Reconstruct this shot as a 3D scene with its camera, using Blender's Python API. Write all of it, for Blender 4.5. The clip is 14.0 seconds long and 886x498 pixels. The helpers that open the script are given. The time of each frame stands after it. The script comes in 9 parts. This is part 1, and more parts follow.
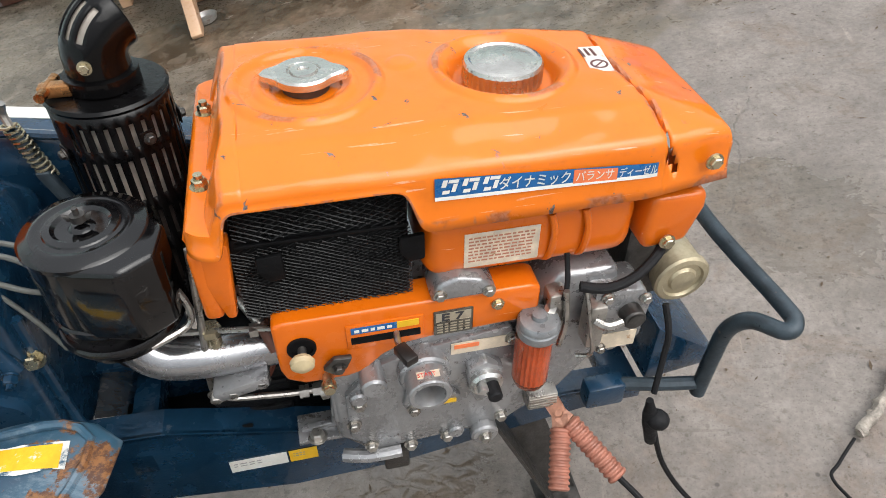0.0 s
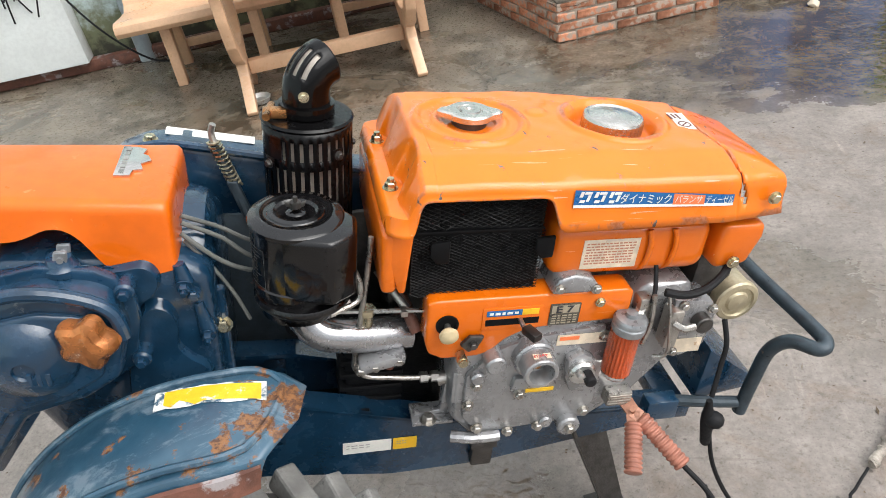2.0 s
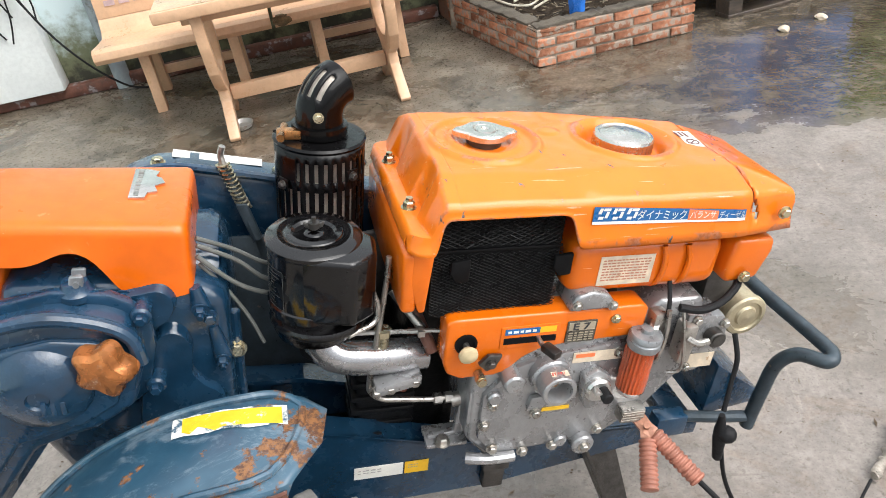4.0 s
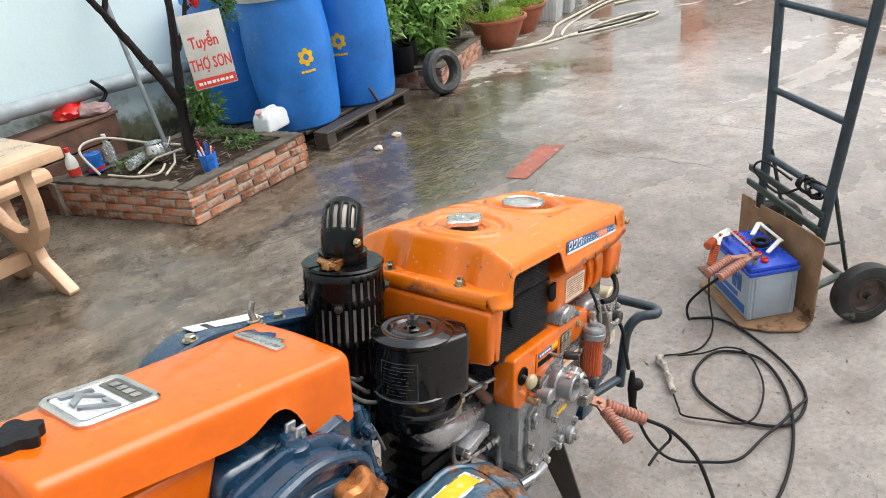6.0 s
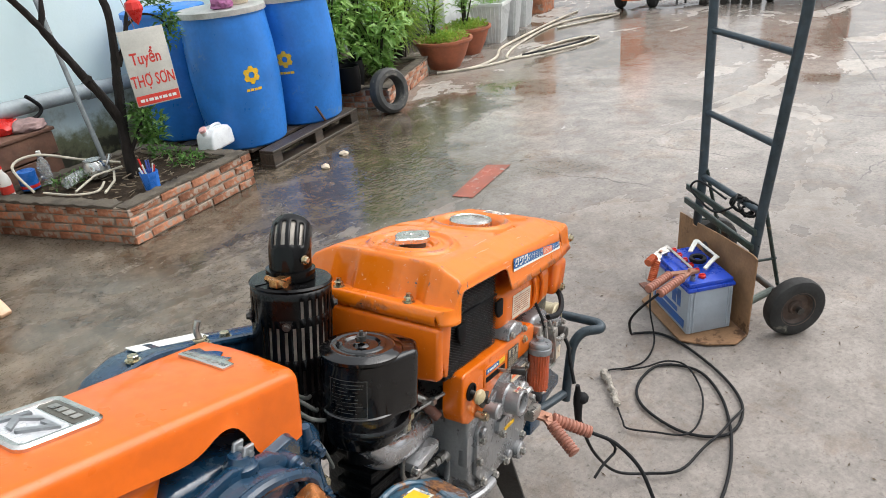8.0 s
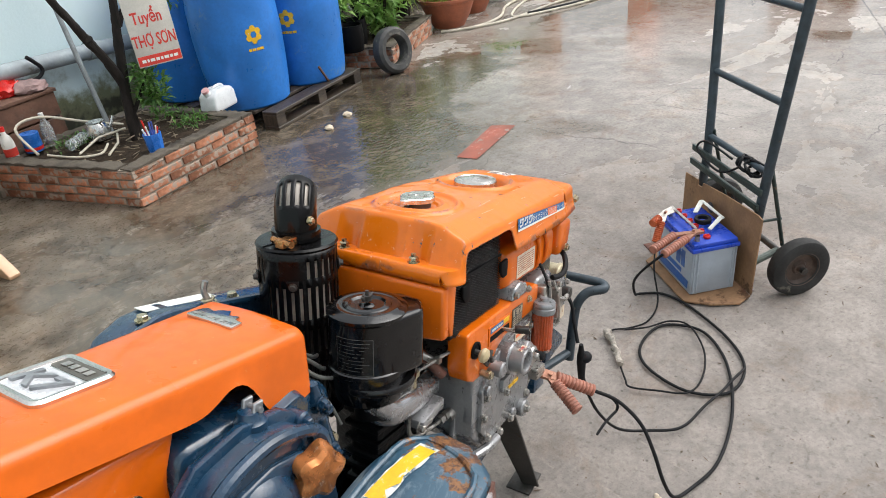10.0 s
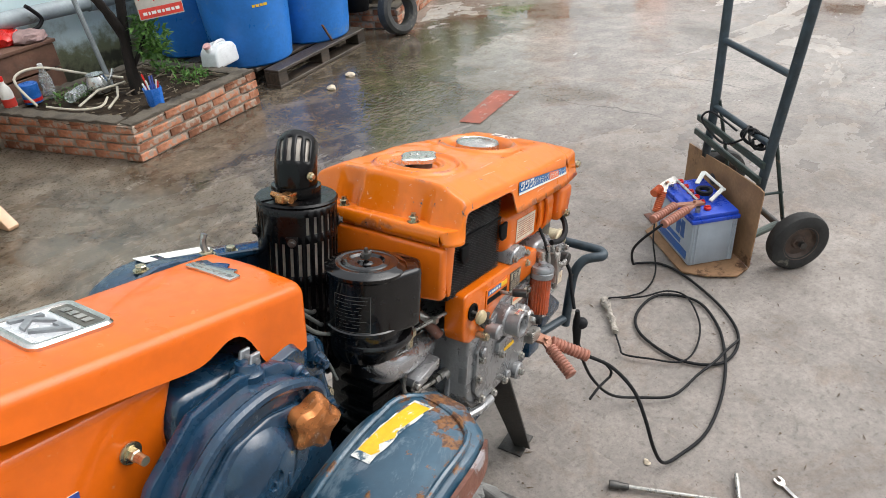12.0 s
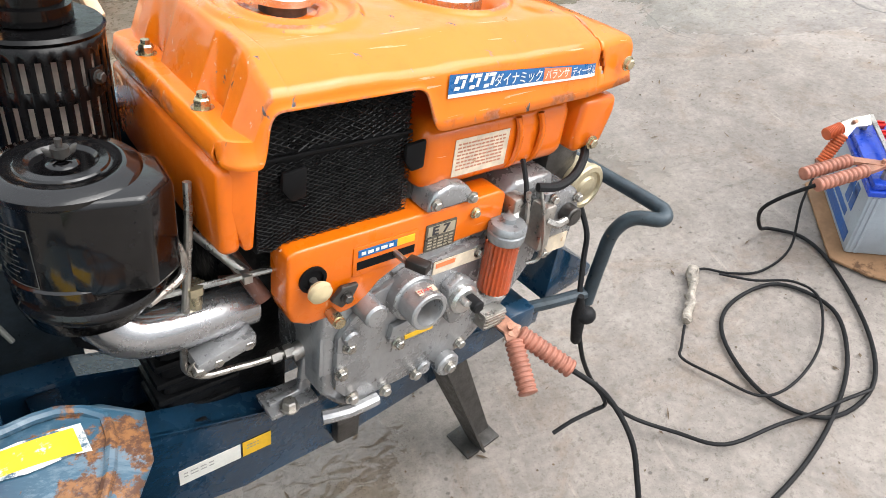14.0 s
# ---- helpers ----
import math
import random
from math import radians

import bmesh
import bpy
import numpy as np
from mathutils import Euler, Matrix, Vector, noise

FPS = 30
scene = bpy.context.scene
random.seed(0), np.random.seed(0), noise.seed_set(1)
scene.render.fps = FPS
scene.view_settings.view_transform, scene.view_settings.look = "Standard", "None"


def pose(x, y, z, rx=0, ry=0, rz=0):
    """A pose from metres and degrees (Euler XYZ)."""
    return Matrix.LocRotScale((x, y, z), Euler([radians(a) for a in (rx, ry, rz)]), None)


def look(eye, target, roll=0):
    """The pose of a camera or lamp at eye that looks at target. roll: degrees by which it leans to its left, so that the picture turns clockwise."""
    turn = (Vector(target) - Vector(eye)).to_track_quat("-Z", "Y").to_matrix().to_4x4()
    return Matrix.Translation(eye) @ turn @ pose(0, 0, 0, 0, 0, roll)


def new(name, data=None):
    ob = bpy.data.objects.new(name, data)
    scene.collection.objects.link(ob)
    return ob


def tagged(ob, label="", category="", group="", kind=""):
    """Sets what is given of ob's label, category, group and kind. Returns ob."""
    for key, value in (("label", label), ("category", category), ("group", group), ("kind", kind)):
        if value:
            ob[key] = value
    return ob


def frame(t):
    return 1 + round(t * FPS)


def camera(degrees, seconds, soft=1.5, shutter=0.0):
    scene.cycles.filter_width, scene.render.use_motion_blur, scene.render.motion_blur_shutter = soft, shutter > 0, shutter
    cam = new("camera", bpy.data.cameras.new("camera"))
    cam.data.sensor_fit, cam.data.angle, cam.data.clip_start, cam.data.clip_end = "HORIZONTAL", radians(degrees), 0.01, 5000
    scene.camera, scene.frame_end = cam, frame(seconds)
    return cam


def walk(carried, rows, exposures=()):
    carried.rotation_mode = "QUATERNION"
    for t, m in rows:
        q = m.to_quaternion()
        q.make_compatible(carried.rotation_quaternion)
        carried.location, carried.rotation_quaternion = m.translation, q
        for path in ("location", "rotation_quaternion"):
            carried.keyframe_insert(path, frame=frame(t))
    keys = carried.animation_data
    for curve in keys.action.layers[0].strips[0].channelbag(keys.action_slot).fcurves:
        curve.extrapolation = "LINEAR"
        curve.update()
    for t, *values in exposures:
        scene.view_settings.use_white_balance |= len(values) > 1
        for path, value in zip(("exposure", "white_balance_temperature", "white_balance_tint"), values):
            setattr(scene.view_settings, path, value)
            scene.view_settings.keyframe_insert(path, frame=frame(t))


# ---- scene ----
cam = camera(65.1, 14.0, 0.9)
PATH = [
    (0, (0.408, 0.54, 1.228), (-0.071, 1.915, -0.143), -17.4),
    (0.5, (0.398, 0.41, 1.291), (-0.066, 1.826, -0.043), -13.2),
    (1, (0.359, 0.331, 1.322), (-0.054, 1.783, 0.01), -12.4),
    (1.5, (0.304, 0.288, 1.309), (-0.039, 1.888, 0.16), -10.9),
    (2, (0.252, 0.26, 1.306), (-0.153, 1.839, 0.148), -10.6),
    (2.2, (0.244, 0.244, 1.305), (-0.181, 1.822, 0.151), -10.5),
    (4.3, (0.156, 0.251, 1.309), (-0.107, 1.909, 0.222), -9.3),
    (4.5, (0.093, 0.281, 1.329), (-0.108, 1.985, 0.301), -8.8),
    (5, (-0.177, 0.375, 1.364), (-0.255, 2.162, 0.47), -10.9),
    (5.5, (-0.459, 0.289, 1.402), (0.026, 2.014, 0.513), -15.0),
    (5.6, (-0.529, 0.241, 1.392), (0.11, 1.92, 0.511), -10.8),
    (6, (-0.572, 0.195, 1.439), (0.363, 1.702, 0.514), -8.3),
    (6.5, (-0.568, 0.176, 1.449), (0.496, 1.629, 0.579), -7.7),
    (7, (-0.57, 0.174, 1.449), (0.519, 1.608, 0.578), -7.6),
    (7.5, (-0.581, 0.185, 1.442), (0.498, 1.619, 0.558), -6.5),
    (9.8, (-0.581, 0.184, 1.443), (0.47, 1.62, 0.53), -6.6),
    (10, (-0.585, 0.181, 1.442), (0.438, 1.587, 0.454), -6.8),
    (10.5, (-0.581, 0.175, 1.441), (0.438, 1.565, 0.426), -6.5),
    (11, (-0.58, 0.167, 1.441), (0.435, 1.538, 0.397), -6.6),
    (11.5, (-0.58, 0.168, 1.435), (0.435, 1.521, 0.367), -5.5),
    (12, (-0.589, 0.179, 1.432), (0.399, 1.549, 0.362), -5.2),
    (12.5, (-0.584, 0.178, 1.43), (0.396, 1.545, 0.348), -5.7),
    (13, (-0.515, 0.186, 1.393), (0.432, 1.494, 0.213), -5.5),
    (13.5, (-0.217, 0.233, 1.293), (0.493, 1.617, 0.036), -6.0),
    (14, (0.047, 0.42, 1.17), (0.434, 1.844, -0.18), -3.9),
]
walk(cam, [(t, look(eye, target, roll)) for t, eye, target, roll in PATH],
     [(0.0, 0.26), (1.0, 0.34), (2.0, 0.52), (4.5, 0.68), (5.0, 0.53), (5.5, 0.42), (6.0, 0.46), (6.6, 0.38), (12.0, 0.30), (13.0, 0.38), (13.5, 0.66), (14.0, 0.84)])

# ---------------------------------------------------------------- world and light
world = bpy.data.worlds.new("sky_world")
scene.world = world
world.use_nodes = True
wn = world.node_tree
sky = wn.nodes.new("ShaderNodeTexSky")
sky.sky_type, sky.sun_disc = "NISHITA", False
sky.sun_elevation, sky.sun_rotation = radians(48), radians(108)
sky.air_density, sky.dust_density, sky.ozone_density = 1.0, 6.0, 0.6
haze = wn.nodes.new("ShaderNodeHueSaturation")
haze.inputs["Saturation"].default_value = 0.15
wn.links.new(sky.outputs[0], haze.inputs["Color"])
cloud = wn.nodes.new("ShaderNodeMix")
cloud.data_type = "RGBA"
cloud.inputs[0].default_value = 0.6
cloud.inputs[7].default_value = (5.6, 5.9, 6.3, 1.0)
wn.links.new(haze.outputs[0], cloud.inputs[6])
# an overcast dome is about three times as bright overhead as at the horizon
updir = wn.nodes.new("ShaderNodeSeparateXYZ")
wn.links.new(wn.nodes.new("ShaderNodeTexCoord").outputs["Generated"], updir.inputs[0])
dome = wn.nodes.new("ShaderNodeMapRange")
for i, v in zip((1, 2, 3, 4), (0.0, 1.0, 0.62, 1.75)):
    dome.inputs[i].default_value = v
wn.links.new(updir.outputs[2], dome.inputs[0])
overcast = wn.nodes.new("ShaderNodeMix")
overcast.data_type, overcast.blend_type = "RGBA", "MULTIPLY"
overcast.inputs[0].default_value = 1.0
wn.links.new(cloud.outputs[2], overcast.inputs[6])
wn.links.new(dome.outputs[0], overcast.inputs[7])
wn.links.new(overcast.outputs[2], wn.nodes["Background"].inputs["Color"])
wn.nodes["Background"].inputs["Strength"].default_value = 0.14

sun = new("sun", bpy.data.lights.new("sun", "SUN"))
sun.data.energy, sun.data.angle, sun.data.color = 1.6, radians(60), (1.0, 0.98, 0.95)
sun.matrix_world = look((6.2, -1.4, 7.2), (0.0, 0.6, 0.0))

# ---------------------------------------------------------------- materials


def nodes_of(name):
    m = bpy.data.materials.new(name)
    m.use_nodes = True
    return m, m.node_tree, m.node_tree.nodes["Principled BSDF"]


def mix_rgb(nt, fac, a, b, mode="MIX"):
    n = nt.nodes.new("ShaderNodeMix")
    n.data_type, n.blend_type = "RGBA", mode
    for sock, v in ((n.inputs[0], fac), (n.inputs[6], a), (n.inputs[7], b)):
        if isinstance(v, (int, float)):
            sock.default_value = v
        elif isinstance(v, tuple):
            sock.default_value = (*v, 1.0)
        else:
            nt.links.new(v, sock)
    return n.outputs[2]


def noise_at(nt, scale, detail=4.0, rough=0.55, src="Object", stretch=None, dist=0.0):
    tc = nt.nodes.new("ShaderNodeTexCoord")
    vec = nt.nodes.new("ShaderNodeNewGeometry").outputs["Position"] if src == "World" else tc.outputs[src]
    if stretch:
        mp = nt.nodes.new("ShaderNodeMapping")
        mp.inputs["Scale"].default_value = stretch
        nt.links.new(vec, mp.inputs["Vector"])
        vec = mp.outputs[0]
    n = nt.nodes.new("ShaderNodeTexNoise")
    n.inputs["Scale"].default_value, n.inputs["Detail"].default_value = scale, detail
    n.inputs["Roughness"].default_value, n.inputs["Distortion"].default_value = rough, dist
    nt.links.new(vec, n.inputs["Vector"])
    return n.outputs["Fac"]


def ramp(nt, fac, lo, hi, a=0.0, b=1.0):
    n = nt.nodes.new("ShaderNodeMapRange")
    n.interpolation_type = "SMOOTHSTEP"
    for i, v in zip((1, 2, 3, 4), (lo, hi, a, b)):
        n.inputs[i].default_value = v
    nt.links.new(fac, n.inputs[0])
    return n.outputs[0]


def math_node(nt, op, a, b=None, clamp=False):
    n = nt.nodes.new("ShaderNodeMath")
    n.operation, n.use_clamp = op, clamp
    for sock, v in ((n.inputs[0], a), (n.inputs[1], b)):
        if v is None:
            continue
        if isinstance(v, (int, float)):
            sock.default_value = v
        else:
            nt.links.new(v, sock)
    return n.outputs[0]


def surf(name, col, rough=0.5, metal=0.0, var=0.18, scale=18.0, fine=140.0, bump=0.15, bump_m=0.002, dirt=None, dirt_amt=0.0,
         dirt_scale=9.0, coat=0.0, rand=0.0, rvar=0.12, spec=0.5, stretch=None):
    """A worn surface: base colour varied at two scales, dirt or rust in patches, uneven gloss and a fine relief."""
    m, nt, p = nodes_of(name)
    big = noise_at(nt, scale, 4, 0.6, stretch=stretch)
    small = noise_at(nt, fine, 3, 0.6, stretch=stretch)
    dark = tuple(c * (1 - var) for c in col)
    lite = tuple(min(1.0, c * (1 + var)) for c in col)
    c = mix_rgb(nt, ramp(nt, big, 0.3, 0.7), dark, lite)
    c = mix_rgb(nt, ramp(nt, small, 0.35, 0.75, 0.0, 0.35), c, tuple(x * 0.75 for x in col))
    rg = math_node(nt, "ADD", ramp(nt, big, 0.3, 0.7, rough - rvar, rough + rvar), ramp(nt, small, 0.3, 0.7, -rvar * 0.4, rvar * 0.4), True)
    if rand:
        info = nt.nodes.new("ShaderNodeObjectInfo").outputs["Random"]
        c = mix_rgb(nt, 1.0, c, mix_rgb(nt, info, (1 - rand,) * 3, (1 + rand * 0.6,) * 3), "MULTIPLY")
    if dirt:
        d = noise_at(nt, dirt_scale, 6, 0.7)
        f = ramp(nt, d, 0.62 - dirt_amt * 0.3, 0.70 - dirt_amt * 0.25)
        c = mix_rgb(nt, f, c, dirt)
        rg = math_node(nt, "MAXIMUM", rg, math_node(nt, "MULTIPLY", f, 0.75))
    nt.links.new(c, p.inputs["Base Color"])
    nt.links.new(rg, p.inputs["Roughness"])
    p.inputs["Metallic"].default_value = metal
    p.inputs["Specular IOR Level"].default_value = spec
    if coat:
        p.inputs["Coat Weight"].default_value, p.inputs["Coat Roughness"].default_value = coat, 0.08
    if bump:
        b = nt.nodes.new("ShaderNodeBump")
        b.inputs["Strength"].default_value, b.inputs["Distance"].default_value = bump, bump_m
        nt.links.new(math_node(nt, "ADD", small, math_node(nt, "MULTIPLY", big, 0.7)), b.inputs["Height"])
        nt.links.new(b.outputs[0], p.inputs["Normal"])
    return m


def enamel_mat(name, col, chips, streaks, edges):
    """Sprayed enamel on dented sheet: dull and bright areas, grey chips, thin scratches and grime."""
    m, nt, p = nodes_of(name)
    big, mid, fine = noise_at(nt, 5, 4, 0.55), noise_at(nt, 24, 6, 0.68), noise_at(nt, 150, 3, 0.6)
    c = mix_rgb(nt, ramp(nt, big, 0.3, 0.7), tuple(x * 0.93 for x in col), tuple(min(1, x * 1.05 + 0.004) for x in col))
    c = mix_rgb(nt, ramp(nt, mid, 0.52, 0.75, 0, 0.30), c, tuple(x * 0.72 for x in col))
    chip = ramp(nt, noise_at(nt, 34, 5, 0.62, dist=0.8), chips, chips + 0.015)
    gate = ramp(nt, noise_at(nt, 6.5, 2, 0.5, dist=0.3), 0.50, 0.58)
    chip = math_node(nt, "MULTIPLY", chip, gate)
    edge = nt.nodes.new("ShaderNodeNewGeometry").outputs["Pointiness"]
    wear = math_node(nt, "MULTIPLY", ramp(nt, edge, 0.512, 0.54, 0.0, edges), ramp(nt, noise_at(nt, 17, 4, 0.6, dist=0.4), 0.50, 0.58))
    chip = math_node(nt, "MAXIMUM", chip, math_node(nt, "MULTIPLY", wear, 0.85))
    c = mix_rgb(nt, chip, c, mix_rgb(nt, ramp(nt, fine, 0.4, 0.6), (0.05, 0.04, 0.04), (0.16, 0.135, 0.13)))
    line = noise_at(nt, 14, 3, 0.5, stretch=(0.5, 9, 9), dist=0.4)
    sc = math_node(nt, "MULTIPLY", ramp(nt, line, streaks, streaks + 0.012), ramp(nt, mid, 0.40, 0.60))
    c = mix_rgb(nt, math_node(nt, "MULTIPLY", sc, 0.55), c, (0.80, 0.50, 0.36))
    nt.links.new(c, p.inputs["Base Color"])
    rg = math_node(nt, "ADD", ramp(nt, big, 0.3, 0.7, 0.24, 0.42), ramp(nt, mid, 0.35, 0.7, -0.05, 0.10), True)
    rg = math_node(nt, "MAXIMUM", rg, math_node(nt, "MULTIPLY", chip, 0.7))
    nt.links.new(rg, p.inputs["Roughness"])
    p.inputs["Specular IOR Level"].default_value = 0.12
    p.inputs["Coat Weight"].default_value, p.inputs["Coat Roughness"].default_value = 0.75, 0.05
    b = nt.nodes.new("ShaderNodeBump")
    b.inputs["Strength"].default_value, b.inputs["Distance"].default_value = 0.30, 0.0012
    h = math_node(nt, "ADD", math_node(nt, "MULTIPLY", mid, 0.5), math_node(nt, "MULTIPLY", fine, 0.18))
    nt.links.new(math_node(nt, "SUBTRACT", h, math_node(nt, "MULTIPLY", chip, 0.35)), b.inputs["Height"])
    nt.links.new(b.outputs[0], p.inputs["Normal"])
    return m


def fender_mat():
    """Faded blue sheet: pale scuffs, scratches, and rust that has broken through in patches."""
    m, nt, p = nodes_of("rusty_blue_sheet")
    big, mid, fine = noise_at(nt, 7, 4, 0.6), noise_at(nt, 26, 6, 0.7), noise_at(nt, 120, 4, 0.65)
    c = mix_rgb(nt, ramp(nt, big, 0.35, 0.65), (0.014, 0.050, 0.085), (0.036, 0.092, 0.140))
    scuff = ramp(nt, noise_at(nt, 8, 8, 0.76, stretch=(1, 2, 1), dist=0.6), 0.50, 0.62, 0, 0.6)
    c = mix_rgb(nt, scuff, c, (0.17, 0.22, 0.26))
    rust = ramp(nt, math_node(nt, "ADD", mid, math_node(nt, "MULTIPLY", math_node(nt, "SUBTRACT", big, 0.5), 1.1)), 0.56, 0.63)
    c = mix_rgb(nt, rust, c, mix_rgb(nt, ramp(nt, fine, 0.4, 0.6), (0.075, 0.030, 0.014), (0.22, 0.095, 0.030)))
    nt.links.new(c, p.inputs["Base Color"])
    rg = math_node(nt, "ADD", ramp(nt, mid, 0.35, 0.7, 0.28, 0.45), math_node(nt, "MULTIPLY", rust, 0.4), True)
    nt.links.new(rg, p.inputs["Roughness"])
    p.inputs["Coat Weight"].default_value, p.inputs["Coat Roughness"].default_value = 0.5, 0.12
    b = nt.nodes.new("ShaderNodeBump")
    b.inputs["Strength"].default_value, b.inputs["Distance"].default_value = 0.4, 0.002
    nt.links.new(math_node(nt, "ADD", math_node(nt, "MULTIPLY", fine, 0.3), math_node(nt, "MULTIPLY", rust, 0.5)), b.inputs["Height"])
    nt.links.new(b.outputs[0], p.inputs["Normal"])
    return m


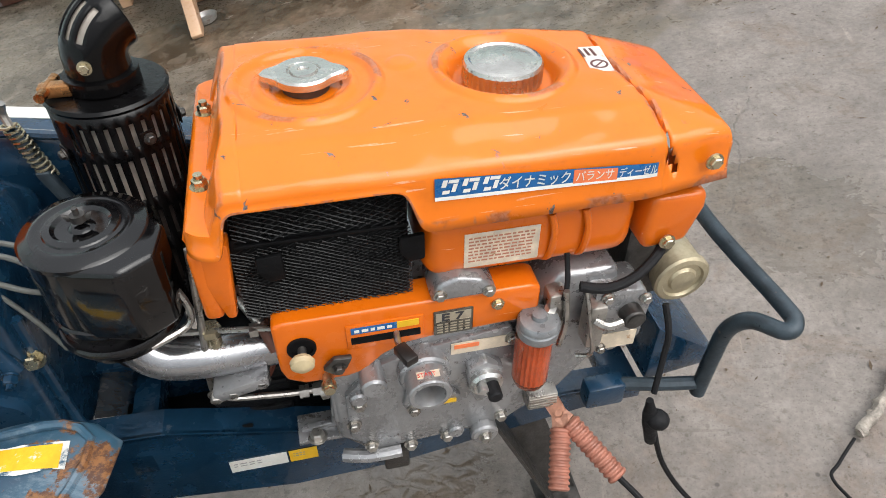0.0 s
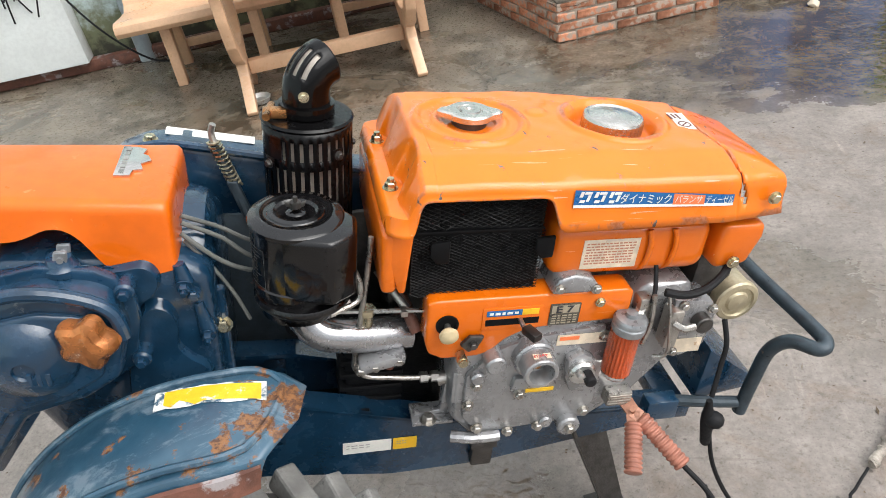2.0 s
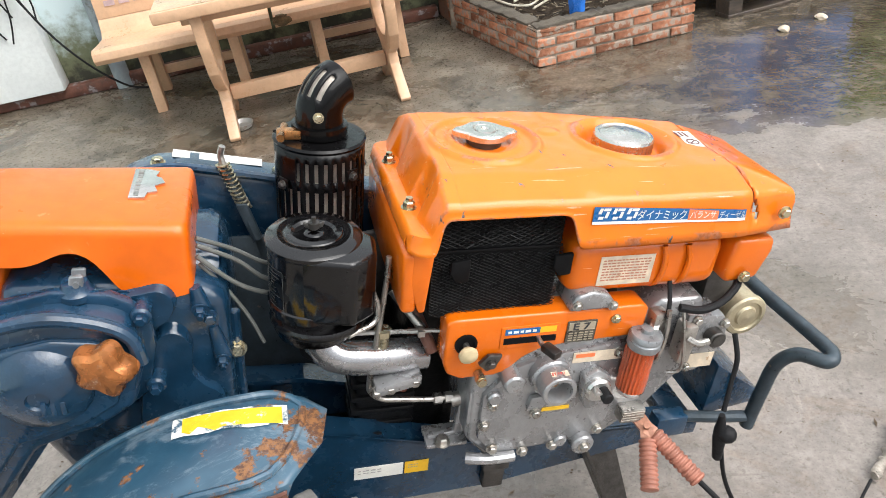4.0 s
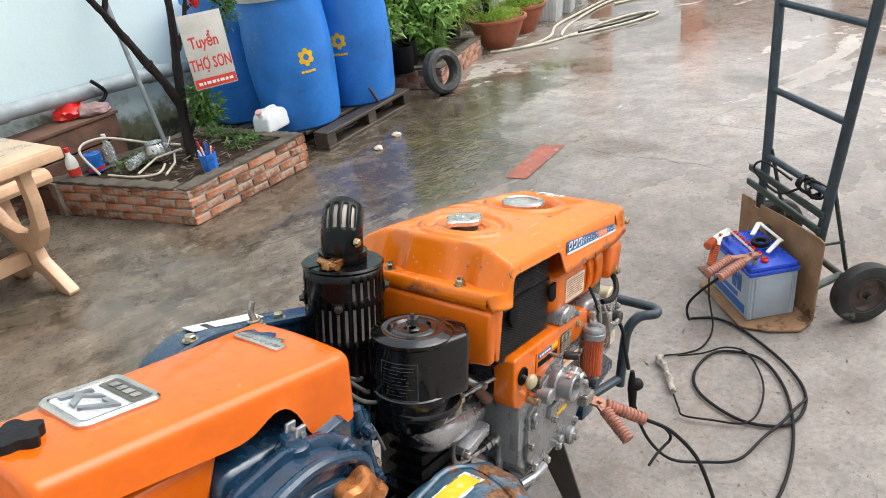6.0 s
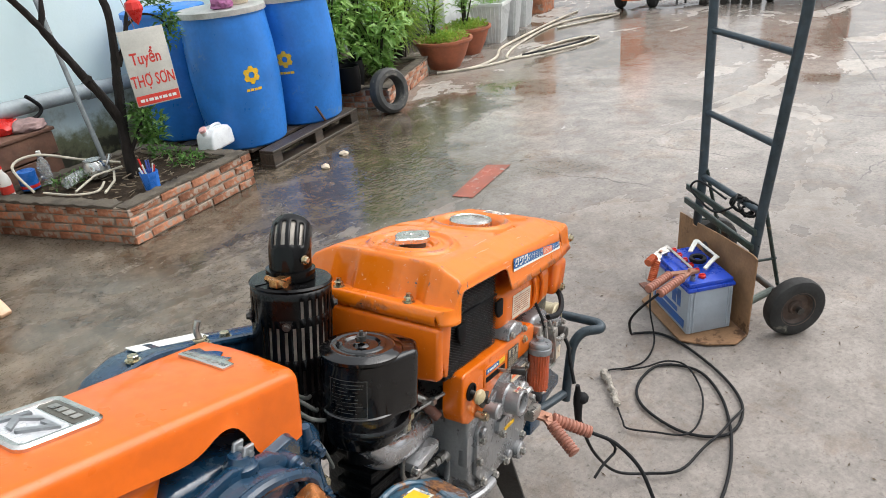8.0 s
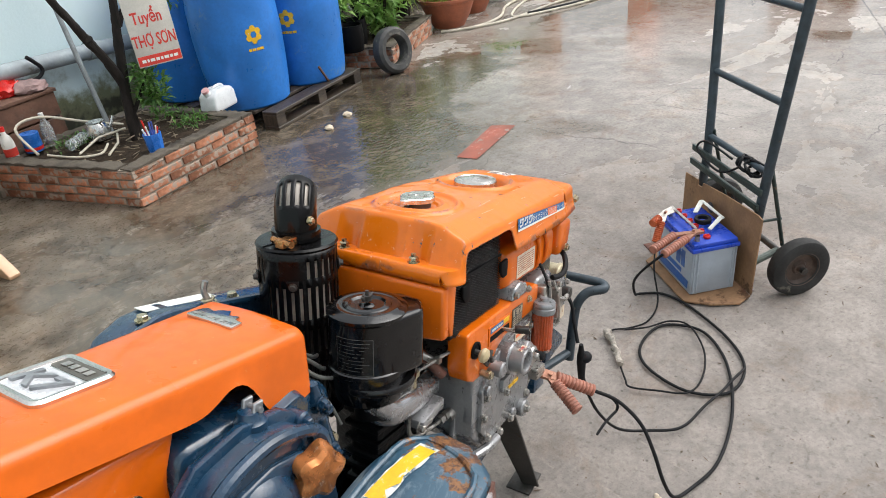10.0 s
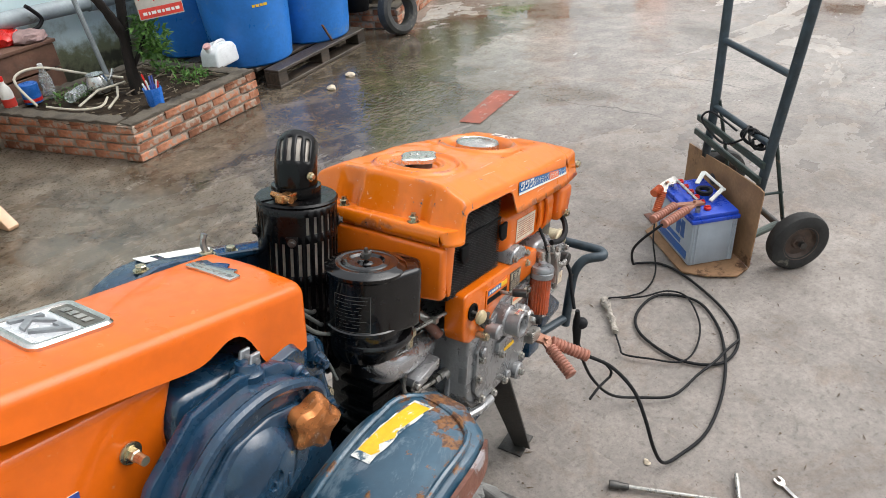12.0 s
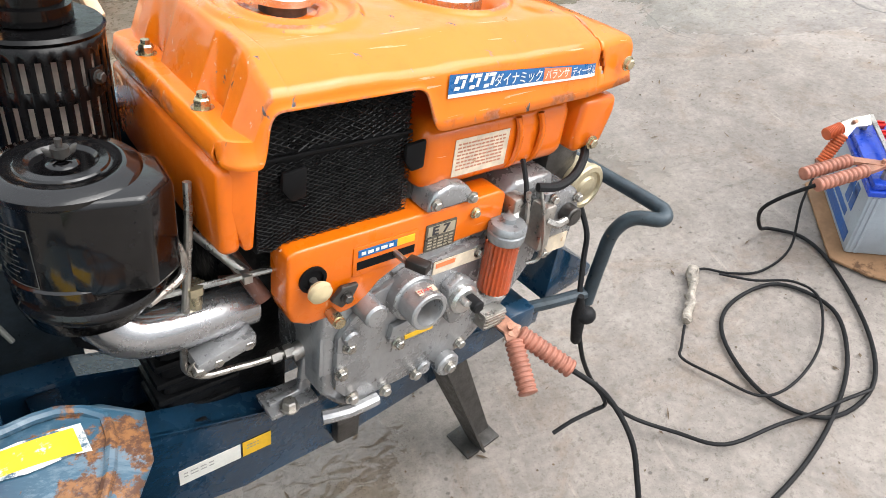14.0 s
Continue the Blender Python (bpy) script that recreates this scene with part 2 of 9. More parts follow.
M = dict(
    # panels redder and darker than the hood: their shading is in the base colour
    orange=enamel_mat("orange_enamel", (0.66, 0.130, 0.003), 0.70, 0.70, 0.0),
    orange_worn=enamel_mat("worn_orange_enamel", (0.70, 0.156, 0.003), 0.655, 0.67, 0.6),
    orange_smooth=surf("orange_respray", (0.66, 0.118, 0.004), 0.34, var=0.08, scale=6, fine=40, bump=0.2, bump_m=0.001, coat=0.6, rvar=0.10, spec=0.15, dirt=(0.60, 0.20, 0.07), dirt_amt=-0.06, dirt_scale=60),
    blue=surf("blue_enamel", (0.0075, 0.033, 0.068), 0.24, var=0.30, scale=14, fine=70, bump=0.5, bump_m=0.0022, dirt=(0.045, 0.06, 0.075), dirt_amt=-0.04, dirt_scale=22, coat=0.55, spec=0.4),
    capmetal=surf("dull_chrome", (0.60, 0.58, 0.54), 0.22, 0.95, var=0.12, scale=40, fine=200, bump=0.2, dirt=(0.26, 0.20, 0.15), dirt_amt=-0.07, dirt_scale=50, rvar=0.08),
    lug=surf("dusty_lug", (0.15, 0.148, 0.14), 0.75, var=0.35, scale=18, fine=110, bump=0.6, dirt=(0.06, 0.06, 0.058), dirt_amt=0.05, dirt_scale=16),
    fender=fender_mat(),
    # near-black: the shade in the gap under the air cleaner is in the colour
    shadeblack=surf("black_shaded_metal", (0.0035, 0.0038, 0.0045), 0.42, var=0.5, scale=16, fine=70, bump=0.7, bump_m=0.004, spec=0.22),
    rust=surf("rusty_edge", (0.13, 0.052, 0.034), 0.6, var=0.4, scale=20, fine=120, bump=0.5, dirt=(0.30, 0.27, 0.27), dirt_amt=0.25, dirt_scale=15),
    black=surf("black_gloss_paint", (0.0028, 0.0026, 0.0028), 0.22, var=0.3, scale=10, fine=60, bump=0.2, coat=0.10, spec=0.16, dirt=(0.016, 0.013, 0.013), dirt_amt=-0.15, dirt_scale=12),
    blackmatt=surf("black_matt", (0.0045, 0.0045, 0.005), 0.55, spec=0.12, var=0.3, scale=20, fine=120, bump=0.3),
    silver=surf("silver_casting_paint", (0.33, 0.33, 0.335), 0.28, 0.60, var=0.16, scale=16, fine=130, bump=0.5, bump_m=0.0018, dirt=(0.075, 0.062, 0.052), dirt_amt=0.0, dirt_scale=20),
    greycast=surf("grey_casting", (0.26, 0.27, 0.28), 0.38, 0.5, var=0.25, scale=30, fine=150, bump=0.4),
    steel=surf("bare_steel", (0.42, 0.40, 0.37), 0.35, 0.9, var=0.3, scale=40, fine=200, bump=0.3, dirt=(0.13, 0.09, 0.06), dirt_amt=0.02, dirt_scale=30),
    darksteel=surf("dark_steel", (0.09, 0.085, 0.08), 0.45, 0.8, var=0.3, scale=40, fine=200, bump=0.4, dirt=(0.10, 0.07, 0.05), dirt_amt=0.05, dirt_scale=30),
    chrome=surf("worn_chrome", (0.62, 0.60, 0.57), 0.17, 1.0, var=0.12, scale=30, fine=180, bump=0.1, dirt=(0.25, 0.20, 0.14), dirt_amt=-0.08, dirt_scale=40, rvar=0.06),
    brass=surf("brassy_plating", (0.52, 0.46, 0.32), 0.28, 0.95, var=0.2, scale=30, fine=160, bump=0.2),
    cream=surf("cream_plastic", (0.46, 0.37, 0.22), 0.4, var=0.15, bump=0.1),
    blackgloss=surf("black_gloss_lacquer", (0.0026, 0.0024, 0.0028), 0.20, var=0.3, scale=14, fine=50, bump=0.35, bump_m=0.0012, coat=0.60, spec=0.20, dirt=(0.014, 0.013, 0.014), dirt_amt=-0.15, dirt_scale=14),
    silver_smooth=surf("silver_pipe_paint", (0.40, 0.40, 0.41), 0.24, 0.85, var=0.10, scale=12, fine=160, bump=0.12, bump_m=0.0008),
    bronze=surf("worn_bronze", (0.36, 0.17, 0.065), 0.22, 0.95, var=0.6, scale=20, fine=110, bump=0.5, dirt=(0.66, 0.60, 0.50), dirt_amt=0.12, dirt_scale=16),
    rubber=surf("black_rubber", (0.010, 0.010, 0.011), 0.6, spec=0.2, var=0.3, scale=25, fine=160, bump=0.4),
    tyre=surf("dusty_tyre_rubber", (0.030, 0.029, 0.028), 0.7, spec=0.25, var=0.45, scale=12, fine=80, bump=0.6, dirt=(0.15, 0.135, 0.11), dirt_amt=0.1, dirt_scale=9),
    filt=surf("orange_filter_paper", (0.44, 0.075, 0.018), 0.40, var=0.25, coat=0.3),
    copper=surf("oxidised_copper", (0.36, 0.175, 0.115), 0.5, 0.35, var=0.35, scale=40, fine=180, bump=0.5),
    grip=surf("brown_rubber_grip", (0.34, 0.135, 0.09), 0.55, var=0.25, scale=40, fine=160, bump=0.3),
    white=surf("white_paper", (0.72, 0.71, 0.66), 0.6, var=0.08, dirt=(0.42, 0.38, 0.30), dirt_amt=0.0, dirt_scale=30),
    offwhite=surf("aged_label_paper", (0.60, 0.50, 0.38), 0.6, var=0.18, scale=60, dirt=(0.35, 0.20, 0.10), dirt_amt=0.06, dirt_scale=50),
    yellow=surf("yellow_label", (0.78, 0.45, 0.015), 0.5, var=0.1, dirt=(0.70, 0.68, 0.62), dirt_amt=-0.05, dirt_scale=30),
    decal_blue=surf("blue_decal", (0.008, 0.105, 0.30), 0.35, var=0.08),
    decal_orange=surf("orange_decal", (0.75, 0.18, 0.06), 0.4, var=0.1),
    ink=surf("dark_print", (0.03, 0.03, 0.035), 0.5),
    redink=surf("red_print", (0.60, 0.045, 0.03), 0.55),
    yellowworn=surf("worn_yellow_label", (0.74, 0.43, 0.015), 0.5, var=0.15, dirt=(0.62, 0.60, 0.55), dirt_amt=0.10, dirt_scale=60),
    labelworn=surf("worn_label_backing", (0.62, 0.62, 0.58), 0.6, var=0.2, dirt=(0.035, 0.085, 0.13), dirt_amt=0.42, dirt_scale=38),
    blueink=surf("blue_print", (0.05, 0.09, 0.38), 0.55),
    fadedblue=surf("faded_blue_print", (0.25, 0.23, 0.36), 0.55, var=0.3, scale=30, dirt=(0.66, 0.42, 0.24), dirt_amt=0.10, dirt_scale=40),
    greyink=surf("grey_print", (0.30, 0.29, 0.28), 0.5),
    plate=surf("name_plate", (0.13, 0.12, 0.10), 0.35, 0.6),
    platelight=surf("name_plate_field", (0.48, 0.42, 0.32), 0.4, 0.5),
    ochre=surf("ochre_terrazzo", (0.62, 0.385, 0.235), 0.40, var=0.12, scale=4, fine=60, bump=0.1, dirt=(0.52, 0.30, 0.15), dirt_amt=-0.03, dirt_scale=4, coat=0.15),
    ochretop=surf("weathered_ochre_top", (0.50, 0.35, 0.22), 0.38, var=0.25, scale=7, fine=90, bump=0.2, dirt=(0.20, 0.14, 0.08), dirt_amt=0.06, dirt_scale=6, coat=0.2),
    brick=surf("brick", (0.44, 0.185, 0.105), 0.80, var=0.40, scale=14, fine=90, bump=0.9, bump_m=0.005, dirt=(0.36, 0.29, 0.235), dirt_amt=0.36, dirt_scale=13, rand=0.45, spec=0.2),
    mortar=surf("mortar", (0.30, 0.25, 0.20), 0.9, var=0.35, scale=14, fine=150, bump=0.8, bump_m=0.004, dirt=(0.14, 0.12, 0.09), dirt_amt=0.15, spec=0.2),
    soil=surf("dark_soil", (0.045, 0.032, 0.022), 0.9, var=0.5, scale=25, fine=160, bump=1.0, bump_m=0.01, spec=0.15),
    bluedrum=surf("blue_plastic", (0.020, 0.175, 0.56), 0.40, var=0.16, scale=4, fine=50, bump=0.15, dirt=(0.10, 0.22, 0.46), dirt_amt=0.02, dirt_scale=6),
    tin=surf("dull_tin", (0.46, 0.45, 0.43), 0.45, 0.7, var=0.25, scale=10, fine=90, bump=0.3, dirt=(0.30, 0.22, 0.14), dirt_amt=0.05),
    palletwood=surf("wet_grey_wood", (0.058, 0.043, 0.032), 0.45, var=0.6, scale=10, fine=80, bump=0.6, rand=0.4, stretch=(1, 6, 6)),
    wood=surf("old_board", (0.17, 0.085, 0.055), 0.65, var=0.35, scale=8, fine=70, bump=0.4, dirt=(0.15, 0.10, 0.07), dirt_amt=0.1, rand=0.3),
    card=surf("brown_cardboard", (0.27, 0.155, 0.085), 0.72, var=0.25, scale=10, fine=90, bump=0.4, dirt=(0.11, 0.06, 0.035), dirt_amt=0.16, dirt_scale=8, spec=0.2),
    pvc=surf("grey_pvc", (0.30, 0.34, 0.36), 0.5, var=0.2, scale=6, fine=60, bump=0.15, dirt=(0.16, 0.17, 0.16), dirt_amt=0.08, dirt_scale=5),
    bluesteel=surf("dark_blue_grey_tube", (0.035, 0.050, 0.062), 0.42, 0.2, var=0.3, scale=30, fine=140, bump=0.3, dirt=(0.16, 0.12, 0.09), dirt_amt=-0.02, dirt_scale=22),
    wood_rail=surf("dark_green_steel", (0.03, 0.045, 0.04), 0.5, 0.2, var=0.3, scale=30, bump=0.4, dirt=(0.14, 0.10, 0.07), dirt_amt=0.05, dirt_scale=20),
    batgrey=surf("grey_battery_plastic", (0.36, 0.40, 0.45), 0.42, var=0.1, scale=10, fine=80, bump=0.1),
    batblue=surf("blue_battery_lid", (0.015, 0.065, 0.50), 0.30, var=0.12, scale=12, fine=80, bump=0.1),
    redplastic=surf("red_plastic", (0.62, 0.02, 0.015), 0.35, var=0.12),
    clear=surf("milky_plastic", (0.72, 0.74, 0.75), 0.35, var=0.06),
    hose=surf("cream_hose", (0.52, 0.47, 0.38), 0.5, var=0.25, scale=8),
    claypot=surf("terracotta", (0.34, 0.105, 0.052), 0.6, var=0.25, scale=8, fine=70, bump=0.25, dirt=(0.20, 0.09, 0.05), dirt_amt=0.05, dirt_scale=6),
    whitepot=surf("white_glazed_pot", (0.70, 0.71, 0.70), 0.4, var=0.08),
    bark=surf("dark_bark", (0.022, 0.018, 0.016), 0.85, var=0.45, scale=20, fine=110, bump=0.9, bump_m=0.006, stretch=(1, 1, 0.3), spec=0.2),
    alu=surf("aluminium", (0.60, 0.60, 0.58), 0.3, 0.9, var=0.12, scale=14),
    redmach=surf("rust_red_machine", (0.25, 0.06, 0.03), 0.6, var=0.4, scale=5),
    orangemach=surf("orange_panel", (0.75, 0.13, 0.02), 0.5, var=0.12, scale=4),
    yellowgrip=surf("yellow_grip", (0.62, 0.30, 0.015), 0.4, var=0.2),
)


def leaf_mat(name, col, col2):
    m, nt, p = nodes_of(name)
    isl = nt.nodes.new("ShaderNodeNewGeometry").outputs["Random Per Island"]
    c = mix_rgb(nt, isl, col, col2)
    c = mix_rgb(nt, ramp(nt, noise_at(nt, 60, 2), 0.3, 0.7, 0, 0.4), c, tuple(x * 0.6 for x in col))
    nt.links.new(c, p.inputs["Base Color"])
    p.inputs["Roughness"].default_value = 0.45
    p.inputs["Subsurface Weight"].default_value = 0.0
    tr = nt.nodes.new("ShaderNodeBsdfTranslucent")
    nt.links.new(c, tr.inputs["Color"])
    mx = nt.nodes.new("ShaderNodeMixShader")
    mx.inputs[0].default_value = 0.42
    nt.links.new(p.outputs[0], mx.inputs[1])
    nt.links.new(tr.outputs[0], mx.inputs[2])
    nt.links.new(mx.outputs[0], nt.nodes["Material Output"].inputs["Surface"])
    return m


M["leaf"] = leaf_mat("green_leaf", (0.17, 0.36, 0.07), (0.42, 0.62, 0.18))
M["leafdark"] = leaf_mat("dark_leaf", (0.045, 0.12, 0.025), (0.17, 0.33, 0.07))
M["leafyellow"] = leaf_mat("fresh_leaf", (0.20, 0.40, 0.05), (0.42, 0.52, 0.09))


M["strap"] = surf("worn_strap", (0.030, 0.022, 0.016), 0.8, var=0.4, scale=40, spec=0.2)
M["wire"] = surf("black_wire", (0.006, 0.006, 0.006), 0.34, 0.2, var=0.5, scale=60, fine=220, bump=0.4, dirt=(0.15, 0.14, 0.13), dirt_amt=-0.06, dirt_scale=90, spec=0.3)


def glass_mat():
    m, nt, p = nodes_of("clear_bowl_glass")
    p.inputs["Base Color"].default_value = (0.95, 0.9, 0.85, 1)
    p.inputs["Roughness"].default_value = 0.05
    p.inputs["Transmission Weight"].default_value = 1.0
    p.inputs["IOR"].default_value = 1.3
    return m


M["glass"] = glass_mat()


def bottle_mat():
    m, nt, p = nodes_of("clear_bottle_plastic")
    p.inputs["Base Color"].default_value = (0.86, 0.90, 0.90, 1)
    p.inputs["Transmission Weight"].default_value, p.inputs["IOR"].default_value = 0.75, 1.25
    nt.links.new(ramp(nt, noise_at(nt, 40, 3), 0.3, 0.7, 0.08, 0.3), p.inputs["Roughness"])
    return m


M["bottle"] = bottle_mat()


def wall_mat():
    """Pale blue limewash, with moss and splashed dirt that rises unevenly from the foot."""
    m, nt, p = nodes_of("pale_blue_wall_paint")
    big, mid, fine = noise_at(nt, 0.8, 5, 0.6, "World"), noise_at(nt, 4, 6, 0.65, "World"), noise_at(nt, 60, 4, 0.6, "World")
    c = mix_rgb(nt, ramp(nt, big, 0.3, 0.7), (0.55, 0.68, 0.70), (0.64, 0.75, 0.765))
    c = mix_rgb(nt, ramp(nt, mid, 0.55, 0.75, 0, 0.25), c, (0.40, 0.50, 0.50))
    sep = nt.nodes.new("ShaderNodeSeparateXYZ")
    nt.links.new(nt.nodes.new("ShaderNodeNewGeometry").outputs["Position"], sep.inputs[0])
    moss = math_node(nt, "ADD", math_node(nt, "MULTIPLY", sep.outputs[2], -1.5), math_node(nt, "MULTIPLY", mid, 1.7))
    # moss and grime; the dark tone also holds the shade behind the planter
    c = mix_rgb(nt, ramp(nt, moss, 0.05, 0.50), c, (0.14, 0.15, 0.085))
    c = mix_rgb(nt, ramp(nt, moss, 0.52, 0.75), c, (0.035, 0.035, 0.022))
    nt.links.new(c, p.inputs["Base Color"])
    p.inputs["Roughness"].default_value = 0.75
    b = nt.nodes.new("ShaderNodeBump")
    b.inputs["Strength"].default_value, b.inputs["Distance"].default_value = 0.3, 0.004
    nt.links.new(fine, b.inputs["Height"])
    nt.links.new(b.outputs[0], p.inputs["Normal"])
    return m


def yard_mat():
    """Worn yard concrete: dry grey with stains, hairline cracks, damp brown ground by the wall, and still puddles in the hollows."""
    m, nt, p = nodes_of("yard_concrete")
    pos = nt.nodes.new("ShaderNodeNewGeometry").outputs["Position"]
    mp = nt.nodes.new("ShaderNodeMapping")
    mp.vector_type = "TEXTURE"
    mp.inputs["Rotation"].default_value = (0, 0, radians(21))
    nt.links.new(pos, mp.inputs["Vector"])
    sep = nt.nodes.new("ShaderNodeSeparateXYZ")
    nt.links.new(mp.outputs[0], sep.inputs[0])
    u, n = sep.outputs[0], sep.outputs[1]
    big = noise_at(nt, 0.7, 5, 0.6, "World", dist=0.6)
    lane = noise_at(nt, 0.9, 6, 0.62, "World", stretch=(0.7, 1.4, 1), dist=0.9)
    mid, small = noise_at(nt, 3.2, 7, 0.68, "World"), noise_at(nt, 11, 6, 0.7, "World", dist=0.5)
    fine, grit = noise_at(nt, 48, 5, 0.72, "World"), noise_at(nt, 210, 3, 0.6, "World")

    def hollow(cu, cn, au, an, turn=0.0):
        """How deep inside a long hollow: one in its middle, nought on its rim."""
        du, dn = math_node(nt, "SUBTRACT", u, cu), math_node(nt, "SUBTRACT", n, cn)
        ca, sa = math.cos(radians(turn)), math.sin(radians(turn))
        x = math_node(nt, "ADD", math_node(nt, "MULTIPLY", du, ca / au), math_node(nt, "MULTIPLY", dn, sa / au))
        y = math_node(nt, "ADD", math_node(nt, "MULTIPLY", du, -sa / an), math_node(nt, "MULTIPLY", dn, ca / an))
        return math_node(nt, "SUBTRACT", 1.0, math_node(nt, "SQRT", math_node(nt, "ADD", math_node(nt, "MULTIPLY", x, x), math_node(nt, "MULTIPLY", y, y))))

    deep = None
    for h in ((2.68, 2.52, 0.66, 0.46, -25), (3.05, 3.0, 0.60, 0.36, 30), (4.75, 2.75, 0.26, 0.55, 10), (6.1, 2.45, 0.75, 0.42, 0), (5.0, 2.12, 0.14, 0.16, 0), (5.32, 0.48, 0.17, 0.26, 0),
              (7.1, 0.56, 0.85, 0.14, 0), (3.1, 1.80, 0.13, 0.22, 20), (4.5, 1.36, 0.12, 0.22, -30), (3.45, 3.5, 0.5, 0.14, 20), (-0.45, 1.2, 0.35, 0.16, 0), (1.41, 1.38, 0.27, 0.19, -62), (0.40, 1.07, 0.19, 0.15, 20)):
        v = hollow(*h)
        deep = v if deep is None else math_node(nt, "MAXIMUM", deep, v)
    warp = math_node(nt, "ADD", math_node(nt, "MULTIPLY", math_node(nt, "SUBTRACT", mid, 0.5), 1.3), math_node(nt, "MULTIPLY", math_node(nt, "SUBTRACT", lane, 0.5), 1.0))
    warp = math_node(nt, "ADD", warp, math_node(nt, "MULTIPLY", math_node(nt, "SUBTRACT", small, 0.5), 1.1))
    pud_v = math_node(nt, "ADD", math_node(nt, "MAXIMUM", deep, -1.0), warp)
    pud = ramp(nt, pud_v, 0.10, 0.15)
    shore = ramp(nt, pud_v, -0.40, 0.10)
    # brown damp ground by the wall, a thin wet film down the yard
    # damp tone also thinned along u in place of the sky's reflection
    near_wall = math_node(nt, "SUBTRACT", ramp(nt, n, 1.6, 3.0, -0.20, 0.42), ramp(nt, u, 2.4, 3.8, 0.0, 0.32))
    damp_v = math_node(nt, "ADD", math_node(nt, "ADD", big, near_wall), math_node(nt, "MULTIPLY", math_node(nt, "SUBTRACT", mid, 0.5), 0.6))
    damp = ramp(nt, damp_v, 0.53, 0.65)
    film_v = math_node(nt, "ADD", math_node(nt, "ADD", math_node(nt, "ADD", lane, math_node(nt, "MULTIPLY", damp, 0.13)), ramp(nt, u, 1.6, 3.6, -0.12, 0.12)), math_node(nt, "MULTIPLY", math_node(nt, "SUBTRACT", mid, 0.5), 0.35))
    stream = None
    for h in ((3.35, 1.72, 0.75, 0.42, -15), (4.4, 1.5, 0.8, 0.28, -25), (5.6, 2.3, 1.3, 0.7, 0), (2.9, 2.75, 1.0, 0.65, 20)):
        v = hollow(*h)
        stream = v if stream is None else math_node(nt, "MAXIMUM", stream, v)
    film_v = math_node(nt, "ADD", film_v, math_node(nt, "MULTIPLY", math_node(nt, "MAXIMUM", stream, -0.25), 0.30))
    film = ramp(nt, film_v, 0.445, 0.480)
    dry = mix_rgb(nt, ramp(nt, big, 0.3, 0.7), (0.190, 0.162, 0.142), (0.268, 0.232, 0.205))
    # paler further along u: the sky's sheen on far ground, put into the colour
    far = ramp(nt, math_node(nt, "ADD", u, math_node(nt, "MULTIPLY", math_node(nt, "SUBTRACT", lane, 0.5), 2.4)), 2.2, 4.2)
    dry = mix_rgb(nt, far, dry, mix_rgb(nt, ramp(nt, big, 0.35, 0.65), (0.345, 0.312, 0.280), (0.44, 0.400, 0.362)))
    dry = mix_rgb(nt, ramp(nt, mid, 0.42, 0.66, 0, 0.35), dry, mix_rgb(nt, 1.0, dry, (1.25, 1.25, 1.25), "MULTIPLY"))
    dry = mix_rgb(nt, ramp(nt, small, 0.52, 0.70, 0, 0.34), dry, mix_rgb(nt, 1.0, dry, (0.55, 0.52, 0.48), "MULTIPLY"))
    dry = mix_rgb(nt, ramp(nt, fine, 0.54, 0.64, 0, 0.55), dry, mix_rgb(nt, 1.0, dry, (0.45, 0.42, 0.38), "MULTIPLY"))
    dry = mix_rgb(nt, ramp(nt, fine, 0.44, 0.34, 0, 0.25), dry, mix_rgb(nt, 1.0, dry, (1.35, 1.35, 1.35), "MULTIPLY"))
    dry = mix_rgb(nt, ramp(nt, grit, 0.60, 0.66, 0, 0.45), dry, (0.070, 0.058, 0.048))
    wet = mix_rgb(nt, ramp(nt, mid, 0.35, 0.65), (0.070, 0.056, 0.040), (0.175, 0.145, 0.108))
    wet = mix_rgb(nt, ramp(nt, small, 0.45, 0.65, 0, 0.5), wet, (0.29, 0.245, 0.20))
    wet = mix_rgb(nt, ramp(nt, fine, 0.5, 0.72, 0, 0.35), wet, (0.035, 0.03, 0.024))
    c = mix_rgb(nt, damp, dry, wet)
    worn = math_node(nt, "MULTIPLY", ramp(nt, noise_at(nt, 1.9, 8, 0.74, "World", dist=1.2), 0.36, 0.64, 0.88, 1.08), ramp(nt, noise_at(nt, 7.5, 8, 0.76, "World", dist=0.4), 0.36, 0.64, 0.86, 1.12))
    worn = math_node(nt, "MULTIPLY", worn, ramp(nt, noise_at(nt, 62, 4, 0.7, "World"), 0.34, 0.66, 0.88, 1.10))
    tone = nt.nodes.new("ShaderNodeCombineColor")
    for k_ in range(3):
        nt.links.new(worn, tone.inputs[k_])
    c = mix_rgb(nt, 1.0, c, tone.outputs[0], "MULTIPLY")
    # brown smears, pits and pale scratches
    c = mix_rgb(nt, ramp(nt, noise_at(nt, 4.2, 8, 0.72, "World", dist=0.9), 0.50, 0.62, 0, 0.45), c, mix_rgb(nt, 1.0, c, (0.80, 0.66, 0.54), "MULTIPLY"))
    pit = nt.nodes.new("ShaderNodeTexVoronoi")
    pit.inputs["Scale"].default_value = 26.0
    nt.links.new(pos, pit.inputs["Vector"])
    pits = math_node(nt, "MULTIPLY", ramp(nt, pit.outputs["Distance"], 0.15, 0.06), ramp(nt, small, 0.50, 0.56))
    c = mix_rgb(nt, math_node(nt, "MULTIPLY", pits, 0.75), c, (0.055, 0.045, 0.036))
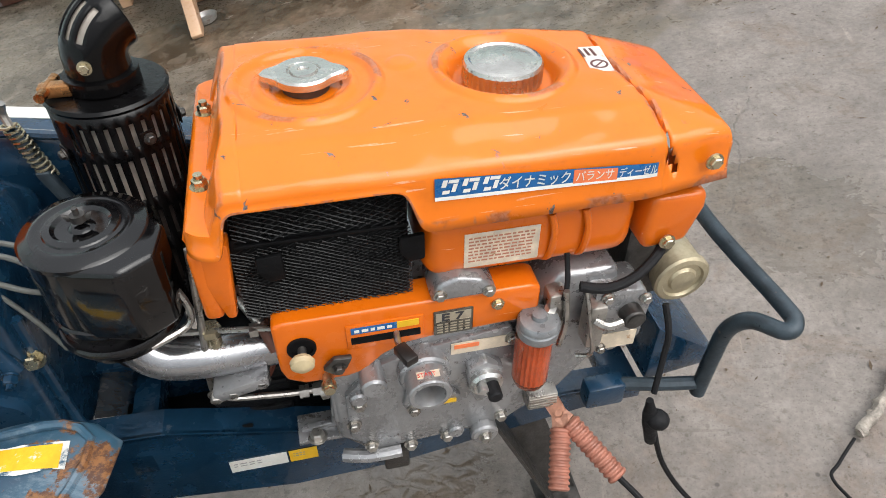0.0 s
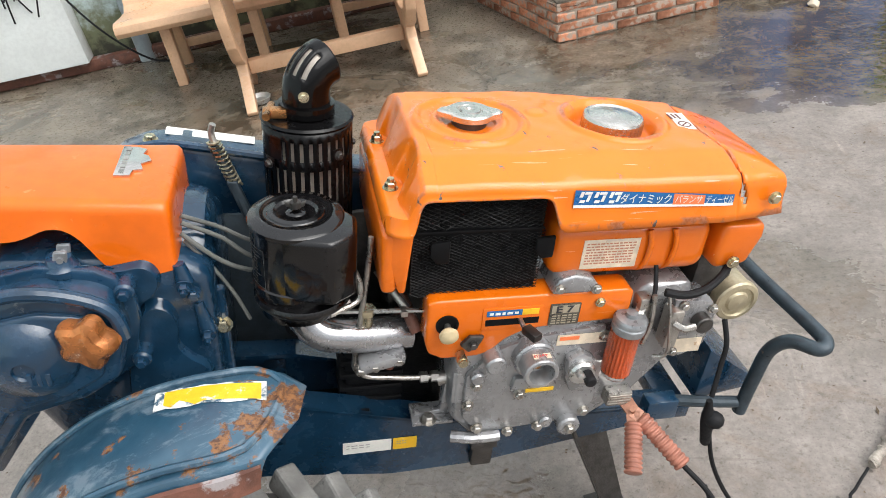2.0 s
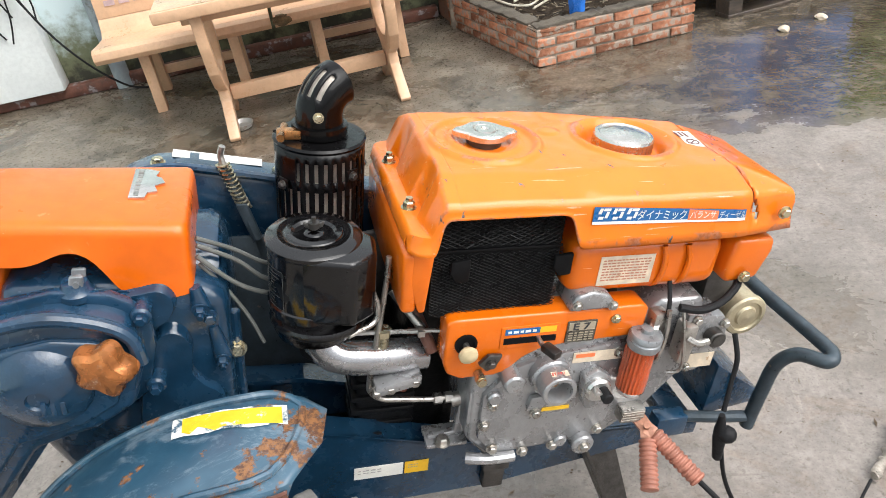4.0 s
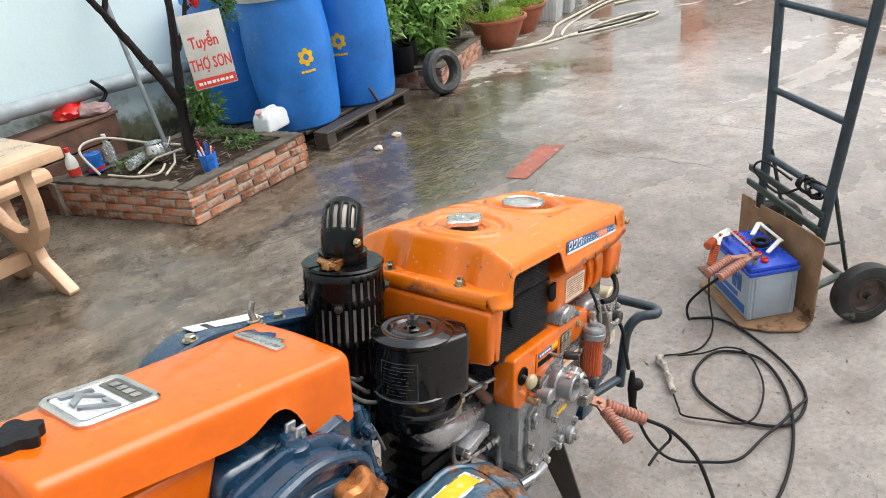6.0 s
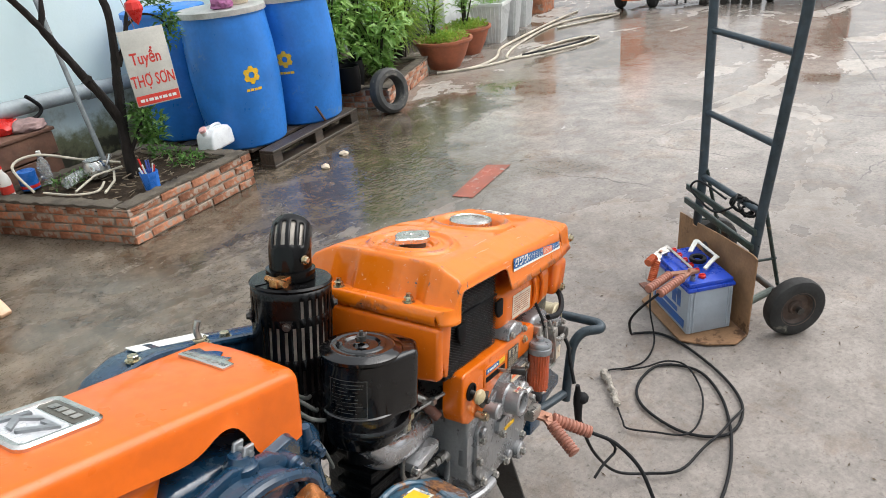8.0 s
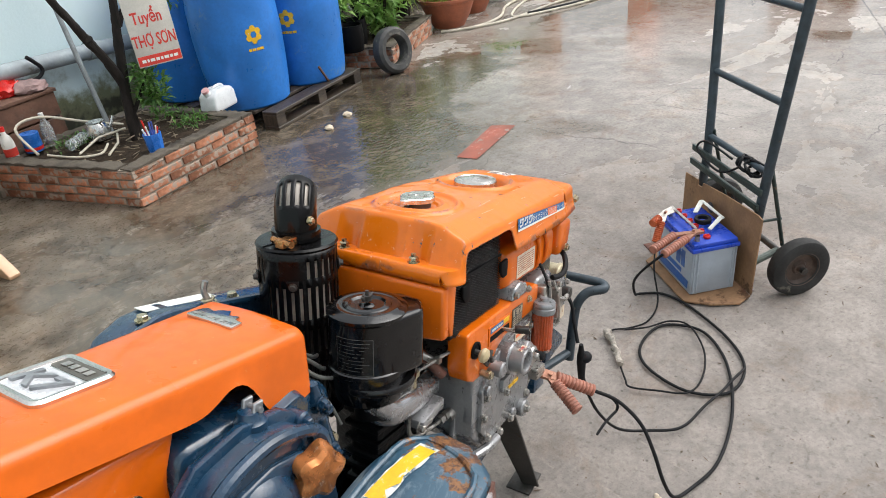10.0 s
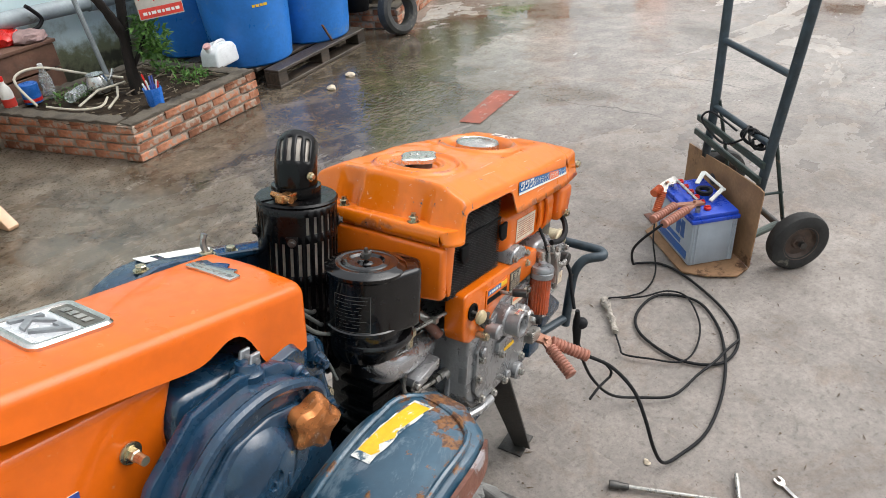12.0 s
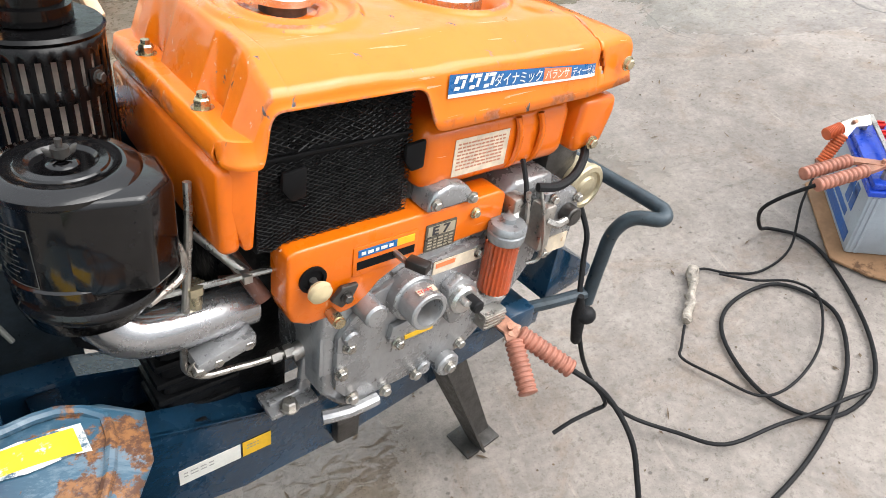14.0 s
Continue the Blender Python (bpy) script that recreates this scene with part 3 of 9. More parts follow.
    for ang_, st_ in ((0.5, (14, 1.0, 1)), (-0.7, (1.2, 17, 1))):
        sm = nt.nodes.new("ShaderNodeMapping")
        sm.inputs["Rotation"].default_value = (0, 0, ang_)
        sm.inputs["Scale"].default_value = st_
        nt.links.new(pos, sm.inputs["Vector"])
        sn = nt.nodes.new("ShaderNodeTexNoise")
        sn.inputs["Scale"].default_value, sn.inputs["Detail"].default_value = 3.0, 4.0
        nt.links.new(sm.outputs[0], sn.inputs["Vector"])
        line_ = math_node(nt, "MULTIPLY", ramp(nt, sn.outputs["Fac"], 0.66, 0.70), ramp(nt, mid, 0.46, 0.58))
        c = mix_rgb(nt, math_node(nt, "MULTIPLY", line_, 0.35), c, mix_rgb(nt, 1.0, c, (1.7, 1.65, 1.6) if st_[0] > 5 else (0.5, 0.46, 0.42), "MULTIPLY"))
    c = mix_rgb(nt, math_node(nt, "MULTIPLY", film, 0.55), c, mix_rgb(nt, 1.0, c, (0.58, 0.54, 0.50), "MULTIPLY"))
    c = mix_rgb(nt, math_node(nt, "MULTIPLY", shore, 0.38), c, mix_rgb(nt, 1.0, c, (0.50, 0.45, 0.36), "MULTIPLY"))
    c = mix_rgb(nt, math_node(nt, "MULTIPLY", pud, 0.22), c, mix_rgb(nt, ramp(nt, small, 0.4, 0.65), (0.040, 0.034, 0.020), (0.095, 0.080, 0.046)))
    vo = nt.nodes.new("ShaderNodeTexVoronoi")
    vo.feature = "DISTANCE_TO_EDGE"
    vo.inputs["Scale"].default_value = 1.15
    shift = nt.nodes.new("ShaderNodeMix")
    shift.data_type = "VECTOR"
    shift.inputs[0].default_value = 0.12
    nt.links.new(pos, shift.inputs[4])
    wob = nt.nodes.new("ShaderNodeTexNoise")
    wob.inputs["Scale"].default_value, wob.inputs["Detail"].default_value = 5.0, 6.0
    nt.links.new(pos, wob.inputs["Vector"])
    nt.links.new(wob.outputs["Color"], shift.inputs[5])
    nt.links.new(shift.outputs[1], vo.inputs["Vector"])
    crack = math_node(nt, "MULTIPLY", ramp(nt, vo.outputs["Distance"], 0.0045, 0.0015), ramp(nt, lane, 0.46, 0.60))
    c = mix_rgb(nt, math_node(nt, "MULTIPLY", crack, 0.65), c, (0.05, 0.045, 0.04))
    off = math_node(nt, "ABSOLUTE", math_node(nt, "SUBTRACT", math_node(nt, "ADD", n, math_node(nt, "MULTIPLY", math_node(nt, "SUBTRACT", small, 0.5), 0.03)), math_node(nt, "ADD", math_node(nt, "MULTIPLY", u, 0.17), -0.67)))
    joint = math_node(nt, "MULTIPLY", ramp(nt, off, 0.009, 0.004), math_node(nt, "MULTIPLY", ramp(nt, u, 4.3, 4.6), ramp(nt, mid, 0.36, 0.46)))
    c = mix_rgb(nt, math_node(nt, "MULTIPLY", joint, 0.7), c, (0.06, 0.05, 0.04))
    nt.links.new(c, p.inputs["Base Color"])
    r = math_node(nt, "SUBTRACT", ramp(nt, math_node(nt, "MAXIMUM", damp, math_node(nt, "MULTIPLY", shore, 0.8)), 0, 1, 0.66, 0.30), ramp(nt, fine, 0.35, 0.7, -0.08, 0.08))

    def blend(f, a, b):
        n_ = nt.nodes.new("ShaderNodeMix")
        n_.data_type = "FLOAT"
        nt.links.new(f, n_.inputs[0])
        nt.links.new(a, n_.inputs[2])
        n_.inputs[3].default_value = b
        return n_.outputs[0]

    r = blend(math_node(nt, "MULTIPLY", film, 0.92), r, 0.10)
    r = blend(pud, r, 0.03)
    nt.links.new(r, p.inputs["Roughness"])
    p.inputs["Specular IOR Level"].default_value = 0.7
    b = nt.nodes.new("ShaderNodeBump")
    b.inputs["Distance"].default_value = 0.006
    nt.links.new(math_node(nt, "SUBTRACT", math_node(nt, "SUBTRACT", 0.34, math_node(nt, "MULTIPLY", film, 0.24)), math_node(nt, "MULTIPLY", pud, 0.35), True), b.inputs["Strength"])
    h = math_node(nt, "ADD", math_node(nt, "MULTIPLY", fine, 0.8), math_node(nt, "MULTIPLY", grit, 0.4))
    h = math_node(nt, "ADD", h, math_node(nt, "MULTIPLY", small, 0.9))
    nt.links.new(math_node(nt, "SUBTRACT", h, crack), b.inputs["Height"])
    # drips keep the water under the barrels in ripples
    rip = nt.nodes.new("ShaderNodeBump")
    rip.inputs["Distance"].default_value = 0.009
    nt.links.new(math_node(nt, "MULTIPLY", math_node(nt, "MULTIPLY", pud, ramp(nt, u, 4.2, 3.6)), ramp(nt, lane, 0.40, 0.55, 0.15, 0.8)), rip.inputs["Strength"])
    nt.links.new(noise_at(nt, 24, 2, 0.5, "World", stretch=(1, 1.5, 1), dist=0.5), rip.inputs["Height"])
    nt.links.new(b.outputs[0], rip.inputs["Normal"])
    nt.links.new(rip.outputs[0], p.inputs["Normal"])
    return m


M["wall"], M["yard"] = wall_mat(), yard_mat()

# ---------------------------------------------------------------- mesh helpers


def vec(*a):
    return Vector(a)


def box(bm, x0, x1, y0, y1, z0, z1, bevel=0.0, m=None, seg=2):
    r = bmesh.ops.create_cube(bm, size=1.0)
    vs = r["verts"]
    for v in vs:
        v.co = Vector(((x0 + x1) / 2 + v.co.x * (x1 - x0), (y0 + y1) / 2 + v.co.y * (y1 - y0), (z0 + z1) / 2 + v.co.z * (z1 - z0)))
    if bevel:
        es = list({e for v in vs for e in v.link_edges})
        out = bmesh.ops.bevel(bm, geom=es, offset=bevel, segments=seg, affect="EDGES", profile=0.5)
        vs = list({v for f in out["faces"] for v in f.verts} | {v for v in vs if v.is_valid})
    if m is not None:
        bmesh.ops.transform(bm, matrix=m, verts=[v for v in vs if v.is_valid])
    return bm


def axis_frame(a, b):
    """A matrix whose z runs from a to b."""
    a, b = Vector(a), Vector(b)
    q = (b - a).to_track_quat("Z", "Y")
    return Matrix.Translation(a) @ q.to_matrix().to_4x4(), (b - a).length


def lathe(bm, prof, a=(0, 0, 0), b=(0, 0, 1), seg=32, caps=True):
    """Turns the profile [(radius, height)] about the line from a towards b; heights are metres from a."""
    m, _ = axis_frame(a, b)
    rings = []
    for r, h in prof:
        rings.append([bm.verts.new(m @ Vector((r * math.cos(2 * math.pi * i / seg), r * math.sin(2 * math.pi * i / seg), h))) for i in range(seg)])
    for p, q in zip(rings, rings[1:]):
        for i in range(seg):
            bm.faces.new((p[i], p[(i + 1) % seg], q[(i + 1) % seg], q[i]))
    if caps:
        if prof[0][0] > 1e-5:
            bm.faces.new(rings[0][::-1])
        if prof[-1][0] > 1e-5:
            bm.faces.new(rings[-1])
    return bm


def cyl(bm, a, b, r, r2=None, seg=20, bev=0.0):
    ln = (Vector(b) - Vector(a)).length
    r2 = r if r2 is None else r2
    if bev:
        return lathe(bm, [(r - bev, 0), (r, bev), (r2, ln - bev), (r2 - bev, ln)], a, b, seg)
    return lathe(bm, [(r, 0), (r2, ln)], a, b, seg)


def tube(bm, pts, r, seg=10, smooth=6, caps=True, radii=None):
    """A round tube along a smooth line through the points."""
    P = [Vector(p) for p in pts]
    line = []
    if smooth and len(P) > 2:
        for i in range(len(P) - 1):
            p0, p1, p2, p3 = P[max(i - 1, 0)], P[i], P[i + 1], P[min(i + 2, len(P) - 1)]
            for k in range(smooth):
                t = k / smooth
                line.append(0.5 * ((2 * p1) + (p2 - p0) * t + (2 * p0 - 5 * p1 + 4 * p2 - p3) * t * t + (3 * p1 - p0 - 3 * p2 + p3) * t ** 3))
        line.append(P[-1])
    else:
        line = P
    up, rings = None, []
    for i, p in enumerate(line):
        d = (line[min(i + 1, len(line) - 1)] - line[max(i - 1, 0)]).normalized()
        if up is None:
            up = d.orthogonal().normalized()
        up = (up - d * up.dot(d)).normalized()
        sd = d.cross(up)
        rr = r if radii is None else radii[0] + (radii[1] - radii[0]) * i / (len(line) - 1)
        rings.append([bm.verts.new(p + rr * (math.cos(2 * math.pi * k / seg) * up + math.sin(2 * math.pi * k / seg) * sd)) for k in range(seg)])
    for p, q in zip(rings, rings[1:]):
        for k in range(seg):
            bm.faces.new((p[k], p[(k + 1) % seg], q[(k + 1) % seg], q[k]))
    if caps:
        bm.faces.new(rings[0][::-1])
        bm.faces.new(rings[-1])
    return bm


def prism(bm, poly, a, b, axis="y", bevel=0.0, seg=2):
    """A plate: the polygon (in the two other axes) between a and b along the axis."""
    def at(p, h):
        return {"y": Vector((p[0], h, p[1])), "x": Vector((h, p[0], p[1])), "z": Vector((p[0], p[1], h))}[axis]
    lo, hi = [bm.verts.new(at(p, a)) for p in poly], [bm.verts.new(at(p, b)) for p in poly]
    n = len(poly)
    fs = [bm.faces.new(lo[::-1]), bm.faces.new(hi)]
    fs += [bm.faces.new((lo[i], lo[(i + 1) % n], hi[(i + 1) % n], hi[i])) for i in range(n)]
    bmesh.ops.recalc_face_normals(bm, faces=fs)
    if bevel:
        es = list({e for f in fs for e in f.edges})
        bmesh.ops.bevel(bm, geom=es, offset=bevel, segments=seg, affect="EDGES", profile=0.5)
    return bm


def hexbolt(bm, at, d, r=0.009, h=0.007, washer=True):
    at, d = Vector(at), Vector(d).normalized()
    if washer:
        cyl(bm, at, at + d * 0.002, r * 1.35, seg=16)
    lathe(bm, [(r, 0.0), (r, h * 0.8), (r * 0.8, h)], at + d * 0.002, at + d, 6)
    return bm


def text_mesh(body, size, m, extrude=0.0004, align="LEFT", squeeze=1.0, bold=0.0):
    """Lettering as a mesh in the plane of m: x to the right, y up, z out of the surface."""
    cu = bpy.data.curves.new("lettering", "FONT")
    cu.body, cu.size, cu.extrude, cu.align_x, cu.resolution_u = body, size, extrude, align, 2
    cu.offset = bold * size
    ob = bpy.data.objects.new("lettering", cu)
    scene.collection.objects.link(ob)
    bpy.context.view_layer.update()
    me = bpy.data.meshes.new_from_object(ob.evaluated_get(bpy.context.evaluated_depsgraph_get()))
    bpy.data.objects.remove(ob)
    bpy.data.curves.remove(cu)
    me.transform(m @ Matrix.Diagonal((squeeze, 1, 1, 1)))
    return me


def finish(bm, name, smooth=True, angle=35):
    bmesh.ops.recalc_face_normals(bm, faces=bm.faces)
    me = bpy.data.meshes.new(name)
    bm.to_mesh(me)
    bm.free()
    if smooth:
        me.polygons.foreach_set("use_smooth", [True] * len(me.polygons))
        me.set_sharp_from_angle(angle=radians(angle))
    return me


def thing(name, bm, mat, label, category, m=None, group="", kind="", smooth=True):
    """A top-level thing made of one mesh."""
    me = finish(bm, name, smooth) if isinstance(bm, bmesh.types.BMesh) else bm
    me.materials.append(M[mat] if isinstance(mat, str) else mat)
    ob = new(name, me)
    if m is not None:
        ob.matrix_basis = m
    return tagged(ob, label, category, group, kind)


def root(name, label, category, m=None, group="", kind=""):
    ob = new(name)
    ob.empty_display_size = 0.05
    if m is not None:
        ob.matrix_basis = m
    return tagged(ob, label, category, group, kind)


def part(name, bm, mat, parent, label="", m=None, smooth=True, angle=35):
    me = finish(bm, name, smooth, angle) if isinstance(bm, bmesh.types.BMesh) else bm
    if not me.materials:
        me.materials.append(M[mat] if isinstance(mat, str) else mat)
    ob = new(name, me)
    ob.parent = parent
    if m is not None:
        ob.matrix_basis = m
    return tagged(ob, label)


def B():
    return bmesh.new()


YAW = radians(21)
U, N = Vector((math.cos(YAW), math.sin(YAW), 0)), Vector((-math.sin(YAW), math.cos(YAW), 0))


def yard(u, n, z=0.0, turn=0.0):
    """A pose in the yard: u metres along the wall, n metres towards it."""
    p = U * u + N * n
    return pose(p.x, p.y, z, 0, 0, 21 + turn)

# ---------------------------------------------------------------- the yard
bm = B()
g = 300.0
bm.faces.new([bm.verts.new(p) for p in ((-g, -g, 0), (g, -g, 0), (g, g, 0), (-g, g, 0))])
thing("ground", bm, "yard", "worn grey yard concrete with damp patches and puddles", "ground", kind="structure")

bm = B()
box(bm, -7.0, 9.4, 4.85, 5.05, 0.0, 3.2)
thing("wall_north", bm, "wall", "pale blue painted yard wall, mossy at its foot", "wall", yard(0, 0), kind="structure")
bm = B()
box(bm, -7.0, 1.3, 4.775, 4.85, 0.0, 0.075, 0.012)
thing("trim", bm, "rust", "dark brown kerb along the foot of the wall", "kerb", yard(0, 0), kind="structure")
bm = B()
box(bm, -2.2, -1.08, 4.70, 4.85, 0.075, 3.2, 0.01)
thing("wall_pier", bm, surf("white_limewash", (0.72, 0.75, 0.74), 0.7, var=0.08, scale=3, fine=40, bump=0.3, dirt=(0.40, 0.42, 0.36), dirt_amt=-0.05, dirt_scale=4),
      "white limewashed pier on the yard wall", "pier", yard(0, 0), kind="structure")
# unseen wall, added only to block sky light from the west
bm = B()
box(bm, -2.80, -2.60, -4.0, 4.85, 0.0, 4.2)
thing("wall_west", bm, "wall", "plain unseen wall added to keep sky light off left-facing sides", "wall", yard(0, 0), kind="structure")
# pipes on the wall
bm = B()
tube(bm, [(0.85, 4.76, 0.62), (1.6, 4.76, 0.585), (2.45, 4.76, 0.545), (2.9, 4.76, 0.52)], 0.05, 16, 2)
for x in (1.25, 2.30):
    cyl(bm, (x, 4.76, 0.60 - (x - 1.25) * 0.045), (x + 0.09, 4.76, 0.596 - (x - 1.25) * 0.045), 0.058, seg=16)
thing("drain_pipe", bm, "pvc", "grey plastic drain pipe running along the wall", "pipe", yard(0, 0))
bm = B()
cyl(bm, (-0.76, 4.795, 0.0), (-0.76, 4.795, 3.1), 0.05, seg=16)
cyl(bm, (-0.76, 4.795, 0.9), (-0.76, 4.795, 1.0), 0.058, seg=16)
thing("down_pipe", bm, "pvc", "dark grey plastic down pipe standing against the wall", "pipe", yard(0, 0))
bm = B()
tube(bm, [(1.925, 4.20, 0.19), (2.02, 4.42, 0.555), (2.10, 4.60, 0.865), (2.18, 4.78, 1.19)], 0.015, 10, 4)
thing("thin_pipe", bm, surf("weathered_grey_pipe", (0.15, 0.165, 0.17), 0.5, var=0.3, scale=12), "thin dark grey pipe leaning from the planter to the wall", "pipe", yard(0, 0))
bm = B()
rnd = random.Random(4)
for k in range(14):
    x, z = -1.28 + rnd.uniform(-0.12, 0.12), rnd.uniform(0.95, 1.25)
    pts = [(x, 4.67, z + 0.3)]
    for j in range(5):
        x += rnd.uniform(-0.05, 0.06)
        z -= rnd.uniform(0.08, 0.16)
        pts.append((x, 4.67 + rnd.uniform(-0.02, 0.02), max(z, 0.1)))
    tube(bm, pts, 0.005, 5, 3)
tube(bm, [(-1.2, 4.66, 1.1), (-1.08, 4.64, 0.6), (-0.92, 4.62, 0.28), (-0.7, 4.6, 0.05), (-0.5, 4.6, 0.012)], 0.007, 6, 5)
thing("cable_tangle", bm, "rubber", "tangle of black cables hanging on the white pier", "cable", yard(0, 0))
bm = B()
box(bm, 0.30, 0.92, 4.815, 4.848, 0.46, 0.93, 0.004)
thing("leaning_board", bm, surf("grey_board", (0.36, 0.34, 0.31), 0.7, var=0.2, scale=5), "thin grey board fixed to the wall behind the bench", "board", yard(0, 0))

# ---------------------------------------------------------------- benches


def bars(bm, x0, x1, z, h, widths, m, gap=0.3):
    """Unreadable print as a row of short bars."""
    tot = sum(widths) + gap * (len(widths) - 1)
    x, s = x0, (x1 - x0) / tot
    for w in widths:
        box(bm, x, x + w * s, z - h / 2, z + h / 2, 0, 0.0006, m=m)
        x += (w + gap) * s


def bench(u0, length, lean_text=0.0):
    b = root("garden_bench", "ochre cast-stone garden bench with a lettered backrest", "bench", yard(u0, 0), group="benches by the wall")
    # continuous seat and back: profile in n, z
    prof = [(4.06, 0.335), (4.045, 0.36), (4.055, 0.395), (4.09, 0.41), (4.25, 0.395), (4.40, 0.385), (4.455, 0.41), (4.49, 0.47), (4.575, 0.84), (4.60, 0.875),
            (4.635, 0.875), (4.645, 0.845), (4.56, 0.45), (4.53, 0.375), (4.47, 0.335), (4.40, 0.325), (4.25, 0.335)]
    bm = B()
    prism(bm, prof[:8] + [(4.49, 0.47), (4.555, 0.45)][1:] + prof[13:], 0.0, length, "x", 0.002)
    part("seat", bm, "ochre", b)
    bm = B()
    prism(bm, [(4.4915, 0.471)] + prof[8:12] + [(4.558, 0.452)], 0.0, length, "x", 0.002)
    back = part("backrest", bm, "ochre", b, "curved backrest with faded red and blue print")
    # lettering on the back
    tilt = math.degrees(math.atan2(0.37, 0.085))
    m = pose(length * 0.5, 4.5495, 0.74, tilt, 0, 0) @ Matrix.Translation((0, 0, 0.002))
    part("lettering", text_mesh("CTY XDTM", 0.085, m, 0.0006, "CENTER", 0.95, 0.003), "fadedblue", back, "faded blue lettering")
    bm = B()
    bars(bm, -0.29, 0.29, -0.085, 0.060, (0.25, 0.3, 0.2, 0.5, 0.2, 0.25, 0.2, 0.4, 0.2, 0.5, 0.2, 0.3, 0.45, 0.2, 0.25, 0.2), m, 0.22)
    part("small_print", bm, surf("faded_red_print", (0.62, 0.32, 0.21), 0.5, dirt=(0.68, 0.42, 0.23), dirt_amt=0.15, dirt_scale=40), back, "faded red print")
    bm = B()
    bars(bm, -0.40, 0.30, -0.20, 0.028, (0.8, 0.8, 0.5, 0.7, 0.5, 0.8, 0.7, 0.9, 0.8, 0.5), m)
    part("small_print", bm, surf("faded_violet_print", (0.40, 0.28, 0.28), 0.5), back, "small faded print")
    for x in (0.22, length - 0.22):
        bm = B()
        prism(bm, [(4.13, 0.0), (4.20, 0.0), (4.225, 0.20), (4.26, 0.335), (4.16, 0.335), (4.16, 0.2)], x - 0.028, x + 0.028, "x", 0.005)
        part("leg", bm, "ochre", b)
        bm = B()
        prism(bm, [(4.50, 0.0), (4.57, 0.0), (4.545, 0.20), (4.53, 0.37), (4.43, 0.33), (4.47, 0.2)], x - 0.028, x + 0.028, "x", 0.005)
        part("leg", bm, "ochre", b)
    bm = B()
    box(bm, 0.24, length - 0.24, 4.50, 4.54, 0.10, 0.145, 0.004)
    part("stretcher", bm, "ochre", b)
    return b


bench(-0.70, 0.92)
bench(0.24, 0.90)
bm = B()
box(bm, -0.006, 0.006, -0.002, 0.002, -0.16, 0.165, 0.001, m=pose(0.842, 4.528, 0.715, 0, 4.5, 0) @ Matrix.Rotation(radians(-12.9), 4, "X"))
tube(bm, [(0.830, 4.565, 0.872), (0.828, 4.60, 0.889), (0.827, 4.64, 0.884), (0.826, 4.66, 0.84), (0.826, 4.655, 0.60)], 0.006, 6, 4)
thing("dark_strap", bm, "strap", "worn dark strap hung over the bench back", "strap", yard(0, 0), group="straps on the bench")
bm = B()
box(bm, -0.006, 0.006, -0.002, 0.002, -0.16, 0.165, 0.001, m=pose(0.228, 4.528, 0.715, 0, 0, 0) @ Matrix.Rotation(radians(-12.9), 4, "X"))
tube(bm, [(0.226, 4.565, 0.872), (0.225, 4.60, 0.889), (0.224, 4.64, 0.884), (0.224, 4.66, 0.84), (0.224, 4.655, 0.60)], 0.006, 6, 4)
thing("dark_strap", bm, "strap", "worn dark strap hung over the bench back", "strap", yard(0, 0), group="straps on the bench")
bm = B()
bmesh.ops.create_icosphere(bm, subdivisions=3, radius=1.0)
for v in bm.verts:
    k = 1 + 0.5 * noise.noise(v.co * 2.6)
    v.co = Vector((v.co.x * 0.045 * k, v.co.y * 0.020 * k, v.co.z * 0.030 * k))
thing("rag_bundle", bm, surf("brown_rag", (0.14, 0.095, 0.05), 0.9, var=0.5, scale=30), "small brown rag stuck on the seat's front edge", "rag", yard(0.282, 4.040, 0.372))

# stone table in front of the benches
t = root("stone_table", "ochre cast-stone table on two goblet trestles", "table", yard(0, 0))
bm = B()
box(bm, -0.255, 0.93, 3.38, 4.03, 0.615, 0.667, 0.008)
top = part("tabletop", bm, "ochre", t)
bm = B()
box(bm, -0.243, 0.918, 3.392, 4.018, 0.667, 0.6695, 0.001)
part("worn_face", bm, "ochretop", top, "dirty weathered table face")
bm = B()
box(bm, -0.16, 0.85, 3.55, 3.60, 0.555, 0.615, 0.004)
part("apron", bm, "ochre", t)
for x in (-0.085, 0.775):
    bm = B()
    half = [(0.275, 0.615), (0.270, 0.46), (0.235, 0.33), (0.165, 0.245), (0.085, 0.205), (0.10, 0.15), (0.265, 0.02), (0.255, 0.0), (0.17, 0.0), (0.06, 0.075)]
    inner = [(0.220, 0.615), (0.215, 0.47), (0.180, 0.37), (0.110, 0.305), (0.0, 0.285)]
    out = [(3.715 - a, z) for a, z in half] + [(3.715, 0.085)] + [(3.715 + a, z) for a, z in reversed(half)] + [(3.715 + a, z) for a, z in inner] + [(3.715 - a, z) for a, z in reversed(inner[:-1])]
    prism(bm, out, x - 0.026, x + 0.026, "x", 0.006)
    part("trestle", bm, "ochre", t)
bm = B()
box(bm, -0.055, 0.745, 3.69, 3.74, 0.125, 0.195, 0.005)
part("stretcher", bm, "ochre", t)
bm = B()
lathe(bm, [(0.0, 0.004), (0.05, 0.004), (0.062, 0.028), (0.058, 0.028), (0.048, 0.008), (0.0, 0.008)], seg=20, caps=False)
thing("tin_dish", bm, "tin", "small tin dish on the ground under the table", "dish", yard(-0.05, 3.62))

# ---------------------------------------------------------------- brick planter with the tree


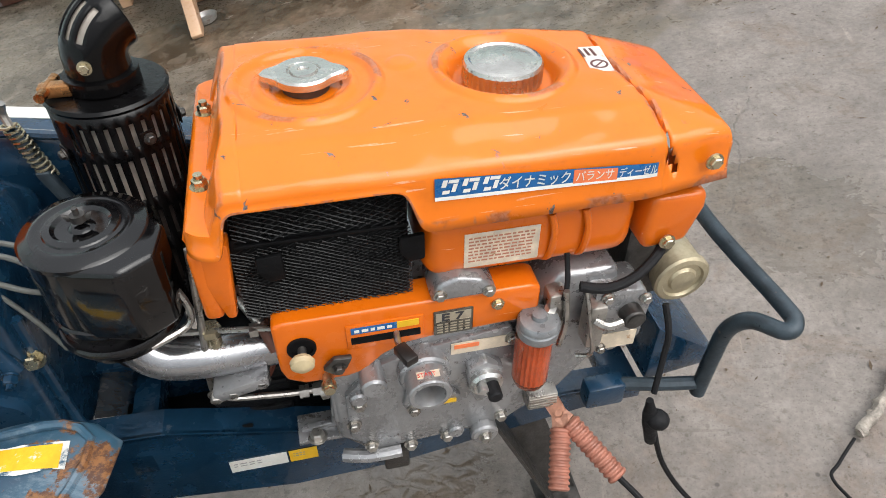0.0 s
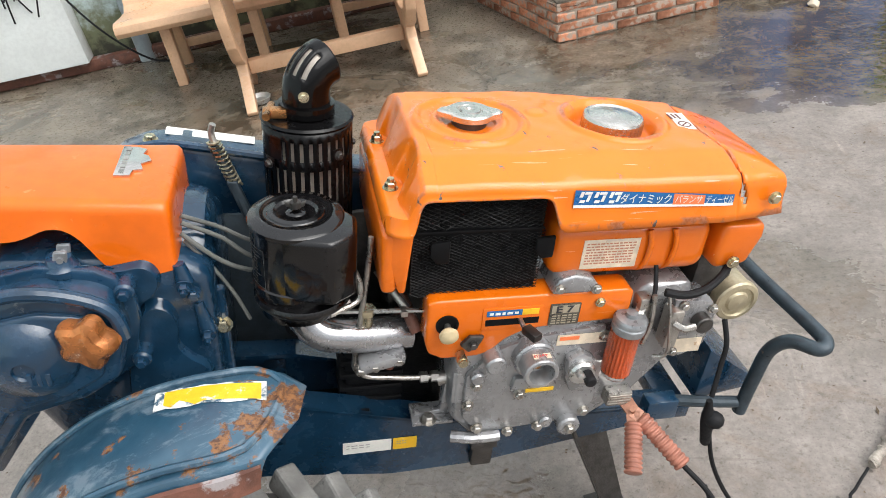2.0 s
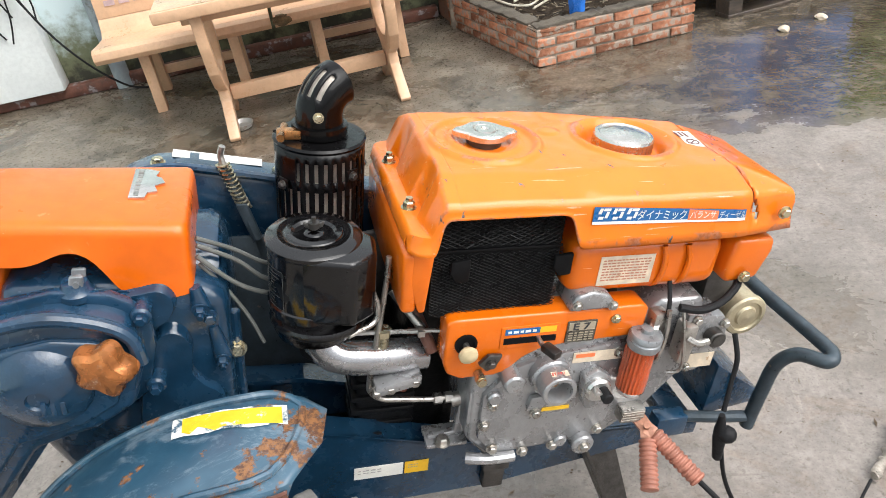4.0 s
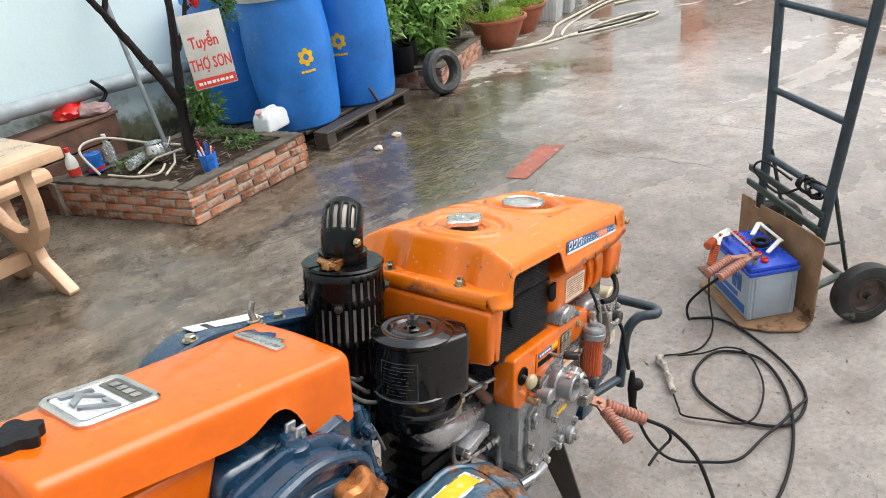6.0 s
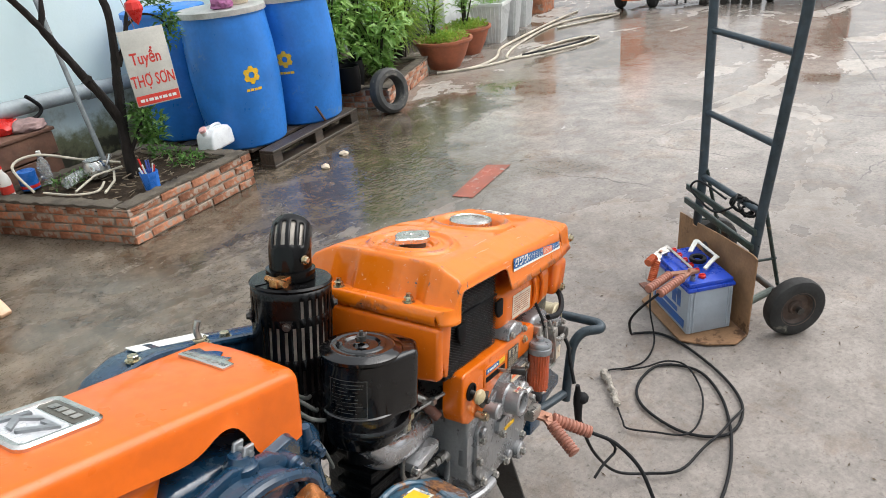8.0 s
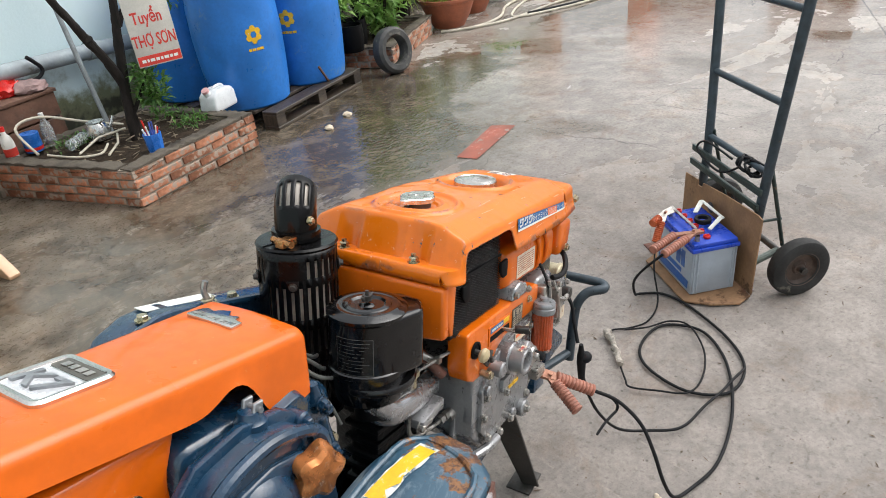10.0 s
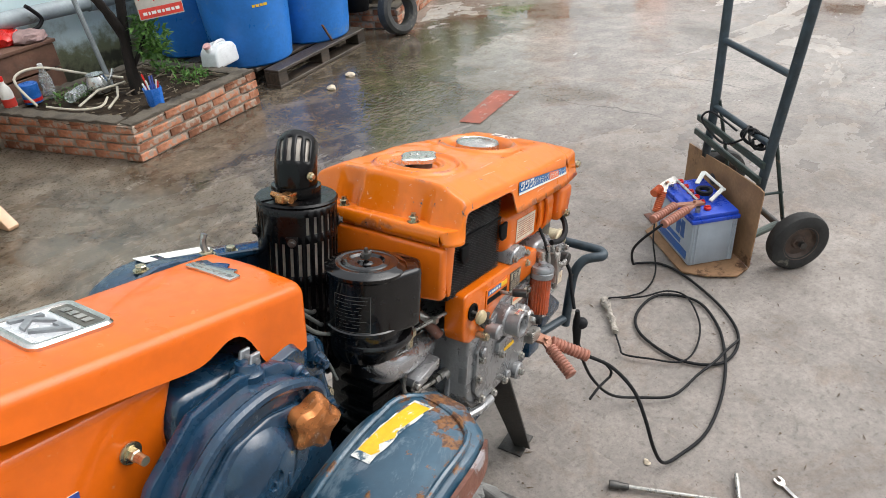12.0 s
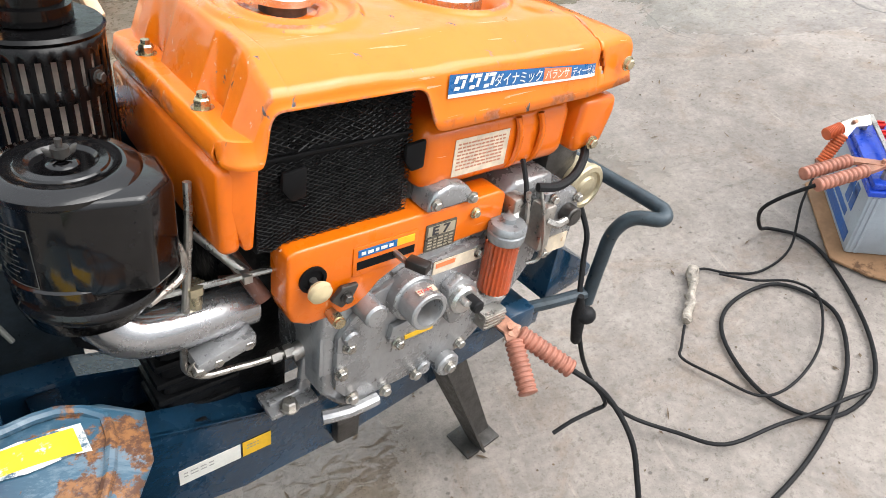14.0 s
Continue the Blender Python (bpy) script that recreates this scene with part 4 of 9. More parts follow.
def brick_mesh(lx, ly, lz, seed):
    rnd = random.Random(seed)
    bm = B()
    box(bm, -lx / 2, lx / 2, -ly / 2, ly / 2, -lz / 2, lz / 2, 0.004, seg=1)
    for v in bm.verts:
        v.co += Vector((rnd.uniform(-1, 1), rnd.uniform(-1, 1), rnd.uniform(-1, 1))) * 0.0022
    me = finish(bm, "brick", False)
    me.materials.append(M["brick"])
    return me


BRICKS = [brick_mesh(0.205, 0.08, 0.040, i) for i in range(4)]
HALVES = [brick_mesh(0.097, 0.08, 0.040, 10 + i) for i in range(3)]


def brick_run(parent, p0, p1, courses, seed):
    """Courses of bricks along the outer face from p0 to p1 (the outside lies to the right of the way)."""
    rnd = random.Random(seed)
    p0, p1 = Vector(p0), Vector(p1)
    d = (p1 - p0)
    ln = d.length
    d.normalize()
    ang = math.degrees(math.atan2(d.y, d.x))
    inn = Vector((-d.y, d.x, 0))
    for c in range(courses):
        x, z = (0.0 if c % 2 else -0.11), 0.024 + c * 0.0505
        while x < ln - 0.02:
            full = x + 0.205 <= ln + 0.01 and x > -0.02
            w = 0.205 if full else 0.097
            if x < -0.02:
                x = 0.0
            me = rnd.choice(BRICKS if full else HALVES)
            q = p0 + d * (x + w / 2) + inn * (0.040 + rnd.uniform(-0.004, 0.003))
            if x + w <= ln + 0.02:
                ob = new("brick", me)
                ob.parent = parent
                ob.matrix_basis = pose(q.x, q.y, z + rnd.uniform(-0.002, 0.002), rnd.uniform(-1.2, 1.2), rnd.uniform(-1, 1), ang + rnd.uniform(-1, 1))
            x += w + 0.011


def planter(name, label, corners, h, courses, m, seed):
    """Brick walls round a bed; corners run anticlockwise seen from above, open at the last side."""
    r = root(name, label, "planter", m)
    bm = B()
    n = len(corners)
    for i in range(n):
        a, b = Vector((*corners[i], 0)), Vector((*corners[(i + 1) % n], 0))
        d = (b - a).normalized()
        inn = Vector((-d.y, d.x, 0))
        q = [a + inn * 0.008 + d * 0.008, b + inn * 0.008 - d * 0.008, b + inn * 0.085 - d * 0.008, a + inn * 0.085 + d * 0.008]
        prism(bm, [(p.x, p.y) for p in q], 0.0, h - 0.012, "z")
    core = part("mortar", bm, "mortar", r)
    cement = surf("cement_coping", (0.10, 0.085, 0.068), 0.9, var=0.35, scale=9, fine=90, bump=0.8, bump_m=0.005, dirt=(0.09, 0.08, 0.06), dirt_amt=0.12, spec=0.2)
    for i in range(n):
        a, b = Vector((*corners[i], 0)), Vector((*corners[(i + 1) % n], 0))
        d = (b - a).normalized()
        inn = Vector((-d.y, d.x, 0))
        rr, k = random.Random(seed * 100 + i), 40
        bm = B()
        prev = None
        for j in range(k + 1):
            f = (a + d * 0.002).lerp(b - d * 0.094, j / k)
            e0, e1, hh = rr.uniform(-0.003, 0.006), rr.uniform(0.084, 0.094), h + rr.uniform(-0.005, 0.006)
            col = [bm.verts.new(f + inn * y + Vector((0, 0, z))) for y, z in ((e0, h - 0.014), (e0 + 0.001, hh - 0.003), (e0 + 0.006, hh), (e1 - 0.006, hh + rr.uniform(-0.002, 0.002)), (e1, hh - 0.004), (e1, h - 0.014))]
            if prev:
                for q in range(6):
                    bm.faces.new((prev[q], col[q], col[(q + 1) % 6], prev[(q + 1) % 6]))
            else:
                bm.faces.new(col)
            prev = col
        bm.faces.new(prev[::-1])
        part("coping", bm, cement, r, "rough cement capping")
    bm = B()
    vs = [bm.verts.new((*c, h - 0.03)) for c in corners]
    bm.faces.new(vs)
    bmesh.ops.subdivide_edges(bm, edges=bm.edges, cuts=24, use_grid_fill=True)
    for v in bm.verts:
        v.co.z += 0.018 * noise.noise(v.co * 7) + 0.01 * noise.noise(v.co * 23)
    part("soil", bm, "soil", r)
    return r, core


pl, core = planter("brick_planter", "low brick planter with weathered orange bricks", [(1.495, 3.478), (2.385, 3.478), (2.33, 4.40), (1.305, 4.53)], 0.215, 4, yard(0, 0), 3)
brick_run(pl, (1.495, 3.478, 0), (2.385, 3.478, 0), 4, 5)
brick_run(pl, (1.305, 4.53, 0), (1.495, 3.478, 0), 4, 6)
brick_run(pl, (2.385, 3.478, 0), (2.33, 4.40, 0), 4, 7)


def leaf_verts(bm, p, d, up, ln, wd, curl=0.25):
    """One pointed leaf of two halves, folded along its rib and curling down."""
    d = d.normalized()
    s = d.cross(up)
    s = s.normalized() if s.length > 1e-4 else Vector((1, 0, 0))
    up = s.cross(d).normalized()
    a = bm.verts.new(p)
    m1 = bm.verts.new(p + d * ln * 0.5 - up * wd * 0.12)
    t = bm.verts.new(p + d * ln - up * ln * curl)
    l = bm.verts.new(p + d * ln * 0.45 + s * wd * 0.5 + up * wd * 0.12)
    r = bm.verts.new(p + d * ln * 0.45 - s * wd * 0.5 + up * wd * 0.12)
    for f in ((a, m1, l), (l, m1, t), (a, r, m1), (r, t, m1)):
        bm.faces.new(f)


def foliage(bm, centre, size, count, ln, wd, rnd, droop=0.3, up_bias=0.3):
    cx, cy, cz = centre
    for _ in range(count):
        v = Vector((rnd.gauss(0, 1), rnd.gauss(0, 1), rnd.gauss(0, 1)))
        v = v.normalized() * rnd.random() ** 0.45
        p = Vector((cx + v.x * size[0], cy + v.y * size[1], cz + v.z * size[2]))
        d = Vector((v.x + rnd.gauss(0, 0.5), v.y + rnd.gauss(0, 0.5), up_bias + rnd.gauss(0, 0.5)))
        k = rnd.uniform(0.6, 1.25)
        leaf_verts(bm, p, d, Vector((rnd.gauss(0, 0.3), rnd.gauss(0, 0.3), 1)), ln * k, wd * k, droop)


tree = root("small_tree", "young tree with dark crooked stems in the brick planter", "tree", yard(0, 0))
bm = B()
tube(bm, [(1.885, 3.93, 0.17), (1.90, 3.93, 0.33), (1.918, 3.93, 0.50), (1.865, 3.93, 0.65), (1.80, 3.935, 0.775), (1.755, 3.92, 0.85), (1.70, 3.93, 0.965), (1.645, 3.93, 1.075), (1.575, 3.93, 1.19), (1.50, 3.93, 1.31), (1.44, 3.92, 1.55)], 0.03, 12, 4, radii=(0.031, 0.012))
tube(bm, [(1.90, 3.935, 0.17), (1.915, 3.935, 0.42), (1.955, 3.93, 0.62), (1.995, 3.94, 0.78), (2.015, 3.93, 0.89), (2.035, 3.92, 1.08), (2.020, 3.93, 1.20), (1.99, 3.92, 1.40), (2.02, 3.90, 1.70)], 0.03, 12, 4, radii=(0.032, 0.013))
tube(bm, [(1.650, 3.93, 1.07), (1.690, 3.93, 1.17), (1.70, 3.93, 1.25), (1.74, 3.94, 1.6)], 0.013, 8, 4, radii=(0.015, 0.007))
tube(bm, [(2.010, 3.93, 0.80), (2.10, 3.92, 0.94), (2.14, 3.93, 1.02), (2.20, 3.93, 1.16), (2.24, 3.92, 1.5)], 0.012, 8, 4, radii=(0.018, 0.008))
tube(bm, [(1.90, 3.93, 0.30), (1.97, 3.89, 0.42), (2.03, 3.84, 0.55)], 0.01, 8, 4, radii=(0.014, 0.004))
tube(bm, [(2.13, 3.93, 0.99), (2.22, 3.90, 1.04), (2.32, 3.87, 1.00), (2.36, 3.86, 0.90)], 0.01, 8, 4, radii=(0.009, 0.003))
lathe(bm, [(0.0, -0.02), (0.020, -0.012), (0.024, 0.006), (0.014, 0.022), (0.0, 0.026)], (1.80, 3.925, 0.775), (1.83, 3.90, 0.83), 9)
for v in bm.verts:
    v.co += 0.0055 * Vector((noise.noise(v.co * 26), noise.noise(v.co * 26 + Vector((7, 0, 0))), 0)) + 0.003 * Vector((noise.noise(v.co * 80), noise.noise(v.co * 80 + Vector((7, 0, 0))), 0))
part("trunk", bm, "bark", tree)
rnd = random.Random(11)
bm = B()
foliage(bm, (2.03, 3.84, 0.44), (0.10, 0.09, 0.13), 300, 0.046, 0.023, rnd)
foliage(bm, (1.98, 3.84, 0.55), (0.06, 0.06, 0.06), 70, 0.046, 0.023, rnd)
foliage(bm, (2.36, 3.86, 0.96), (0.05, 0.07, 0.13), 190, 0.045, 0.02, rnd)
foliage(bm, (2.30, 3.86, 1.14), (0.10, 0.10, 0.08), 220, 0.045, 0.02, rnd)
foliage(bm, (2.05, 3.88, 1.40), (0.16, 0.16, 0.16), 260, 0.045, 0.02, rnd)
foliage(bm, (1.45, 3.92, 1.58), (0.2, 0.2, 0.14), 260, 0.045, 0.02, rnd)
part("crown", bm, "leafdark", tree, smooth=False)
bm = B()
foliage(bm, (2.15, 3.74, 0.22), (0.13, 0.10, 0.03), 110, 0.035, 0.016, rnd, 0.2, 0.7)
foliage(bm, (2.22, 4.0, 0.22), (0.09, 0.18, 0.04), 110, 0.035, 0.016, rnd, 0.2, 0.7)
foliage(bm, (1.70, 4.2, 0.22), (0.2, 0.12, 0.03), 160, 0.03, 0.012, rnd, 0.2, 0.7)
tw = B()
for _ in range(130):
    a, b_ = rnd.uniform(1.52, 2.28), rnd.uniform(3.60, 4.30)
    d_ = Vector((rnd.gauss(0, 1), rnd.gauss(0, 1), 0)).normalized() * rnd.uniform(0.015, 0.07)
    z_ = 0.193 + rnd.uniform(0, 0.02)
    tube(tw, [(a, b_, z_), (a + d_.x, b_ + d_.y, z_ + rnd.uniform(-0.004, 0.012))], rnd.uniform(0.0015, 0.004), 5, 0)
thing("twigs", tw, surf("pale_twig", (0.20, 0.155, 0.105), 0.7, var=0.5, scale=30), "pale twigs and chips strewn on the planter soil", "twigs", yard(0, 0), kind="stuff")
thing("weeds", bm, "leafdark", "small green weeds growing in the planter soil", "weeds", yard(0, 0), kind="stuff", smooth=False)

# sign on the tree
sg = root("painted_sign", "small white sign with red lettering, hung on the tree", "sign", yard(2.065, 3.74, 0.585, -22))
bm = B()
box(bm, -0.122, 0.122, -0.004, 0.004, 0.0, 0.405, 0.001)
part("board", bm, surf("greyed_white_board", (0.52, 0.50, 0.45), 0.6, var=0.1, scale=8, dirt=(0.45, 0.42, 0.36), dirt_amt=0.0, dirt_scale=9), sg)
m = pose(0, -0.0046, 0, 90, 0, 0)
part("lettering", text_mesh("Tuyển", 0.088, m @ Matrix.Translation((-0.01, 0.225, 0)), 0.0005, "CENTER", 0.72, 0.018), "redink", sg, "red hand-cut lettering")
part("lettering", text_mesh("THỢ SƠN", 0.088, m @ Matrix.Translation((0.0, 0.105, 0)), 0.0005, "CENTER", 0.62, 0.018), "redink", sg, "red hand-cut lettering")
bm = B()
box(bm, -0.118, 0.118, -0.0056, -0.0042, 0.006, 0.058)
strip = part("strip", bm, "redink", sg, "red strip with small pale print")
bm = B()
bars(bm, -0.10, 0.10, 0.031, 0.016, (0.8, 0.4, 0.9, 0.7, 0.5, 0.9, 0.6, 0.8), m @ Matrix.Translation((0, 0, 0.0014)), 0.25)
part("small_print", bm, "white", strip)
bm = B()
tube(bm, [(-0.02, 0.0, 0.385), (-0.03, 0.04, 0.50), (-0.04, 0.09, 0.60)], 0.002, 5, 3)
part("string", bm, "wood", sg)
bm = B()
lathe(bm, [(0.0, 0.0), (0.022, 0.03), (0.048, 0.085), (0.040, 0.12), (0.012, 0.135), (0.004, 0.16)], (0, 0, 0), (0, 0, 1), 8)
thing("red_ornament", bm, "redplastic", "red paper ornament hanging in the tree", "ornament", yard(2.105, 3.79, 1.0))

# things lying in the planter
cup = root("pen_cup", "blue plastic cup full of brushes, on the planter soil", "cup", yard(1.785, 3.63, 0.19))
bm = B()
lathe(bm, [(0.0, 0.0), (0.042, 0.0), (0.05, 0.10), (0.047, 0.10), (0.040, 0.006), (0.0, 0.006)], seg=8, caps=False)
part("body", bm, surf("light_blue_plastic", (0.03, 0.17, 0.60), 0.35), cup)
for k in range(7):
    bm = B()
    a = k * 0.9
    tube(bm, [(0.012 * math.cos(a), 0.012 * math.sin(a), 0.01), (0.04 * math.cos(a), 0.04 * math.sin(a), 0.13 + 0.02 * (k % 3))], 0.005, 6, 0)
    part("brush", bm, ("white", "blueink", "redplastic", "clear")[k % 4], cup)
jug = root("plastic_jug", "milky white plastic jug with a pink cap in the planter", "jug", yard(2.425, 3.79, 0.20, 8) @ Matrix.Scale(0.92, 4))
bm = B()
prism(bm, [(-0.112, 0.0), (0.112, 0.0), (0.118, 0.02), (0.112, 0.10), (0.085, 0.135), (0.02, 0.142), (-0.06, 0.140), (-0.105, 0.105), (-0.116, 0.03)], -0.07, 0.07, "y", 0.016, 3)
tube(bm, [(0.080, 0, 0.126), (0.060, 0, 0.147), (0.0, 0, 0.150), (-0.035, 0, 0.134)], 0.010, 10, 5)
lathe(bm, [(0.026, 0.0), (0.022, 0.03)], (-0.078, 0, 0.115), (-0.098, 0, 0.150), 16)
part("body", bm, "clear", jug)
bm = B()
cyl(bm, (-0.093, 0, 0.141), (-0.103, 0, 0.158), 0.026, seg=16, bev=0.003)
part("cap", bm, surf("faded_pink_plastic", (0.62, 0.34, 0.33), 0.5), jug, "faded pink cap")
ket = root("kettle", "small dented aluminium pot lying in the planter", "pot", yard(1.80, 4.13, 0.20))
bm = B()
lathe(bm, [(0.0, 0.0), (0.06, 0.005), (0.068, 0.04), (0.055, 0.085), (0.045, 0.10), (0.05, 0.108), (0.044, 0.108), (0.0, 0.09)], seg=24)
part("body", bm, "alu", ket)
bm = B()
tube(bm, [(0.06, 0, 0.03), (0.10, 0, 0.07), (0.12, 0.0, 0.10)], 0.01, 8, 4)
part("spout", bm, "alu", ket)
can = root("blue_tin", "blue tin can with a red band standing in the planter", "can", yard(1.555, 4.40, 0.195, 10))
bm = B()
cyl(bm, (0, 0, 0), (0, 0, 0.11), 0.05, seg=24, bev=0.003)
part("body", bm, surf("light_blue_tin", (0.02, 0.14, 0.50), 0.3), can)
bm = B()
cyl(bm, (0, 0, 0.012), (0, 0, 0.03), 0.0508, seg=24)
part("band", bm, "redplastic", can)
for (u_, n_, tilt_, lab, mt) in ((1.425, 4.40, 0, "white spray bottle with a red print standing in the planter", "white"), (1.66, 4.395, 0, "clear plastic bottle standing in the planter", "bottle")):
    bt = root("spray_bottle" if mt == "white" else "plastic_bottle", lab, "bottle", yard(u_, n_, 0.19))
    bm = B()
    lathe(bm, [(0.0, 0.0), (0.032, 0.0), (0.034, 0.10), (0.028, 0.13), (0.013, 0.155), (0.013, 0.17)], seg=20)
    part("body", bm, mt, bt)
    bm = B()
    cyl(bm, (0, 0, 0.17), (0, 0, 0.195), 0.014, seg=14)
    part("cap", bm, "redplastic" if mt == "white" else "white", bt)
    if mt == "white":
        bm = B()
        cyl(bm, (0, 0, 0.03), (0, 0, 0.075), 0.0352, seg=20)
        part("print_band", bm, "redink", bt)
bm = B()
lathe(bm, [(0.0, 0.0), (0.03, 0.004), (0.032, 0.14), (0.014, 0.19), (0.014, 0.21)], (1.60, 4.12, 0.235), (1.78, 4.2, 0.235), 16)
thing("lying_bottle", bm, "bottle", "clear plastic bottle lying on the soil", "bottle", yard(0, 0))
for k, pts in enumerate(([(1.46, 4.2, 0.23), (1.47, 4.35, 0.36), (1.62, 4.34, 0.38), (1.80, 4.2, 0.30), (1.95, 4.1, 0.24)],
                         [(1.48, 4.15, 0.225), (1.52, 3.95, 0.22), (1.60, 3.85, 0.22), (1.70, 3.92, 0.23)],
                         [(1.56, 3.98, 0.22), (1.72, 4.02, 0.25), (1.90, 4.02, 0.24)], [(1.60, 3.78, 0.22), (1.75, 3.9, 0.22), (1.86, 4.05, 0.22)])):
    bm = B()
    tube(bm, pts, 0.0075 if k == 0 else 0.0065, 8, 5 if k < 2 else 0)
    thing("pipe_offcut", bm, "hose", "dirty cream plastic pipe offcut lying in the planter", "pipe", yard(0, 0), group="pipe offcuts")

# crate behind the planter
cr = root("wooden_crate", "old brown wooden crate by the wall with rags on it", "crate", yard(1.60, 4.695, 0, 2))
for z in (0.0, 0.145, 0.29):
    for a, b_ in (((-0.28, -0.13), (0.28, -0.112)), ((-0.28, 0.112), (0.28, 0.13)), ((-0.28, -0.112), (-0.262, 0.112)), ((0.262, -0.112), (0.28, 0.112))):
        bm = B()
        box(bm, a[0], b_[0], a[1], b_[1], z + 0.004, z + 0.138, 0.002, seg=1)
        part("board", bm, "wood", cr)
bm = B()
box(bm, -0.295, 0.295, -0.14, 0.14, 0.432, 0.452, 0.002)
part("lid", bm, "wood", cr)
bm = B()
bmesh.ops.create_icosphere(bm, subdivisions=3, radius=1.0)
for v in bm.verts:
    k = 1 + 0.35 * noise.noise(v.co * 2.3)
    v.co = Vector((v.co.x * 0.11 * k, v.co.y * 0.08 * k, max(0.0, (v.co.z + 0.55) * 0.055 * k)))
thing("red_bag", bm, "redplastic", "crumpled red plastic bag on the crate", "bag", yard(1.71, 4.74, 0.452))
bm = B()
bmesh.ops.create_icosphere(bm, subdivisions=3, radius=1.0)
for v in bm.verts:
    k = 1 + 0.3 * noise.noise(v.co * 2.0 + Vector((5, 0, 0)))
    v.co = Vector((v.co.x * 0.10 * k, v.co.y * 0.09 * k, max(0.0, (v.co.z + 0.5) * 0.045 * k)))
thing("dirty_rag", bm, surf("dirty_rag", (0.30, 0.20, 0.19), 0.9, var=0.3), "dirty pinkish rag on the crate", "rag", yard(1.80, 4.66, 0.452))
bm = B()
tube(bm, [(-0.02, 0, 0.02), (0.06, 0, 0.03), (0.10, 0, 0.07), (0.06, 0.0, 0.13), (0.03, 0, 0.16)], 0.012, 8, 4)
thing("black_hook", bm, "rubber", "bent black rubber tube on the crate", "tube", yard(1.83, 4.68, 0.48))

# ---------------------------------------------------------------- pallet and barrels
pa = root("pallet", "dark wet wooden pallet under the barrels", "pallet", yard(2.63, 3.53, 0, 3))
for k in range(6):
    bm = B()
    box(bm, 0, 1.0, k * 0.175, k * 0.175 + 0.12, 0.098, 0.118, 0.003, seg=1)
    part("deck_board", bm, "palletwood", pa)
for x in (0.0, 0.46, 0.91):
    for y in (0.0, 0.44, 0.87):
        bm = B()
        box(bm, x, x + 0.09, y + 0.005, y + 0.12, 0.02, 0.0975, 0.003, seg=1)
        part("block", bm, "palletwood", pa)
for y in (0.0, 0.44, 0.87):
    bm = B()
    box(bm, 0, 1.0, y + 0.003, y + 0.122, 0.0, 0.0195, 0.003, seg=1)
    part("bottom_board", bm, "palletwood", pa)
bm = B()
box(bm, -0.006, 0.006, -0.007, 0.007, 0.0, 0.17, 0.002, m=pose(0.66, 0.05, 0.119, 6, -38, 0))
part("prop", bm, surf("brown_stick", (0.16, 0.07, 0.04), 0.6), pa)


def barrel(u_, n_, turn, lid, logo=True):
    b = root("plastic_barrel", "tall blue plastic barrel with a yellow mark on a pallet", "barrel", yard(u_, n_, 0.119, turn), group="blue barrels")
    bm = B()
    lathe(bm, [(0.0, 0.0), (0.240, 0.0), (0.252, 0.012), (0.264, 0.10), (0.279, 0.30), (0.285, 0.45), (0.280, 0.62), (0.266, 0.80), (0.262, 0.86), (0.25, 0.865), (0.25, 0.84), (0.0, 0.84)], seg=48)
    body = part("body", bm, "bluedrum", b)
    bm = B()
    lathe(bm, [(0.0, 0.868), (0.262, 0.868), (0.276, 0.862), (0.278, 0.83), (0.270, 0.83)], seg=48)
    part("lid", bm, lid, b, "dull tin lid" if lid == "tin" else "")
    if logo:
        bm = B()
        for k in range(6):
            a = math.radians(60 * k + 30)
            cx, cz = 0.036 * math.cos(a), 0.47 + 0.037 * math.sin(a)
            poly = [(cx + 0.0205 * math.cos(math.radians(60 * j)), cz + 0.0215 * math.sin(math.radians(60 * j))) for j in range(6)]
            vs = [bm.verts.new((math.sin(x / 0.288) * 0.2865, -math.cos(x / 0.288) * 0.2865, z)) for x, z in poly]
            bm.faces.new(vs)
            part("petal", bm, "yellow", body)
            bm = B()
        for x0, x1 in ((-0.05, -0.03), (-0.026, -0.004), (0.0, 0.02), (0.024, 0.05)):
            bm.faces.new([bm.verts.new((math.sin(x / 0.288) * 0.2862, -math.cos(x / 0.288) * 0.2862, z)) for x, z in ((x0, 0.372), (x1, 0.372), (x1, 0.388), (x0, 0.388))])
        part("small_print", bm, "yellow", body, "yellow print drawn as bars")
    return b


barrel(2.815, 3.90, -24, "tin")
barrel(3.375, 3.845, -66, "tin")
barrel(2.86, 4.50, -40, "bluedrum", False)
bm = B()
lathe(bm, [(0.0, 0.0), (0.07, 0.0), (0.085, 0.10), (0.08, 0.10), (0.066, 0.006), (0.0, 0.006)], seg=24, caps=False)
tube(bm, [(0.08, 0, 0.07), (0.14, 0, 0.075), (0.22, 0, 0.075)], 0.012, 8, 2)
thing("red_dipper", bm, "redplastic", "red plastic water dipper on a barrel lid", "dipper", yard(3.33, 3.78, 0.989, -20))
bm = B()
lathe(bm, [(0.0, 0.0), (0.10, 0.0), (0.12, 0.05), (0.115, 0.05), (0.095, 0.006), (0.0, 0.006)], seg=24, caps=False)
thing("clay_dish", bm, "offwhite", "shallow pale dish on a barrel lid", "dish", yard(2.90, 3.88, 0.989))
bm = B()
bmesh.ops.create_icosphere(bm, subdivisions=3, radius=1.0)
for v in bm.verts:
    k = 1 + 0.3 * noise.noise(v.co * 2.5)
    v.co = Vector((v.co.x * 0.07 * k, v.co.y * 0.06 * k, max(0.0, (v.co.z + 0.4) * 0.05 * k)))
